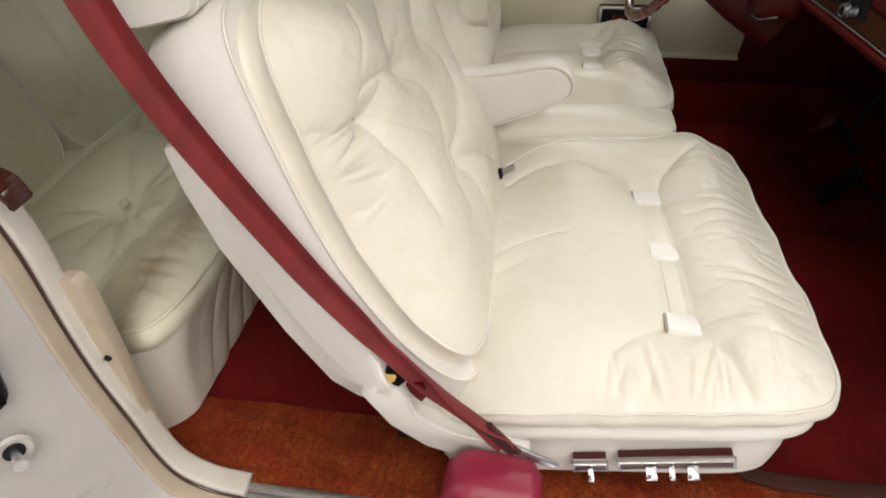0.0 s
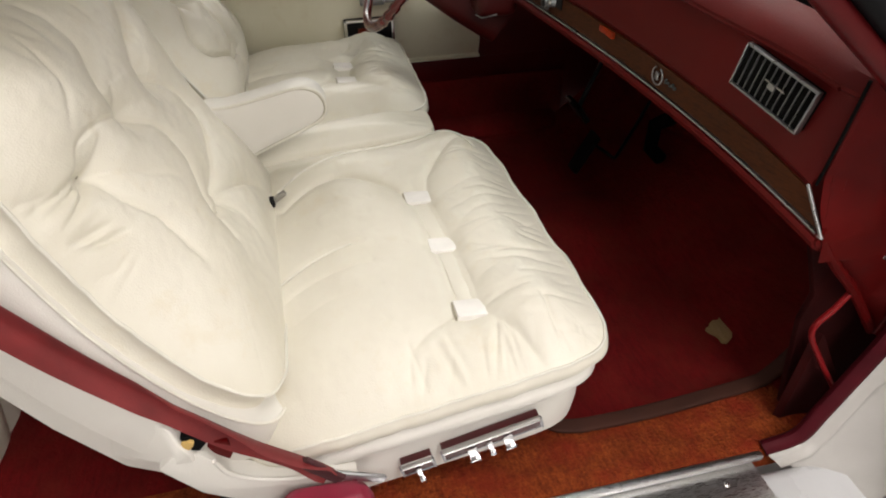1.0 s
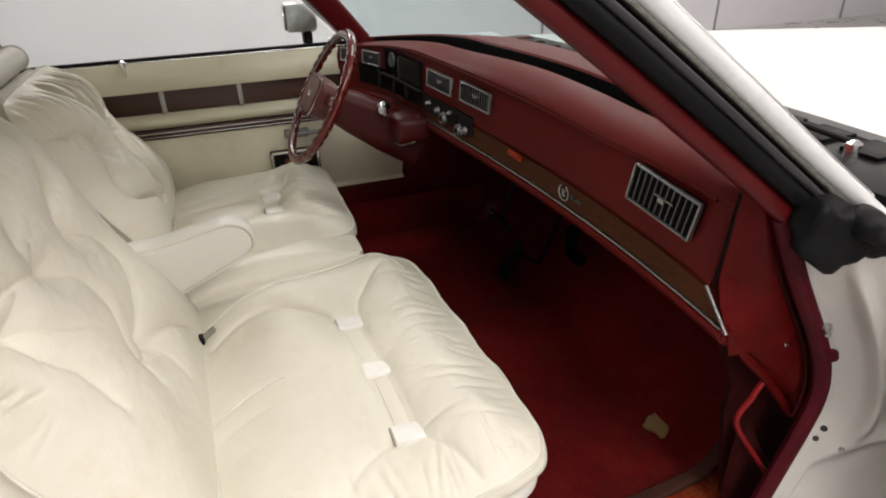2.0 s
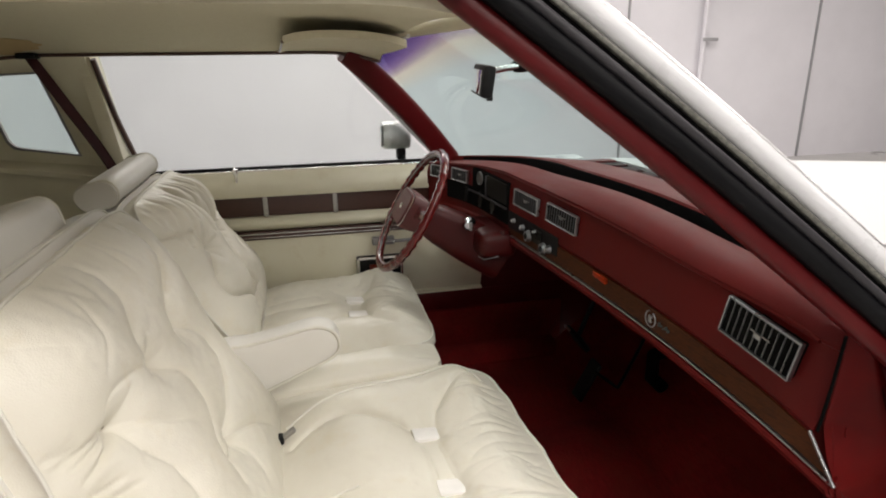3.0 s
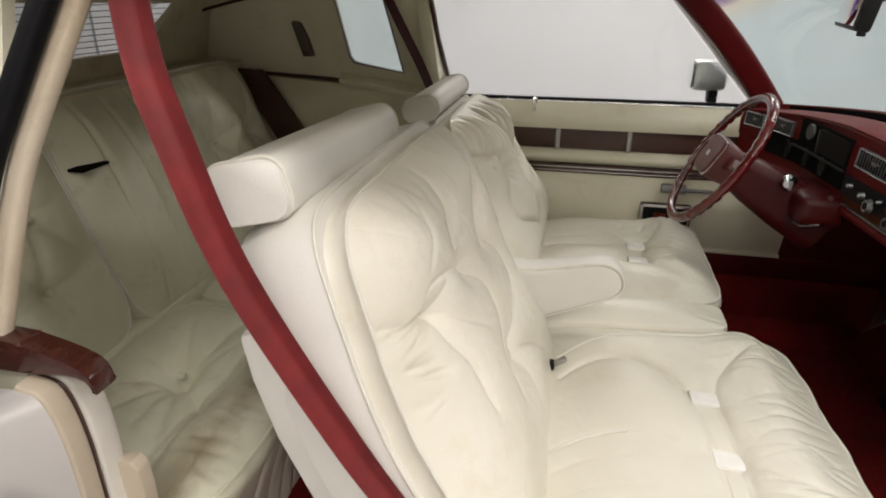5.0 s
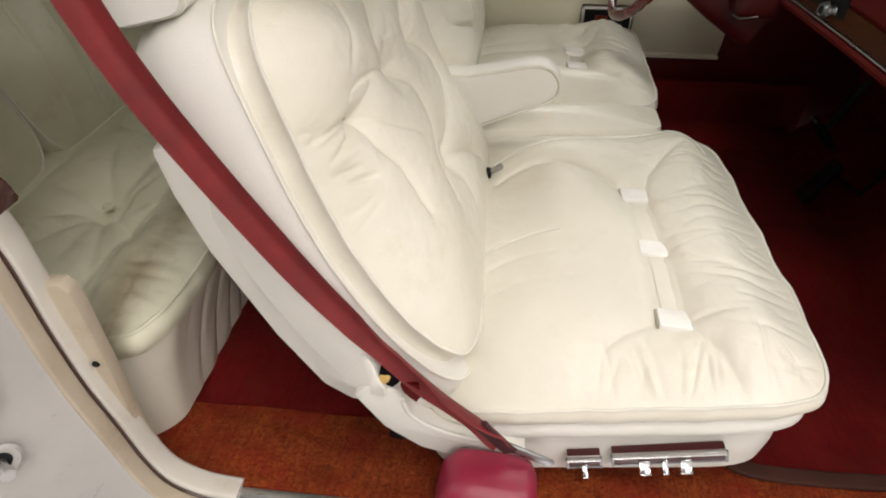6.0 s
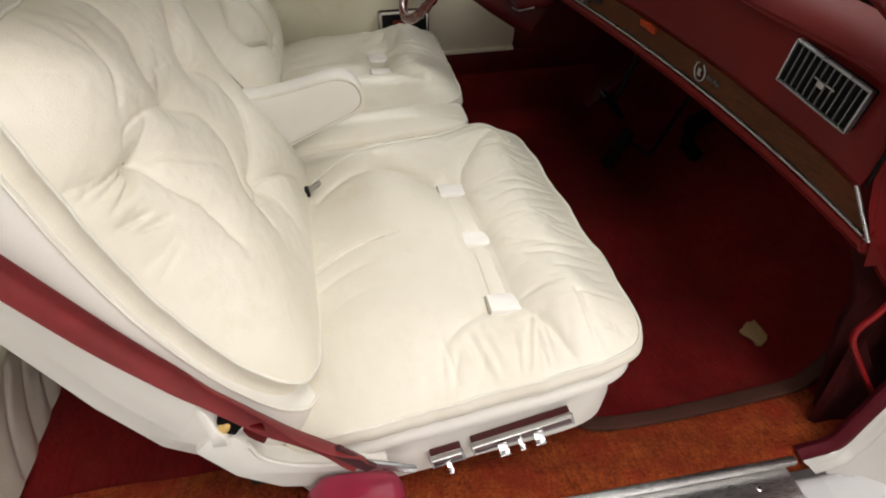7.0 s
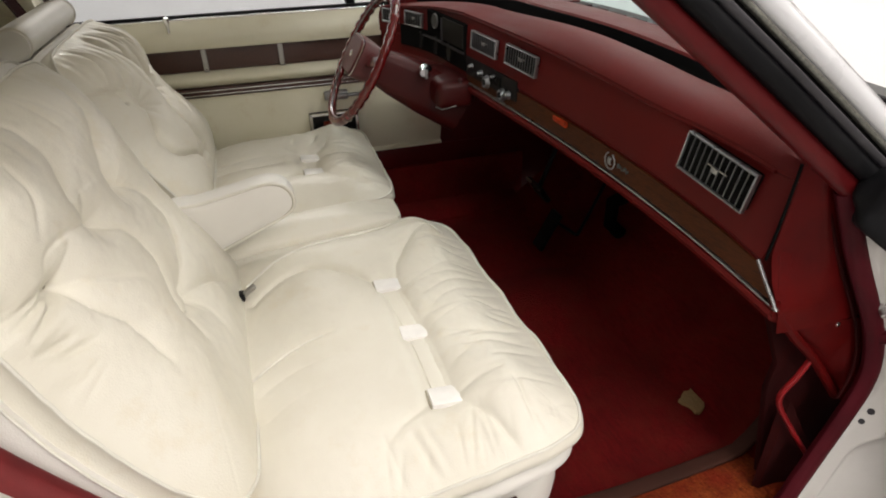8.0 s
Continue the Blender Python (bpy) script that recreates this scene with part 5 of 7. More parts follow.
vent_unit(0.155, 0.095, 0.124, 0.040, 11, "chrome framed centre vent in the red dashboard", LOUVRE, 0.0011)
vent_unit(0.575, 0.084, 0.085, 0.036, 8, "chrome framed vent behind the steering wheel", LOUVRE, 0.0011)
vent_unit(0.680, 0.080, 0.070, 0.036, 7, "chrome framed vent at the driver's door", LOUVRE, 0.0011)

# chrome crest and script bars on the wood
emb = thing("dash_emblem", (dash_x(-0.32), -0.32, dash_z(-0.32)), "chrome wreath crest and green script bars", "emblem")
wc = Vector((dash_x(-0.345) - 0.004, -0.345, dash_z(-0.345)))
vv = dash_dir(-0.32)
tube("wreath", [wc + vv * (0.0145 * math.cos(a)) + Vector((0, 0, 0.0165 * math.sin(a))) for a in [radians(115 + 310 * i / 20) for i in range(21)]], 0.0017, BEZEL, emb, "open chrome wreath", 6)
box("crest", (wc.x - 0.003, wc.x + 0.002), (wc.y - 0.006, wc.y + 0.006), (wc.z - 0.008, wc.z + 0.008), BEZEL, emb, "small chrome shield", 0.003)
for i in range(5):
    q = wc - vv * (0.025 + i * 0.0065)
    box("script_bar", (q.x - 0.002, q.x + 0.003), (q.y - 0.002, q.y + 0.002), (q.z - 0.004 + 0.002 * (i % 2), q.z + 0.005 - 0.003 * (i % 3)), VENTGREY, emb, "", 0.001)

# radio and climate panel
radio = thing("radio_panel", (dash_x(0.1), 0.1, dash_z(0.1)), "dark radio panel with chrome knobs", "radio")
dash_loft("face", [(0.006, -0.004), (-0.004, -0.004), (-0.004, 0.044), (0.006, 0.044)], 0.0, 0.255, 12, BLACK, radio, "black radio face")
for y_, dz_, r_ in ((0.135, 0.006, 0.015), (0.165, 0.020, 0.008), (0.058, -0.004, 0.015), (0.030, 0.004, 0.010), (0.098, 0.030, 0.005), (0.215, 0.026, 0.006)):
    km = frame_axes((dash_x(y_) - 0.005, y_, dash_z(y_) + dz_), (-1, -0.05, 0.05), (0, 1, 0))
    kn = lathe("knob", km, [(0.0, 0.009), (r_ * 0.62, 0.009), (r_ * 0.80, 0.011), (r_ * 0.92, 0.010), (r_, 0.004), (r_ * 1.15, 0.0)], LOUVRE, radio, "chrome ringed knob", 18)
    lathe("cap", km, [(0.0, 0.0125), (r_ * 0.42, 0.0125), (r_ * 0.52, 0.0105), (r_ * 0.52, 0.006)], BLACK if r_ > 0.012 else DULL, kn, "dark knob centre", 14)
dash_loft("dial", [(-0.004, 0.012), (-0.008, 0.012), (-0.008, 0.034), (-0.004, 0.034)], 0.07, 0.12, 4, DARKGLASS, radio, "dark dial window")

# instrument pod
pod = thing("instrument_cluster", (0.88, 0.37, 0.9), "dark instrument cluster with chrome edges", "instruments")
dash_loft("recess", [(0.01, 0.000), (-0.005, 0.000), (-0.005, 0.060), (0.01, 0.060)], 0.262, 0.640, 12, SLOTBLACK, pod, "black lower instrument face")
dash_loft("recess", [(0.01, 0.060), (-0.006, 0.060), (-0.006, 0.122), (0.01, 0.122)], 0.26, 0.50, 8, SLOTBLACK, pod, "black instrument face")
dash_loft("cover", [(-0.006, 0.058), (-0.009, 0.058), (-0.009, 0.118), (-0.006, 0.118)], 0.262, 0.395, 6, DARKGLASS, pod, "dark glossy cover")
dash_loft("chrome_edge", [(-0.006, 0.045), (-0.012, 0.045), (-0.012, 0.050), (-0.006, 0.050)], 0.26, 0.52, 8, LIPGREY, pod, "dull lower edge")
box("chrome_post", (dash_x(0.40) - 0.012, dash_x(0.40) - 0.004), (0.399, 0.402), (dash_z(0.40) + 0.045, dash_z(0.40) + 0.115), LIPGREY, pod, "dull metal divider", 0.001)
for y_ in (0.36, 0.45, 0.54):
    lathe("gauge", frame_axes((dash_x(y_) - 0.005, y_, dash_z(y_) + 0.030), (-1, -0.05, 0.05), (0, 1, 0)), [(0.0, 0.002), (0.020, 0.002), (0.022, 0.004), (0.024, 0.003), (0.025, 0.0)], DARKGLASS, pod, "round gauge", 20)
lathe("dial", frame_axes((dash_x(0.44) - 0.010, 0.440, dash_z(0.44) + 0.100), (-1, -0.1, 0.05), (0, 1, 0)), [(0.0, 0.004), (0.017, 0.004), (0.019, 0.006), (0.021, 0.004), (0.021, 0.0)], SILVER, pod, "round dim grey dial", 20)

# steering column and wheel
WC = Vector((0.640, 0.37, 0.853))
WN = Vector((-0.86, 0, 0.51)).normalized()
col = thing("steering_column", (0.85, 0.37, 0.78), "red steering column with ignition lock and lever", "steering column")
cpath = [WC - WN * 0.03, WC - WN * 0.10, WC - WN * 0.20, WC - WN * 0.32]
sweep("shroud", cpath, rounded(0.11, 0.12, 0.03, 4), COLUMNRED, col, "red column shroud", (0, 0, 1), False, [0.72, 0.95, 1.12, 1.2])
box("lower_shroud", (0.815, 0.93), (0.235, 0.46), (0.722, 0.80), COLUMNRED, col, "red lower column cover", 0.030, None, 4)
tube("cover_trim", [(0.822, 0.275, 0.724), (0.832, 0.250, 0.722), (0.870, 0.238, 0.732)], 0.0022, BEZEL, col, "bright trim on the cover")
lathe("ignition_lock", frame_axes((0.800, 0.300, 0.818), (-0.35, -0.9, 0.1), (0, 0, 1)), [(0.0, 0.030), (0.010, 0.030), (0.013, 0.022), (0.014, 0.012), (0.019, 0.006), (0.020, -0.01)], CHROME, col, "chrome ignition lock", 18)
box("key_tab", (0.792, 0.800), (0.266, 0.274), (0.806, 0.830), BEZEL, col, "chrome lock tab", 0.002)
lathe("hazard_knob", frame_axes((0.885, 0.245, 0.80), (-0.5, -0.85, 0.1), (0, 0, 1)), [(0.0, 0.008), (0.006, 0.007), (0.008, 0.0)], SWITCHRED, col, "", 12)
wheel = thing("steering_wheel", WC, "glossy dark red steering wheel with padded hub", "steering wheel")
wm = frame_axes(WC, WN, (0, 1, 0))
NR = 120
rim_pts, rim_s = [], []
for i in range(NR):
    a = 2 * math.pi * i / NR
    rim_pts.append(wm @ Vector((0.187 * math.cos(a), 0.187 * math.sin(a), 0)))
    rim_s.append(1.0 + (0.15 * math.cos(38 * a) if abs(math.cos(a)) > 0.55 else 0.0))
sweep("rim", rim_pts, ring(0.0125, 10), REDGLOSS, wheel, "glossy red rim with finger grips", WN, True, rim_s)
tube("horn_ring", [wm @ Vector((0.176 * math.cos(a), 0.176 * math.sin(a), 0.006)) for a in [2 * math.pi * i / 60 for i in range(60)]], 0.0024, BEZEL, wheel, "thin bright inlay", 6, WN, True)
hp = []
for z_, k_ in ((-0.03, 0.92), (0.0, 1.0), (0.022, 1.0), (0.032, 0.88)):
    hp.append([wm @ Vector((x_ * k_, y_ * k_, z_)) for x_, y_ in rounded(0.150, 0.105, 0.028, 4)])
m_ = len(hp[0])
put("hub_pad", [p for r_ in hp for p in r_], [tuple(range(m_)), tuple(range(3 * m_, 4 * m_))] + [(a * m_ + i, a * m_ + (i + 1) % m_, (a + 1) * m_ + (i + 1) % m_, (a + 1) * m_ + i) for a in range(3) for i in range(m_)], plastic("mauve_red_pad", (0.11, 0.030, 0.030), 0.45, 0.3), wheel, "padded dull red hub")
tube("hub_trim", [wm @ Vector((x_ * 0.97, y_ * 0.97, 0.026)) for x_, y_ in rounded(0.150, 0.105, 0.028, 4)], 0.002, CHROME, wheel, "chrome line round the hub", 6, WN, True)
lathe("crest", wm @ Matrix.Translation((0, 0, 0.032)), [(0.0, 0.004), (0.008, 0.003), (0.010, 0.0)], CHROME, wheel, "small chrome crest", 12)
for a in (radians(-8), radians(188)):
    sweep("spoke", [wm @ Vector((r_ * math.cos(a), r_ * math.sin(a), 0.004 - 0.012 * (r_ < 0.1))) for r_ in (0.05, 0.10, 0.15, 0.180)], rounded(0.040, 0.012, 0.005), REDGLOSS, wheel, "", WN, False, [1.0, 0.9, 0.7, 0.55])

# pedals
ped = thing("brake_pedal", (1.20, 0.37, 0.3), "black rubber brake pedal with bright edge", "pedal")
box("pad", (1.192, 1.210), (0.320, 0.425), (0.335, 0.400), BLACK, ped, "black ribbed pad", 0.006, Matrix.Rotation(radians(-35), 4, "Y"))
tube("arm", [(1.205, 0.375, 0.375), (1.26, 0.372, 0.52), (1.30, 0.37, 0.68)], 0.008, BLACK, ped, "steel arm")
box("edge", (1.176, 1.182), (0.385, 0.424), (0.388, 0.396), DULL, ped, "bright worn edge", 0.002)
gas = thing("gas_pedal", (1.22, 0.27, 0.20), "black rubber accelerator pedal on a steel rod", "pedal")
box("pad", (1.19, 1.205), (0.250, 0.310), (0.19, 0.33), BLACK, gas, "", 0.006, Matrix.Rotation(radians(28), 4, "Y"))
tube("rod", [(1.215, 0.255, 0.30), (1.212, 0.12, 0.325), (1.20, 0.085, 0.345), (1.20, 0.017, 0.472), (1.24, 0.0, 0.60)], 0.0045, RUBBER, gas, "bent steel rod", 8)
# black block added to give the dashboard's shadow in the footwell, plus a hose
heater = thing("under_dash_dark_box", (1.33, -0.16, 0.490), "matt black block added for the shade below the dashboard", "heater")
box("housing", (1.270, 1.438), (-0.34, 0.02), (0.490, 0.655), SLOTBLACK, heater, "", 0.060, None, 4)
tube("hose", [(1.30, 0.0, 0.50), (1.29, 0.06, 0.45), (1.31, 0.09, 0.36), (1.37, 0.10, 0.30)], 0.020, SLOTBLACK, heater, "black heater hose", 10)

# ---- front seats ----
def mixv(a, b, t):
    return a + (b - a) * t


def tilt_profile(w, h, r, degrees, n=4):
    c, s = math.cos(radians(degrees)), math.sin(radians(degrees))
    return [(u * c - v * s, u * s + v * c) for u, v in rounded(w, h, r, n)]


def cushion_set(seat, ylo, yhi, xlo, xhi, zout, zin, tabs, seed, far, folds=(), welts=()):
    """Seat cushion with its piping, boxing, base, buttons and straps. zout, zin: seam heights (rear, front) at the outer and inner side."""
    cy, ha, cx, hb = (ylo + yhi) / 2, abs(yhi - ylo) / 2, (xlo + xhi) / 2, (xhi - xlo) / 2

    def seam(y, x):
        t = min(1.0, max(0.0, (y - ylo) / (yhi - ylo)))
        t = 1 - t if far else t
        t = t ** 0.8
        s = (x - xlo) / (xhi - xlo)
        return mixv(mixv(zout[0], zout[1], s), mixv(zin[0], zin[1], s), t)

    def place(a, b, c):
        x = cx + b + (0.0 if far else -0.030 + 0.050 * max(0.0, 0.5 - 0.5 * a / ha) ** 1.2) * max(0.0, b / hb)
        if not far:
            # the inner front corner is well rounded
            x -= 0.075 * max(0.0, (a / ha - 0.70) / 0.30) ** 2 * max(0.0, b / hb) ** 2
            # the front edge swells between the rows of buttons
            x += 0.0028 * math.cos(2 * math.pi * (cy + a + 0.345) / 0.168) * max(0.0, b / hb) ** 4 * min(1.0, max(0.0, (a / ha + 0.85) / 0.2))
        return Vector((x, cy + a, seam(cy + a, x) + c))

    bts = [(y - cy, x - cx) for x, y in tabs]
    dims = [(a, b, 0.020, 0.030) for a, b in bts]
    cr = []
    for (a0, b0), (a1, b1) in zip(bts, bts[1:]):
        cr.append((a0, b0, a1, b1, 0.018, 0.030))
        for s_ in (-1, 1):
            cr.append((a0, b0 + s_ * 0.020, a1, b1 + s_ * 0.020, 0.0025, 0.0045))
    # folds that run from the buttons towards the back and the seams; o points to the inner side
    o = -1 if far else 1
    inner, outer_ = (bts[0], bts[-1]) if far else (bts[-1], bts[0])
    (a0, b0), (a1, b1) = inner, outer_
    am, bm_ = bts[len(bts) // 2]

    seams = []

    def fold(pts, depth, wide, line=0.0045):
        pts = [(q.x, q.y) for q in smooth_path([(x_, y_, 0.0) for x_, y_ in pts], 4)]
        out = chain(pts, depth, -wide)
        return out + chain(pts, line * 2.2, 0.0042)
    for pts_, depth_, wide_, line_ in folds:
        cr += fold([(y_ - cy, x_ - cx) for x_, y_ in pts_], depth_, wide_, line_)
    for pts_ in welts:
        seams.append([(q.y - cy, q.x - cx) for q in smooth_path([(x_, y_, 0.0) for x_, y_ in pts_], 5)])
    if far:
        cr += fold([(a0 + o * 0.004, b0 - 0.022), (a0 + o * 0.030, b0 - 0.065), (a0 + o * 0.072, b0 - 0.105), (a0 + o * 0.097, b0 - 0.145), (a0 + o * 0.106, b0 - 0.186), (a0 + o * 0.076, b0 - 0.24), (a0 + o * 0.03, b0 - 0.30)], 0.010, 0.020)
        cr += fold([(a0, b0 + 0.02), (a0 + o * 0.047, b0 + 0.040), (a0 + o * 0.090, b0 + 0.070), (a0 + o * 0.120, b0 + 0.115)], 0.013, 0.022, 0.002)
        cr += fold([(am + o * 0.00, -hb + 0.02), (am + o * 0.022, -hb + 0.14), (am + o * 0.034, -hb + 0.20), (am + o * 0.036, -hb + 0.26)], 0.007, 0.016, 0.004)
        cr += fold([(am - o * 0.06, -hb + 0.03), (am - o * 0.035, -hb + 0.16), (am - o * 0.03, -hb + 0.23)], 0.004, 0.014, 0.0015)
        cr += fold([(a1 - o * 0.02, b1 + 0.018), (a1 - o * 0.040, b1 + 0.040), (a1 - o * 0.085, b1 + 0.060), (a1 - o * 0.125, b1 + 0.075)], 0.009, 0.020, 0.0026)
        cr += fold([(a1 - o * 0.02, b1 - 0.018), (a1 - o * 0.045, b1 - 0.055), (a1 - o * 0.085, b1 - 0.075)], 0.005, 0.020, 0.0005)
        cr += fold([(a1 - o * 0.070, b1 + 0.005), (a1 - o * 0.100, b1 + 0.022), (a1 - o * 0.125, b1 + 0.032)], 0.006, 0.010, 0.002)
        cr += fold([(a1 - o * 0.100, b1 - 0.04), (a1 - o * 0.130, b1 - 0.034)], 0.005, 0.010, 0.002)
        cr += fold([(a1 + o * 0.01, b1 + 0.03), (a1 + o * 0.0, b1 + 0.09), (a1 - o * 0.02, b1 + 0.15)], 0.007, 0.016, 0.001)
        cr += fold([(am + o * 0.01, bm_ + 0.03), (am + o * 0.035, bm_ + 0.09), (am + o * 0.03, bm_ + 0.16)], 0.007, 0.018, 0.001)
        cr += fold([(am - o * 0.06, bm_ + 0.03), (am - o * 0.05, bm_ + 0.10), (am - o * 0.065, bm_ + 0.17)], 0.006, 0.018, 0.001)
    rngp = random.Random(seed + 40)
    for k in range(16):
        s_ = -0.85 + 0.11 * k + rngp.uniform(-0.04, 0.04)
        e_ = rngp.uniform(0.05, 0.12)
        cr.append((s_ * ha, b0 + 0.030, s_ * ha + rngp.uniform(-0.03, 0.03), b0 + 0.030 + e_, rngp.uniform(0.0015, 0.004), -0.007))
    cr += edge_gathers(ha, hb, "b+", 30, seed, 0.14, 0.0075, 0.0056)
    cr += edge_gathers(ha, hb, "a+" if far else "a-", 22, seed + 1, 0.12, 0.0085, 0.0060, (-0.1, 0.97))
    cr += edge_gathers(ha, hb, "b-", 7, seed + 2, 0.12, 0.003, 0.009)

    def rolls(a, b):
        front_ = np.exp(-((b - (hb - 0.10)) / 0.060) ** 2)
        return 0.018 * front_ + 0.010 * np.exp(-((np.abs(a) - (ha - 0.10)) / 0.06) ** 2) + 0.008 * np.exp(-((b + 0.08) / 0.10) ** 2)
    n_ = 150 if far else 280
    cush = pillow("cushion", ha, hb, place, CREAM, seat, 0.052, 3.4, 9.0, 0.034, 0.008, dims, cr, 0.0026, seed, n_, n_, "gathered cream leather seat cushion", 0.0029, None, "piping", rolls)
    co_ = np.array([v.co for v in cush.data.vertices])

    def top(x, y, r=0.014):
        near_ = co_[(np.abs(co_[:, 0] - x) < r) & (np.abs(co_[:, 1] - y) < r)]
        return float(np.percentile(near_[:, 2], 75))
    pillow("boxing", ha * 0.982, hb * 0.965, lambda a, b, c: place(a, b - 0.006, c - 0.036), VINYL, cush, 0.0, 3.0, 9.0, 0.046, 0.012, (), (), 0, seed, 40, 40, "smooth white vinyl boxing", 0.003)
    pillow("base", ha * 0.965, hb * 0.945, lambda a, b, c: place(a, b - 0.012, c - 0.080), VINYL, seat, 0.0, 3.0, 9.0, 0.104, 0.004, (), (), 0, seed, 30, 30, "white vinyl seat base")
    for a, b in bts:
        p = place(a, b, 0.0)
        p.z = top(p.x, p.y) + 0.009
        tab = box("button", (p.x - 0.027, p.x + 0.027), (p.y - 0.021, p.y + 0.021), (p.z - 0.012, p.z + 0.002), BUTTON, cush, "square white vinyl button tab", 0.0025, Matrix.Rotation(radians(4), 4, "Y"))
        for e_ in (-1, 1):
            box("slot", (p.x + e_ * 0.0285 - 0.0013, p.x + e_ * 0.0285 + 0.0013), (p.y - 0.020, p.y + 0.020), (p.z - 0.014, p.z - 0.001 - 0.002 * e_), SEAMSHADE, tab, "strip of shaded leather colour where the strap enters", 0.0005)
    for line_ in seams:
        path = []
        for a, b in line_:
            q = place(a, b, 0.0)
            gap_ = np.hypot(co_[:, 0] - q.x, co_[:, 1] - q.y)
            q.z = float(np.max(co_[gap_ < max(0.006, 1.1 * float(gap_.min())), 2]))
            path.append(q)
        path = [(path[max(k - 1, 0)] + path[k] * 2 + path[min(k + 1, len(path) - 1)]) / 4 for k in range(len(path))]
        tube("piping", [q + Vector((0, 0, 0.0006)) for q in path], 0.0026, PIPE, cush, "thin welt sewn into the leather", 7)
    for (a0, b0), (a1, b1) in zip(bts, bts[1:]):
        pts = []
        for i in range(9):
            t = i / 8
            q = place(mixv(a0, a1, t), mixv(b0, b1, t), 0.0)
            q.z = top(q.x, q.y, 0.010) - 0.0005
            pts.append(q)
        sweep("strap", pts, rounded(0.033, 0.006, 0.0025), CREAM, cush, "flat leather strap between buttons", (0, 0, 1))


def back_curve(pts):
    zs, xs = [p[1] for p in pts], [p[0] for p in pts]
    co = np.polyfit(zs, xs, 3)
    return (lambda z: float(np.polyval(co, z))), (lambda z: float(np.polyval(np.polyder(co), z)))


def backrest_set(seat, pts, ybot, ytop, buttons, low_btn, seed, far, shell, shell_y):
    X, dX = back_curve(pts)
    z0, z1 = pts[0][1], pts[-1][1]
    hb = 0.5 * math.hypot(pts[-1][0] - pts[0][0], z1 - z0)
    ha = 0.5 * abs(ybot[1] - ybot[0])

    def place_at(off):
        def place(a, b, c):
            t = (b / hb + 1) / 2
            z = z0 + (z1 - z0) * t
            s = dX(min(max(z, z0), z1))
            n = Vector((1, 0, -s)).normalized()
            lo, hi = mixv(ybot[0], ytop[0], t), mixv(ybot[1], ytop[1], t)
            y = (lo + hi) / 2 + a / ha * (hi - lo) / 2
            return Vector((X(z), y, z)) + n * (c + off)
        return place

    def local(y, z):
        t = (z - z0) / (z1 - z0)
        lo, hi = mixv(ybot[0], ytop[0], t), mixv(ybot[1], ytop[1], t)
        return (y - (lo + hi) / 2) * 2 * ha / (hi - lo), (2 * t - 1) * hb

    bl = [local(*q) for q in buttons]
    ll = [local(*q) for q in low_btn]
    dims = [(a, b, 0.027, 0.030) for a, b in bl] + [(a, b, 0.026, 0.026) for a, b in ll]
    cr = []
    out = -1 if not far else 1

    def valley(yz, depth, wide, line=0.004):
        c_ = [local(y if not far else 0.02 - y, z - (0.008 if far else 0.0)) for y, z in yz]
        c_ = [(q.x, q.y) for q in smooth_path([(x_, y_, 0.0) for x_, y_ in c_], 4)]
        return chain(c_, depth, -wide) + chain(c_, line * 2.5, 0.0046)
    # a tall outer lobe, two columns above the row of buttons, and lobes that run down to the low button
    cr += valley([(-0.395, 0.802), (-0.408, 0.850), (-0.355, 0.895), (-0.330, 0.935), (-0.350, 0.985)], 0.020, 0.034, 0.0025)
    cr += valley([(-0.245, 0.800), (-0.205, 0.850), (-0.110, 0.890), (-0.075, 0.940), (-0.080, 0.985)], 0.018, 0.032, 0.0022)
    cr += valley([(-0.395, 0.802), (-0.490, 0.832), (-0.545, 0.832), (-0.556, 0.794)], 0.009, 0.030, 0.0020)
    cr += valley([(-0.395, 0.802), (-0.348, 0.735), (-0.362, 0.675), (-0.415, 0.630), (-0.450, 0.570)], 0.016, 0.026, 0.0045)
    cr += valley([(-0.245, 0.800), (-0.182, 0.742), (-0.186, 0.682), (-0.270, 0.642), (-0.352, 0.608)], 0.018, 0.026, 0.0045)
    cr += valley([(-0.352, 0.608), (-0.250, 0.560), (-0.190, 0.520)], 0.015, 0.022, 0.0030)
    cr += valley([(-0.352, 0.608), (-0.400, 0.600), (-0.440, 0.612)], 0.012, 0.018, 0.0030)
    cr += valley([(-0.352, 0.608), (-0.350, 0.560), (-0.365, 0.515)], 0.010, 0.022, 0.0015)
    cr += valley([(-0.538, 0.794), (-0.545, 0.745), (-0.535, 0.690), (-0.555, 0.620)], 0.018, 0.028, 0.0035)
    cr += valley([(-0.538, 0.794), (-0.510, 0.770), (-0.440, 0.700)], 0.010, 0.022, 0.0020)
    cr += valley([(-0.530, 0.862), (-0.490, 0.892), (-0.448, 0.950)], 0.003, 0.014, 0.0022)
    for yz in ([(-0.668, 0.842), (-0.622, 0.820)], [(-0.662, 0.822), (-0.612, 0.812), (-0.545, 0.806)], [(-0.650, 0.806), (-0.590, 0.800), (-0.535, 0.796)], [(-0.640, 0.784), (-0.585, 0.788), (-0.540, 0.790)], [(-0.650, 0.766), (-0.612, 0.752)], [(-0.640, 0.748), (-0.600, 0.728)]):
        cr += valley(yz, 0.011, 0.010, 0.0045)
    for k, (a, b) in enumerate(bl + ll):
        for d_ in (10, 55, 100, 150, 200, 245, 290, 330) if far else (40, 150, 265):
            d_ += 37 * k
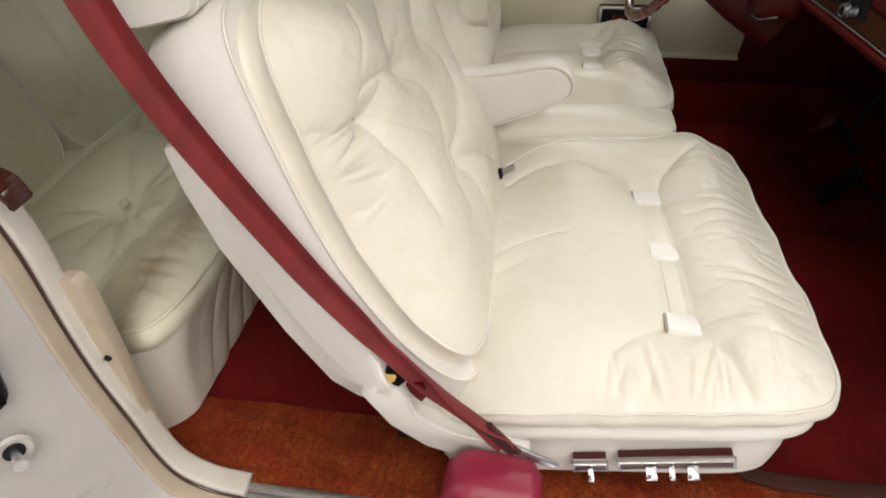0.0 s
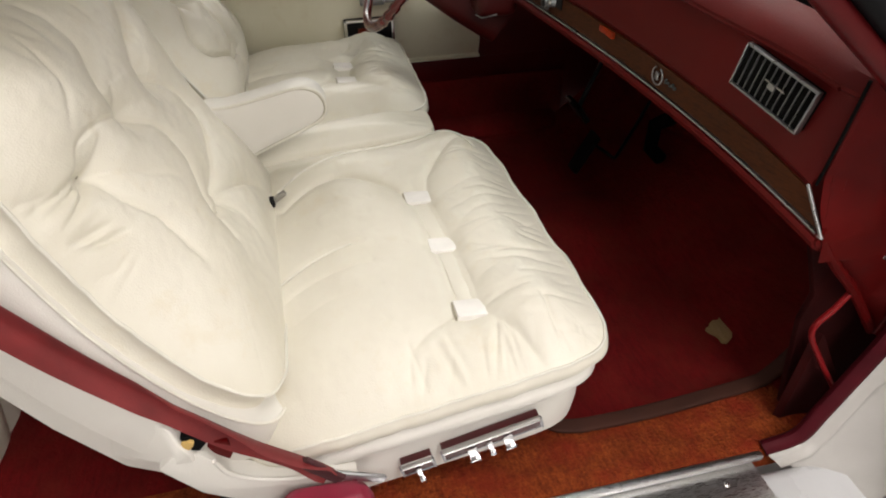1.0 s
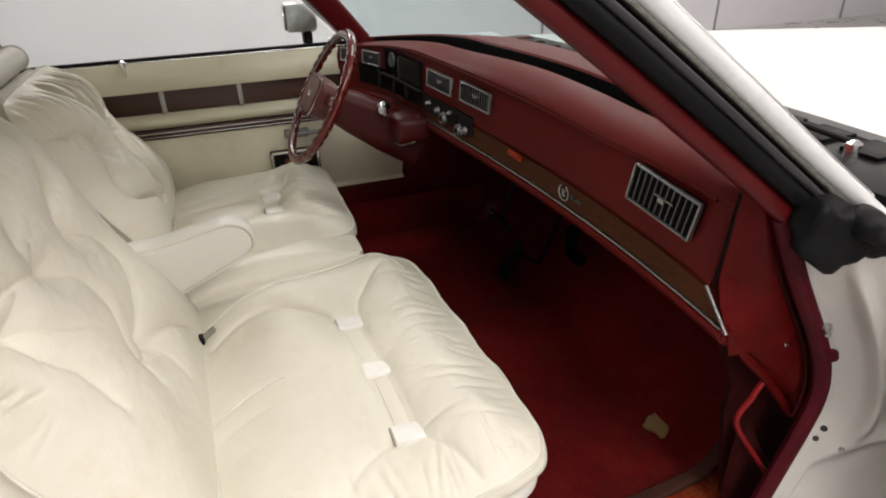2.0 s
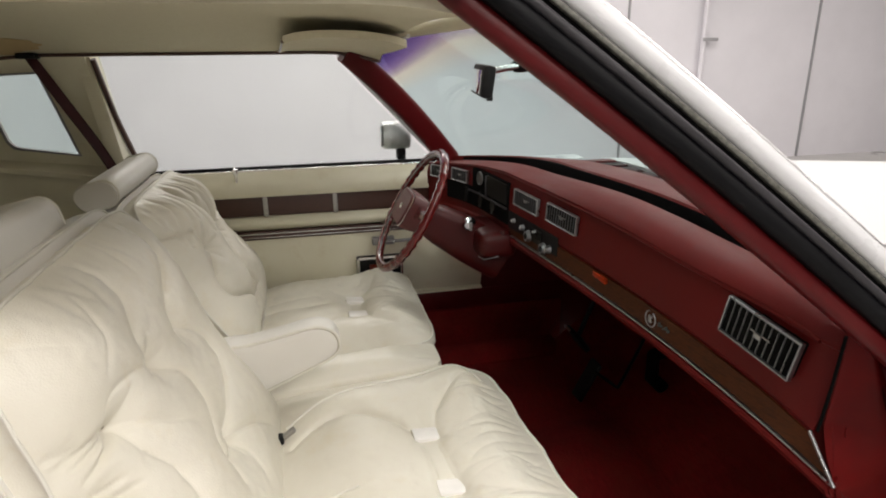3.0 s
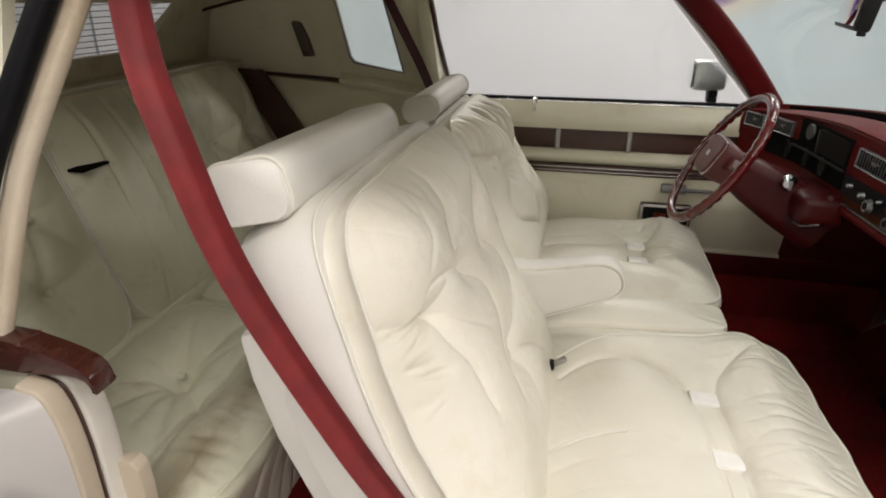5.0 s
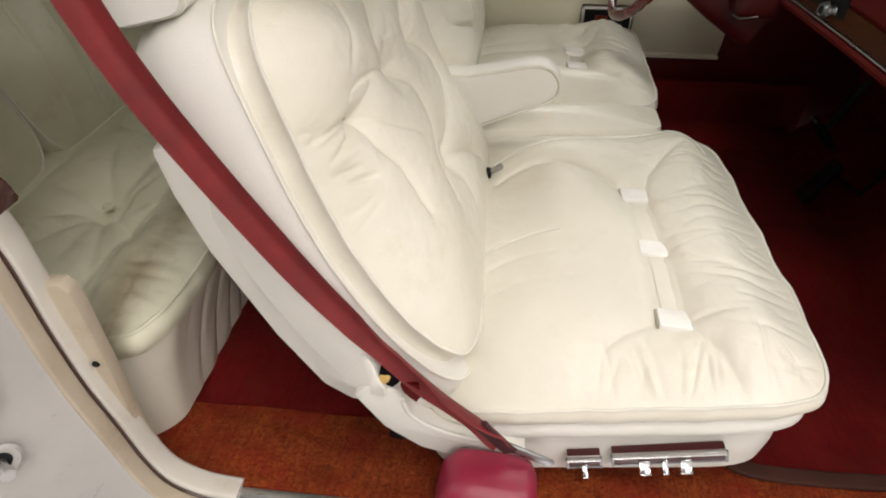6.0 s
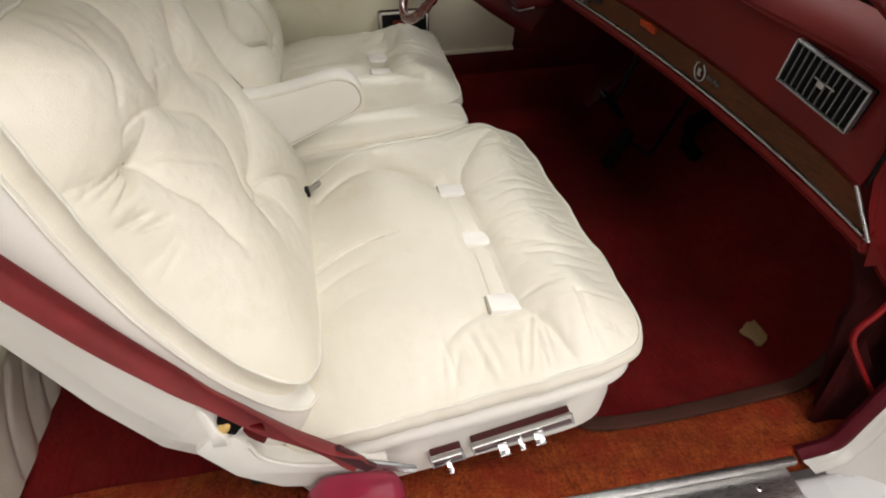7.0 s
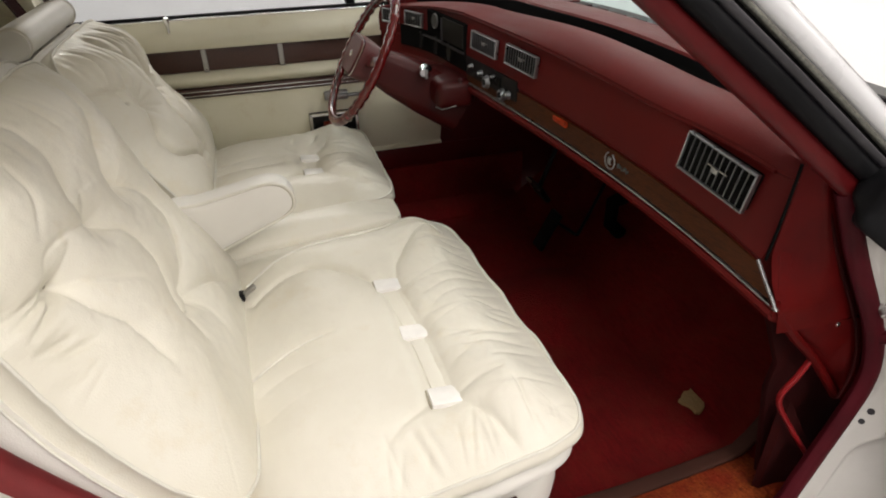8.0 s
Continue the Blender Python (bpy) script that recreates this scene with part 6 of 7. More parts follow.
            cr.append((a, b, a + 0.05 * math.cos(radians(d_)), b + 0.05 * math.sin(radians(d_)), 0.0040, 0.0050))
    cr += edge_gathers(ha, hb, "a+" if far else "a-", 12, seed, 0.08, 0.005, 0.006, (-0.15, 0.45))
    cr += edge_gathers(ha, hb, "b+", 18 if far else 12, seed + 3, 0.20 if far else 0.10, 0.012 if far else 0.004, 0.009)
    back = pillow("backrest", ha, hb, place_at(0.0), CREAM, seat, 0.096, 3.6, 8.0, 0.040, -0.010, dims, [(*q_[:-2], q_[-2] * ((1.1 if q_[-1] < 0 else 2.4) if far else 1.05), q_[-1] * (1.2 if q_[-1] < 0 else 1.0)) for q_ in cr], 0.0026, seed, 210 if far else 240, 220 if far else 250, "buttoned cream leather backrest pillow", 0.0028)
    cb_ = np.array([v.co for v in back.data.vertices])
    for a, b in bl + ll:
        p = place_at(0.0)(a, b, 0.04)
        near_ = cb_[(np.abs(cb_[:, 1] - p.y) < 0.010) & (np.abs(cb_[:, 2] - p.z) < 0.012) & (cb_[:, 0] > p.x - 0.06)]
        p.x = float(np.min(near_[:, 0])) + 0.001
        lathe("button", frame_axes(p, (1, 0, 0.35), (0, 1, 0)), [(0.0, 0.003), (0.004, 0.0025), (0.006, 0.0005), (0.006, -0.006)], SEAMSHADE, back, "sunk leather button", 12)
    pillow("bolster", ha * 1.024, hb * (1.035 if far else 1.06), place_at(-0.038), VINYL, seat, 0.010, 3.0, 9.0, 0.128, 0.012, (), (), 0.0006, seed, 60, 60, "smooth white vinyl side bolster", 0.0026)
    prism("back_shell", shell, "y", shell_y[0], shell_y[1], VINYL, seat, "white moulded seat back shell", 0.012)


def headrest(seat, cx, cz, y0, y1, tilt, w=0.115, h=0.086, drop=0.0):
    n = 16
    sg = 1 if y1 > y0 else -1
    ys = [y0, y0 + sg * 0.009] + [mixv(y0, y1, i / n) for i in range(2, n - 1)] + [y1 - sg * 0.009, y1]
    path = [(cx, y, cz - drop * i / n) for i, y in enumerate(ys)]
    sc = [0.95, 1.0] + [1.0 + 0.02 * math.sin(math.pi * i / n) for i in range(2, n - 1)] + [1.0, 0.95]
    prof = tilt_profile(w, h, 0.030, tilt, 5)
    hr = sweep("headrest", path, prof, VINYL, seat, "padded white vinyl headrest bar", (0, 0, 1), False, sc, 60)
    for y, k in ((ys[1], 0.985), (ys[-2], 0.985)):
        tube("piping", [(cx + u * k, y, cz - drop * (y - y0) / (y1 - y0) + v * k) for u, v in prof], 0.0036, PIPE, hr, "", 6, (0, 1, 0.01), True)
    for y in (mixv(y0, y1, 0.3), mixv(y0, y1, 0.7)):
        tube("post", [(cx + 0.02, y, cz - 0.02), (cx + 0.03, y, cz - 0.09)], 0.006, CHROME, hr, "chrome headrest post")
    return hr


seat = thing("front_seat", (0.45, -0.38, FLOOR), "cream leather front passenger seat, reclined, with buttoned cushions", "car seat", "front seats")
# folds of the passenger cushion in plan: places, depth, width and depth of the sharp line
PASS_FOLDS = [
    ([(0.531, -0.262), (0.492, -0.215), (0.435, -0.172), (0.386, -0.155), (0.331, -0.174), (0.272, -0.222)], 0.011, 0.022, 0.0050),
    ([(0.578, -0.258), (0.594, -0.202), (0.634, -0.148), (0.682, -0.102), (0.715, -0.085)], 0.015, 0.026, 0.0030),
    ([(0.255, -0.425), (0.310, -0.400), (0.364, -0.384), (0.424, -0.382)], 0.005, 0.018, 0.0022),
    ([(0.262, -0.478), (0.320, -0.452), (0.432, -0.442)], 0.005, 0.016, 0.0008),
    ([(0.262, -0.540), (0.340, -0.510), (0.440, -0.505)], 0.003, 0.020, 0.0004),
    ([(0.592, -0.606), (0.622, -0.640), (0.642, -0.680), (0.660, -0.722)], 0.010, 0.018, 0.0030),
    ([(0.598, -0.596), (0.640, -0.588), (0.675, -0.590)], 0.006, 0.012, 0.0022),
    ([(0.548, -0.602), (0.500, -0.622), (0.465, -0.650)], 0.006, 0.020, 0.0012),
    ([(0.600, -0.622), (0.700, -0.660), (0.760, -0.690)], 0.004, 0.022, 0.0006),
    ([(0.598, -0.440), (0.660, -0.480), (0.740, -0.500)], 0.005, 0.024, 0.0006),
    ([(0.596, -0.405), (0.650, -0.365), (0.730, -0.355)], 0.006, 0.026, 0.0006),
    ([(0.585, -0.290), (0.640, -0.275), (0.730, -0.245)], 0.005, 0.024, 0.0004),
]
cushion_set(seat, -0.730, 0.014, 0.17, 0.782, (0.372, 0.484), (0.486, 0.534), ((0.576, -0.592), (0.571, -0.421), (0.555, -0.266)), 11, False, PASS_FOLDS,
                          [[(0.258, -0.165), (0.355, -0.096), (0.488, -0.062), (0.632, -0.046), (0.700, -0.072), (0.730, -0.142)], [(0.250, -0.432), (0.310, -0.406), (0.364, -0.390), (0.400, -0.387)]])
backrest_set(seat, [(0.262, 0.462), (0.125, 0.605), (0.028, 0.790), (-0.048, 0.990)], (-0.722, 0.015), (-0.640, 0.075), [(-0.538, 0.794), (-0.395, 0.802), (-0.245, 0.800)], [(-0.352, 0.608)], 21, False,
                          [(-0.182, 0.820), (-0.170, 0.745), (-0.142, 0.647), (-0.070, 0.480), (-0.005, 0.365), (0.045, 0.325), (0.105, 0.335), (0.090, 0.385), (0.03, 0.48), (-0.045, 0.64), (-0.085, 0.75), (-0.125, 0.835)], (-0.682, -0.06))
headrest(seat, -0.176, 1.009, -0.622, -0.080, 13, 0.124, 0.090, 0.020)
prism("side_shield", [(0.071, 0.434), (0.095, 0.456), (0.122, 0.459), (0.136, 0.454), (0.15, 0.431), (0.163, 0.393), (0.197, 0.366), (0.248, 0.348), (0.313, 0.341), (0.352, 0.326), (0.345, 0.304), (0.316, 0.292), (0.239, 0.29), (0.176, 0.309), (0.116, 0.358)], "y", -0.752, -0.715, VINYL, seat, "white moulded side shield", 0.008)
box("seat_rail", (0.10, 0.66), (-0.66, -0.62), (0.185, 0.25), BLACK, seat, "black seat rail", 0.006)
box("seat_rail", (0.10, 0.66), (-0.14, -0.10), (0.185, 0.25), BLACK, seat, "", 0.006)
prism("hinge_gap", [(0.117, 0.494), (0.127, 0.495), (0.142, 0.487), (0.148, 0.474), (0.136, 0.460), (0.126, 0.464), (0.120, 0.478)], "y", -0.7495, -0.735, SLOTBLACK, seat, "dark gap at the seat hinge", 0.001)
FLAP = [(0.022, -0.686, 0.525), (0.048, -0.7, 0.504), (0.084, -0.725, 0.507), (0.104, -0.742, 0.501), (0.114, -0.756, 0.486), (0.127, -0.758, 0.464), (0.127, -0.758, 0.447), (0.103, -0.753, 0.442), (0.07, -0.737, 0.43), (0.032, -0.712, 0.409), (-0.013, -0.686, 0.408)]
fl_, fc_ = len(FLAP), Vector([sum(p[k] for p in FLAP) / len(FLAP) for k in range(3)])
fv_ = [p for d_, k_ in ((0.030, 1.0), (0.006, 1.0), (0.0015, 0.985), (0.0, 0.94)) for p in [Vector((fc_.x + (q[0] - fc_.x) * k_, q[1] + d_, fc_.z + (q[2] - fc_.z) * k_)) for q in FLAP]]
put("shell_end", fv_, [tuple(range(fl_)), tuple(range(3 * fl_, 4 * fl_))] + [(r_ * fl_ + i, r_ * fl_ + (i + 1) % fl_, (r_ + 1) * fl_ + (i + 1) % fl_, (r_ + 1) * fl_ + i) for r_ in range(3) for i in range(fl_)], VINYL, seat, "pointed lower end of the back shell", 50)
lump("torn_foam", (0.125, -0.7500, 0.480), (0.008, 0.004, 0.011), 0.5, 8, FOAM, seat, "torn yellow foam at the hinge")
prism("torn_cloth", [(0.148, 0.468), (0.160, 0.477), (0.177, 0.472), (0.182, 0.448), (0.172, 0.430), (0.162, 0.440), (0.153, 0.452)], "y", -0.7512, -0.744, KICKRED, seat, "scrap of red cloth at the hinge", 0.0015)
sweep("shield_lip", smooth_path([(0.150, -0.751, 0.432), (0.163, -0.751, 0.396), (0.197, -0.751, 0.368), (0.248, -0.751, 0.350), (0.313, -0.750, 0.342), (0.350, -0.746, 0.322)], 5), ring(0.0040, 8), VINYL, seat, "raised lip of the side shield", (0, 1, 0))
prism("boxing_end", [(0.150, 0.400), (0.175, 0.408), (0.27, 0.345), (0.27, 0.290), (0.19, 0.318)], "y", -0.712, -0.55, VINYL, seat, "white vinyl flap at the cushion's rear corner", 0.008)


def switch_plate(x0, x1, z0, z1, levers, label):
    m = frame_axes(((x0 + x1) / 2, -0.742, (z0 + z1) / 2), (0, -1, 0), (x1 - x0, 0, z1 - z0))
    L = math.hypot(x1 - x0, z1 - z0)
    ob = thing("seat_switch", m.translation, label, "seat switch", "seat switches")

    def slab(name, x, y, z, mat, lab="", bev=0.002):
        o = box(name, x, y, z, mat, None, lab, bev)
        o.data.transform(m)
        o.parent, o.location = ob, -ob.location
    slab("plate", (-L / 2, L / 2), (-0.010, 0.012), (-0.02, 0.002), SWITCHRED, "dark red switch face")
    slab("trim", (-L / 2, L / 2), (0.009, 0.015), (-0.004, 0.006), CHROME, "chrome upper trim")
    slab("trim", (-L / 2, L / 2), (-0.0115, -0.0095), (-0.004, 0.003), BEZEL, "chrome lower trim")
    slab("trim", (-L / 2 - 0.003, -L / 2 + 0.002), (-0.013, 0.013), (-0.004, 0.004), BEZEL)
    slab("trim", (L / 2 - 0.002, L / 2 + 0.003), (-0.013, 0.013), (-0.004, 0.004), BEZEL)
    for k in levers:
        wide_ = 0.0045 if k in levers[1:2] or len(levers) == 1 else 0.0085
        slab("lever", (k - wide_, k + wide_), (-0.027, 0.004), (0.002, 0.009), CHROME, "chrome lever", 0.002)
        slab("lever_tip", (k - wide_ * 1.1, k + wide_ * 1.1), (-0.029, -0.023), (0.006, 0.013), CHROME, "", 0.002)
    return ob


switch_plate(0.425, 0.478, 0.291, 0.303, (0.0,), "chrome and red seat switch with one lever")
switch_plate(0.496, 0.666, 0.311, 0.354, (-0.038, -0.006, 0.026), "chrome and red power seat switch with three levers")

driver = thing("front_seat", (0.35, 0.38, FLOOR), "cream leather driver's seat beside the far door", "car seat", "front seats")
cushion_set(driver, 0.135, 0.712, 0.12, 0.668, (0.500, 0.540), (0.505, 0.535), ((0.466, 0.318), (0.466, 0.43)), 41, True)
pillow("centre_cushion", 0.066, 0.262, lambda a, b, c: Vector((0.388 + b, 0.068 + a, mixv(0.505, 0.538, (b + 0.26) / 0.52) + c)), CREAM, driver, 0.030, 2.4, 7.0, 0.16, 0.008, (), edge_gathers(0.066, 0.262, "b+", 6, 15, 0.07, 0.005, 0.006), 0.0015, 47, 30, 90, "plain leather centre cushion")
backrest_set(driver, [(0.190, 0.545), (0.090, 0.680), (0.005, 0.840), (-0.055, 0.965)], (0.110, 0.715), (0.125, 0.66), [(0.558, 0.786), (0.415, 0.794), (0.265, 0.792)], [(0.372, 0.600)], 51, True,
             [(-0.15, 0.90), (-0.14, 0.75), (-0.09, 0.55), (-0.02, 0.40), (0.06, 0.36), (0.09, 0.42), (0.02, 0.60), (-0.04, 0.75), (-0.09, 0.90)], (0.09, 0.69))
headrest(driver, -0.128, 0.985, 0.16, 0.60, 14, 0.095, 0.062)
box("seat_rail", (0.10, 0.60), (0.14, 0.18), (0.185, 0.38), BLACK, driver, "black seat rail", 0.006)
box("seat_rail", (0.10, 0.60), (0.62, 0.66), (0.185, 0.38), BLACK, driver, "", 0.006)

# folded down centre armrest
arm = thing("centre_armrest", (0.20, -0.02, 0.56), "white vinyl centre armrest folded down between the seats", "armrest")
ARM_SIDE = [(0.120, 0.560), (0.180, 0.556), (0.245, 0.581), (0.330, 0.617), (0.372, 0.636), (0.391, 0.656), (0.391, 0.684), (0.372, 0.708), (0.335, 0.716), (0.270, 0.703), (0.190, 0.688), (0.120, 0.676)]
arm_out = [(q.x, q.y) for q in smooth_path([(*p, 0.0) for p in ARM_SIDE + ARM_SIDE[:1]], 4)][:-1]
ac_ = (sum(p[0] for p in arm_out) / len(arm_out), sum(p[1] for p in arm_out) / len(arm_out))
av = []
# the near face is a flat padded panel, the top rolls away to the far side
ARM_ROWS = ((-0.0870, 0.60, 0.0), (-0.0880, 0.86, 0.0), (-0.0850, 0.965, 0.0), (-0.0790, 1.0, 0.0), (-0.040, 1.01, 0.0), (-0.015, 0.995, 0.005), (0.008, 0.94, 0.012), (0.020, 0.84, 0.020), (0.026, 0.66, 0.028))
for yy, kk, dz_ in ARM_ROWS:
    av += [(ac_[0] + (u - ac_[0]) * kk, yy, ac_[1] + (v - ac_[1]) * kk - dz_) for u, v in arm_out]
na_, nr_ = len(arm_out), len(ARM_ROWS)
pad_ = put("pad", av, [tuple(range(na_)), tuple(range((nr_ - 1) * na_, nr_ * na_))] + [(r_ * na_ + i, r_ * na_ + (i + 1) % na_, (r_ + 1) * na_ + (i + 1) % na_, (r_ + 1) * na_ + i) for r_ in range(nr_ - 1) for i in range(na_)], VINYL, arm, "", 60)
tube("piping", [(ac_[0] + (u - ac_[0]) * 0.985, -0.0845, ac_[1] + (v - ac_[1]) * 0.985) for u, v in arm_out], 0.0036, PIPE, pad_, "", 7, (0, 1, 0.01), True)
tube("seam", [(ac_[0] + (u - ac_[0]) * 0.955, -0.0855, ac_[1] + (v - ac_[1]) * 0.940) for u, v in arm_out], 0.0014, SEAMSHADE, pad_, "stitched seam inside the piping", 6, (0, 1, 0.01), True)

buckle = thing("belt_buckle", (0.262, -0.19, 0.50), "dull grey belt buckle tucked into the seat gap", "buckle")
box("tongue", (0.250, 0.284), (-0.200, -0.186), (0.520, 0.530), DULL, buckle, "dull steel tongue", 0.003, Matrix.Rotation(radians(-35), 4, "Y"))
box("stalk", (0.215, 0.258), (-0.204, -0.182), (0.505, 0.524), BLACK, buckle, "dark stalk", 0.005)

# ---- rear seat ----
bench = thing("rear_bench", (-0.5, 0, FLOOR), "cream leather rear bench seat with buttoned cushions, dirty and creased", "bench seat")
for sy, sd in ((-1, 61), (1, 71)):
    def rplace(a, b, c, sy=sy):
        x = -0.515 + b
        front = max(0.0, (b / 0.262))
        return Vector((x, sy * 0.372 + a, 0.462 + 0.045 * front + c))
    fold = [(-0.34, 0.085, 0.34, 0.085, 0.036, -0.050), (-0.30, 0.105, 0.30, 0.115, 0.012, -0.012)] + [(0.0, -0.02, r_ * math.cos(radians(k)), 0.8 * r_ * math.sin(radians(k)) - 0.02, d_, -w_) for k, r_, d_, w_ in ((12, 0.27, 0.020, 0.018), (40, 0.16, 0.012, 0.012), (83, 0.13, 0.016, 0.016), (128, 0.22, 0.018, 0.014), (152, 0.26, 0.022, 0.020), (171, 0.18, 0.010, 0.010), (204, 0.25, 0.020, 0.016), (238, 0.15, 0.012, 0.012), (287, 0.20, 0.018, 0.018), (331, 0.24, 0.014, 0.014))]
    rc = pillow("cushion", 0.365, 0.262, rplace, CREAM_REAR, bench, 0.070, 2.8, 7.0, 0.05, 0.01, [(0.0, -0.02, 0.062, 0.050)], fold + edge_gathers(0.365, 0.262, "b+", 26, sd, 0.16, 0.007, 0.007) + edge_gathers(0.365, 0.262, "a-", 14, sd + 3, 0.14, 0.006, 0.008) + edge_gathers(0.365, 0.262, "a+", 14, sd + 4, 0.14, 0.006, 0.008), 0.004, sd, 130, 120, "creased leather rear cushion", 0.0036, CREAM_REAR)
    lathe("button", Matrix.Translation(rplace(0.0, -0.02, 0.026)), [(0.012, 0.0), (0.010, 0.006), (0.0, 0.008)], CREAM_REAR, rc, "sunk leather button", 12)
    def valance(u, v, sy=sy):
        # plain and rounded back at the outer end, pleated further in
        w = u if sy < 0 else 1 - u
        pleat = min(1.0, max(0.0, (w - 0.16) / 0.12))
        turn = 0.085 * max(0.0, 1 - w / 0.13) ** 2
        wave = 0.024 * abs(math.sin(40 * w + 2.5 * v + 1.3 * math.sin(9 * w))) ** 0.6 + 0.004 * math.sin(61 * w + 9 * v)
        return (-0.258 - 0.055 * v - 0.014 * math.sin(math.pi * v) - turn + pleat * wave * (0.10 + v) * (1.10 - v), sy * 0.372 - 0.365 + 0.73 * u, 0.462 - 0.268 * v)
    sheet("valance", valance, 220, 26, CREAM, bench, "gathered leather front valance", (-0.03, 0, 0))
    prism("end_flap", [(-0.36, 0.46), (-0.40, 0.20), (-0.70, 0.20), (-0.70, 0.45)], "y", sy * 0.715 - 0.006, sy * 0.715 + 0.006, CREAM_REAR, bench, "leather end flap", 0.004)
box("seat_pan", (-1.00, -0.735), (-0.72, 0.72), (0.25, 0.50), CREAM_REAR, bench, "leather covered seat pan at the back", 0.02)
for yc, hw, tuft, sd in ((-0.47, 0.255, True, 81), (0.0, 0.205, False, 85), (0.47, 0.255, True, 91)):
    def bplace(a, b, c, yc=yc):
        t = (b / 0.30 + 1) / 2
        return Vector((-0.745 - 0.20 * t + c * 0.93, yc + a, 0.485 + 0.55 * t + c * 0.34))
    if tuft:
        dm_ = [(-0.11, 0.06, 0.042, 0.035), (0.11, 0.06, 0.042, 0.035), (-0.05, -0.10, 0.036, 0.035), (0.07, -0.10, 0.036, 0.035)]
        cr_ = []
        for da, db, _, _ in dm_:
            cr_ += [(da, db, da + 0.12 * math.cos(radians(k)), db + 0.13 * math.sin(radians(k)), 0.011, -0.014) for k in range(10, 370, 60)]
        cr_ += edge_gathers(hw, 0.30, "b+", 12, sd, 0.1, 0.006, 0.009)
    else:
        dm_, cr_ = [], [(k, -0.28, k, 0.28, 0.012, 0.008) for k in (-0.10, 0.0, 0.10)]
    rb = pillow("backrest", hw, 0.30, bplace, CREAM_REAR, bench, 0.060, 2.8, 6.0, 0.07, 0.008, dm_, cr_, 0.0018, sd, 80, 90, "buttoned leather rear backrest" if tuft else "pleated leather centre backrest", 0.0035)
    for da, db, _, _ in dm_:
        lathe("button", frame_axes(bplace(da, db, 0.024), (0.93, 0, 0.34), (0, 1, 0)), [(0.011, 0.0), (0.009, 0.006), (0.0, 0.008)], CREAM_REAR, rb, "sunk leather button", 12)

# black bar stands in for the shadowed slot in the centre backrest
box("armrest_gap_shade", (-0.870, -0.828), (-0.200, -0.110), (0.876, 0.884), SLOTBLACK, bench, "black bar for the shade above the folded rear armrest", 0.004)

# near side quarter lining behind the door opening
nq = thing("wall_quarter_near", (-0.6, -0.76, 0.5), "cream quarter lining behind the passenger door", "trim panel", kind="structure")
sheet("lining", lambda u, v: (-1.02 + 0.60 * u, -0.765 - 0.02 * math.sin(math.pi * v), 0.20 + 0.64 * v), 14, 14, DOORCREAM, nq, "cream padded lining", (0, -0.03, 0))
NEAR_POST = smooth_path([(-0.413, -0.826, 0.87), (-0.398, -0.754, 1.049), (-0.362, -0.706, 1.17), (-0.306, -0.648, 1.32)], 6)
sweep("post_cover", NEAR_POST, rounded(0.024, 0.030, 0.009), TRIMTAN, nq, "cream covered post edge", (1, 0, 0))
sweep("post_seal", [q + Vector((-0.018, -0.030, 0.0)) for q in NEAR_POST], rounded(0.024, 0.028, 0.008), RUBBER, nq, "black seal outside the post", (1, 0, 0))
framed("upper_lining", lambda z: 0.02 - lean(z) - 0.05 * max(0.0, 0.93 - z) / 0.1, even([(-1.12, 1.33), (-0.46, 1.33), (-0.43, 0.86), (-1.12, 0.86)], 48), even([(-0.75, 1.243), (-0.60, 1.250), (-0.58, 1.000), (-0.73, 1.032)], 48), -0.02, DOORCREAM, nq, "cream upper lining round the near opera window")
sheet("outer_quarter", lambda u, v: (-1.6 + 1.18 * u, -1.02 + 0.08 * v ** 2, -0.05 + 1.0 * v), 10, 10, PAINT, car, "white outer quarter panel", (0, 0.02, 0))
sheet("upper_quarter", lambda u, v: (-1.5 + 0.74 * u, -0.93 + 0.23 * v, 0.88 + 0.49 * v), 10, 8, PAINT, car, "white upper quarter panel", (0, 0.02, 0))

# ---- belts ----
belt = thing("seat_belt", (0.35, -0.77, 0.28), "red webbing seat belt hanging from the roof to the sill", "seat belt", "seat belts")
BPTS = smooth_path([(-0.285, -0.640, 1.350), (-0.255, -0.675, 1.200), (-0.213, -0.700, 1.100), (-0.148, -0.708, 0.924), (-0.015, -0.712, 0.690), (0.072, -0.722, 0.579), (0.136, -0.737, 0.522), (0.204, -0.751, 0.46), (0.279, -0.766, 0.407), (0.312, -0.772, 0.377)], 9)


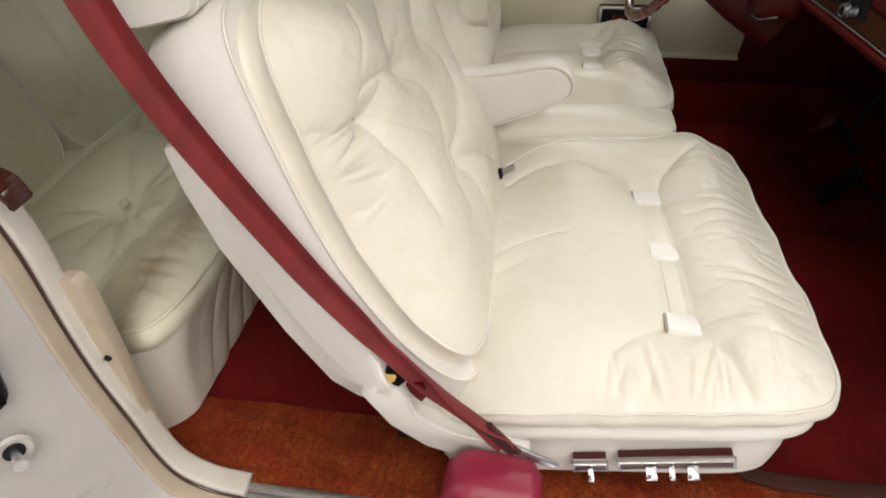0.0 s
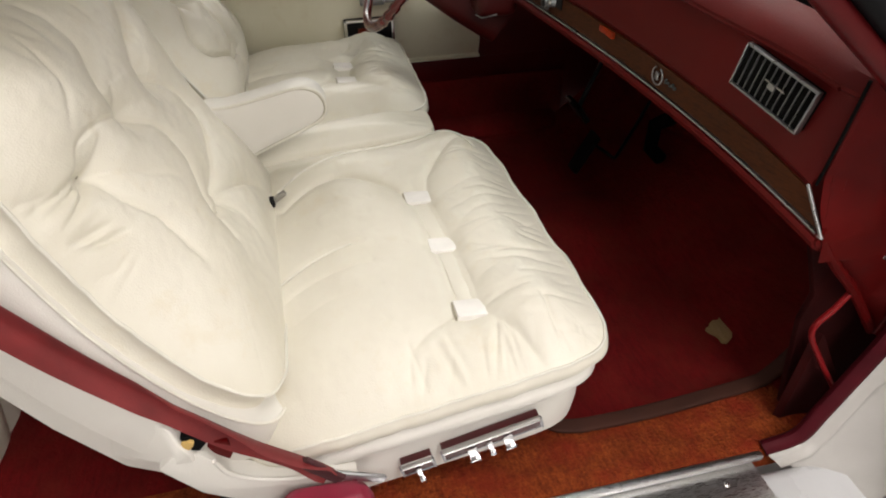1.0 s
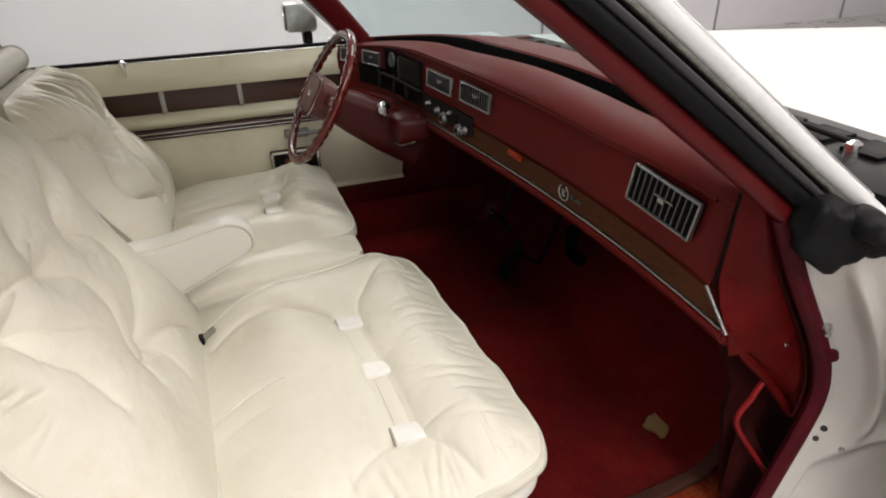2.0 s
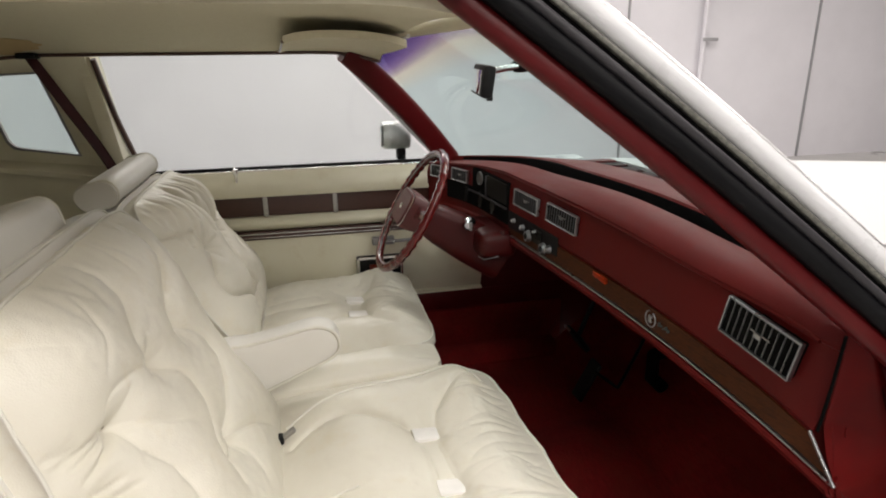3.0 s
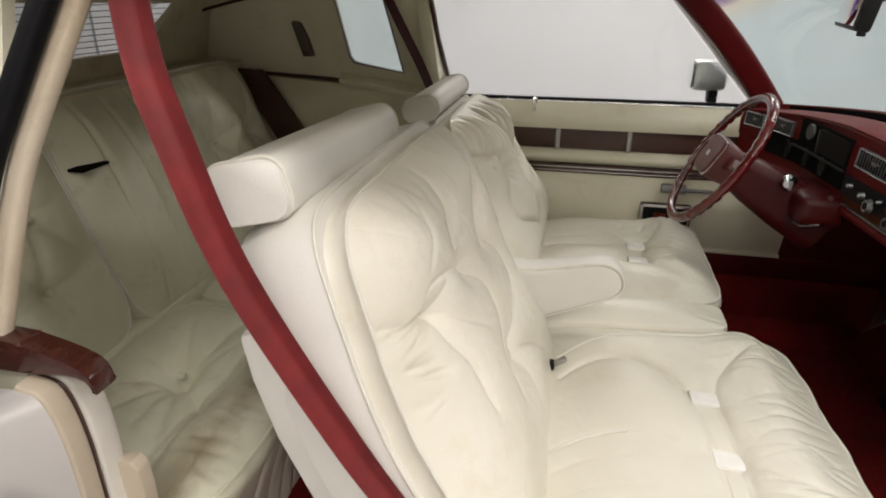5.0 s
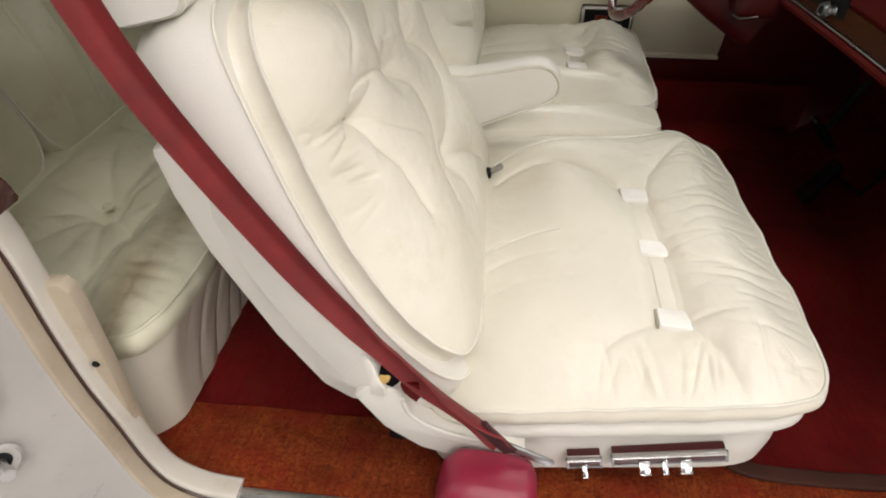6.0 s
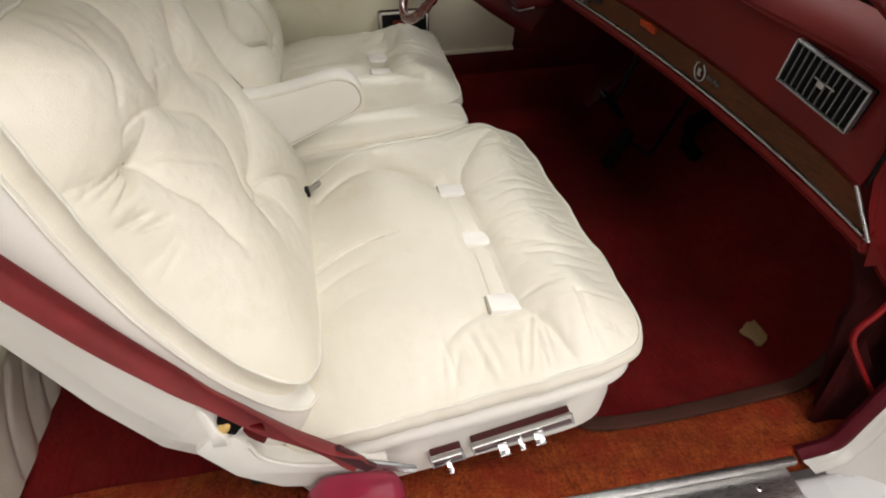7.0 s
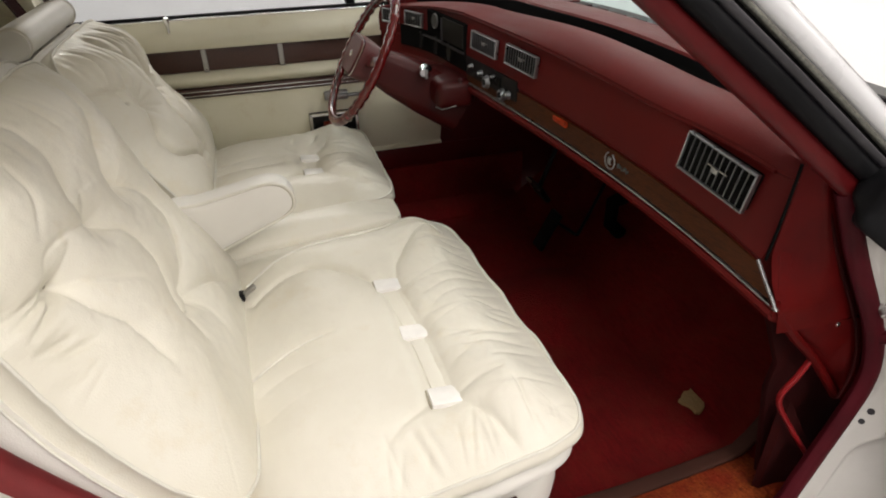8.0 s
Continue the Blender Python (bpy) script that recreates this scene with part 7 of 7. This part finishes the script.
def ribbon(name, pts, width, mat, parent, label, ups, curl=0.0, thick=0.0022):
    verts, faces = [], []
    n = len(pts)
    nw = 8
    for i, p in enumerate(pts):
        t = (pts[min(i + 1, n - 1)] - pts[max(i - 1, 0)]).normalized()
        nn = Vector(ups(i / (n - 1))).normalized()
        side = t.cross(nn).normalized()
        nn = side.cross(t).normalized()
        f_ = i / (n - 1)
        wide = width * (1.0 - 0.24 * max(0.0, (f_ - 0.45) / 0.55) + 0.05 * math.sin(9 * f_))
        for s_ in (0, 1):
            for j in range(nw + 1):
                w = (j / nw - 0.5)
                bend = curl * (4 * w * w - 0.5) * wide * (1 + 1.6 * f_) + 0.0012 * math.sin(7 * math.pi * w) + curl * 1.6 * math.sqrt(w * w + 0.002) * wide
                verts.append(p + side * (w * wide) + nn * (bend + (thick if s_ else 0)))
    k = 2 * (nw + 1)
    for i in range(n - 1):
        for j in range(nw):
            a = i * k + j
            faces += [(a, a + 1, a + k + 1, a + k), (a + nw + 1, a + k + nw + 1, a + k + nw + 2, a + nw + 2)]
        for j in (0, nw):
            a = i * k + j
            faces.append((a, a + k, a + k + nw + 1, a + nw + 1))
    for i in (0, n - 1):
        for j in range(nw):
            a = i * k + j
            faces.append((a, a + 1, a + nw + 2, a + nw + 1))
    return put(name, verts, faces, mat, parent, label, 60)


ribbon("webbing", BPTS, 0.045, BELT, belt, "ribbed red webbing", lambda t: Vector((0.35, -1.0, 0.35)).lerp(Vector((0.70, -0.55, -0.75)), min(1.0, max(0.0, (t - 0.30) / 0.40))), 0.15)
sweep("anchor_plate", [(0.312, -0.776, 0.377), (0.353, -0.780, 0.362), (0.389, -0.782, 0.348), (0.393, -0.782, 0.346)], rounded(0.018, 0.007, 0.003), BEZEL, belt, "chrome anchor tongue", (0, 1, 0), False, [1.0, 1.0, 0.9, 0.5])
sweep("loop", [(0.272, -0.770, 0.419), (0.298, -0.775, 0.389), (0.324, -0.780, 0.367)], rounded(0.034, 0.008, 0.003), BELTDARK, belt, "stitched dark red loop", (0.3, 1, 0.3))
boot = thing("belt_boot", (0.29, -0.81, 0.19), "magenta red plastic belt retractor cover on the sill", "belt cover")
bo = []
for z_, sx_, sy_, ox, oy in ((0.185, 0.094, 0.062, 0.0, 0.0), (0.250, 0.090, 0.060, 0.0, 0.0), (0.312, 0.082, 0.055, 0.002, 0.002), (0.338, 0.070, 0.046, 0.006, 0.006), (0.346, 0.052, 0.034, 0.010, 0.010)):
    bo.append([Vector((0.292 + ox + u * 1.0, -0.812 + oy + v, z_ + 0.10 * u * (z_ > 0.25) * -0.6)) for u, v in rounded(sx_ * 1.9, sy_ * 1.8, 0.026, 5)])
nb_ = len(bo[0])
put("cover", [p for r_ in bo for p in r_], [tuple(range(nb_)), tuple(range(4 * nb_, 5 * nb_))] + [(a * nb_ + i, a * nb_ + (i + 1) % nb_, (a + 1) * nb_ + (i + 1) % nb_, (a + 1) * nb_ + i) for a in range(4) for i in range(nb_)], BOOT, boot, "", 50)

belt2 = thing("seat_belt", (-0.3, 0.64, 1.0), "dark wine red seat belt beside the far door post", "seat belt", "seat belts")
ribbon("webbing", smooth_path([(-0.372, 0.620, 1.294), (-0.305, 0.620, 1.165), (-0.222, 0.622, 1.000), (-0.15, 0.63, 0.80), (-0.10, 0.66, 0.50)], 8), 0.030, BELTDARK, belt2, "", lambda t: (0.9 - 0.9 * t, -0.6 - 0.4 * t, 0.35), 0.0)
box("anchor", (-0.400, -0.350), (0.600, 0.640), (1.288, 1.304), BLACK, belt2, "dark roof anchor", 0.004)
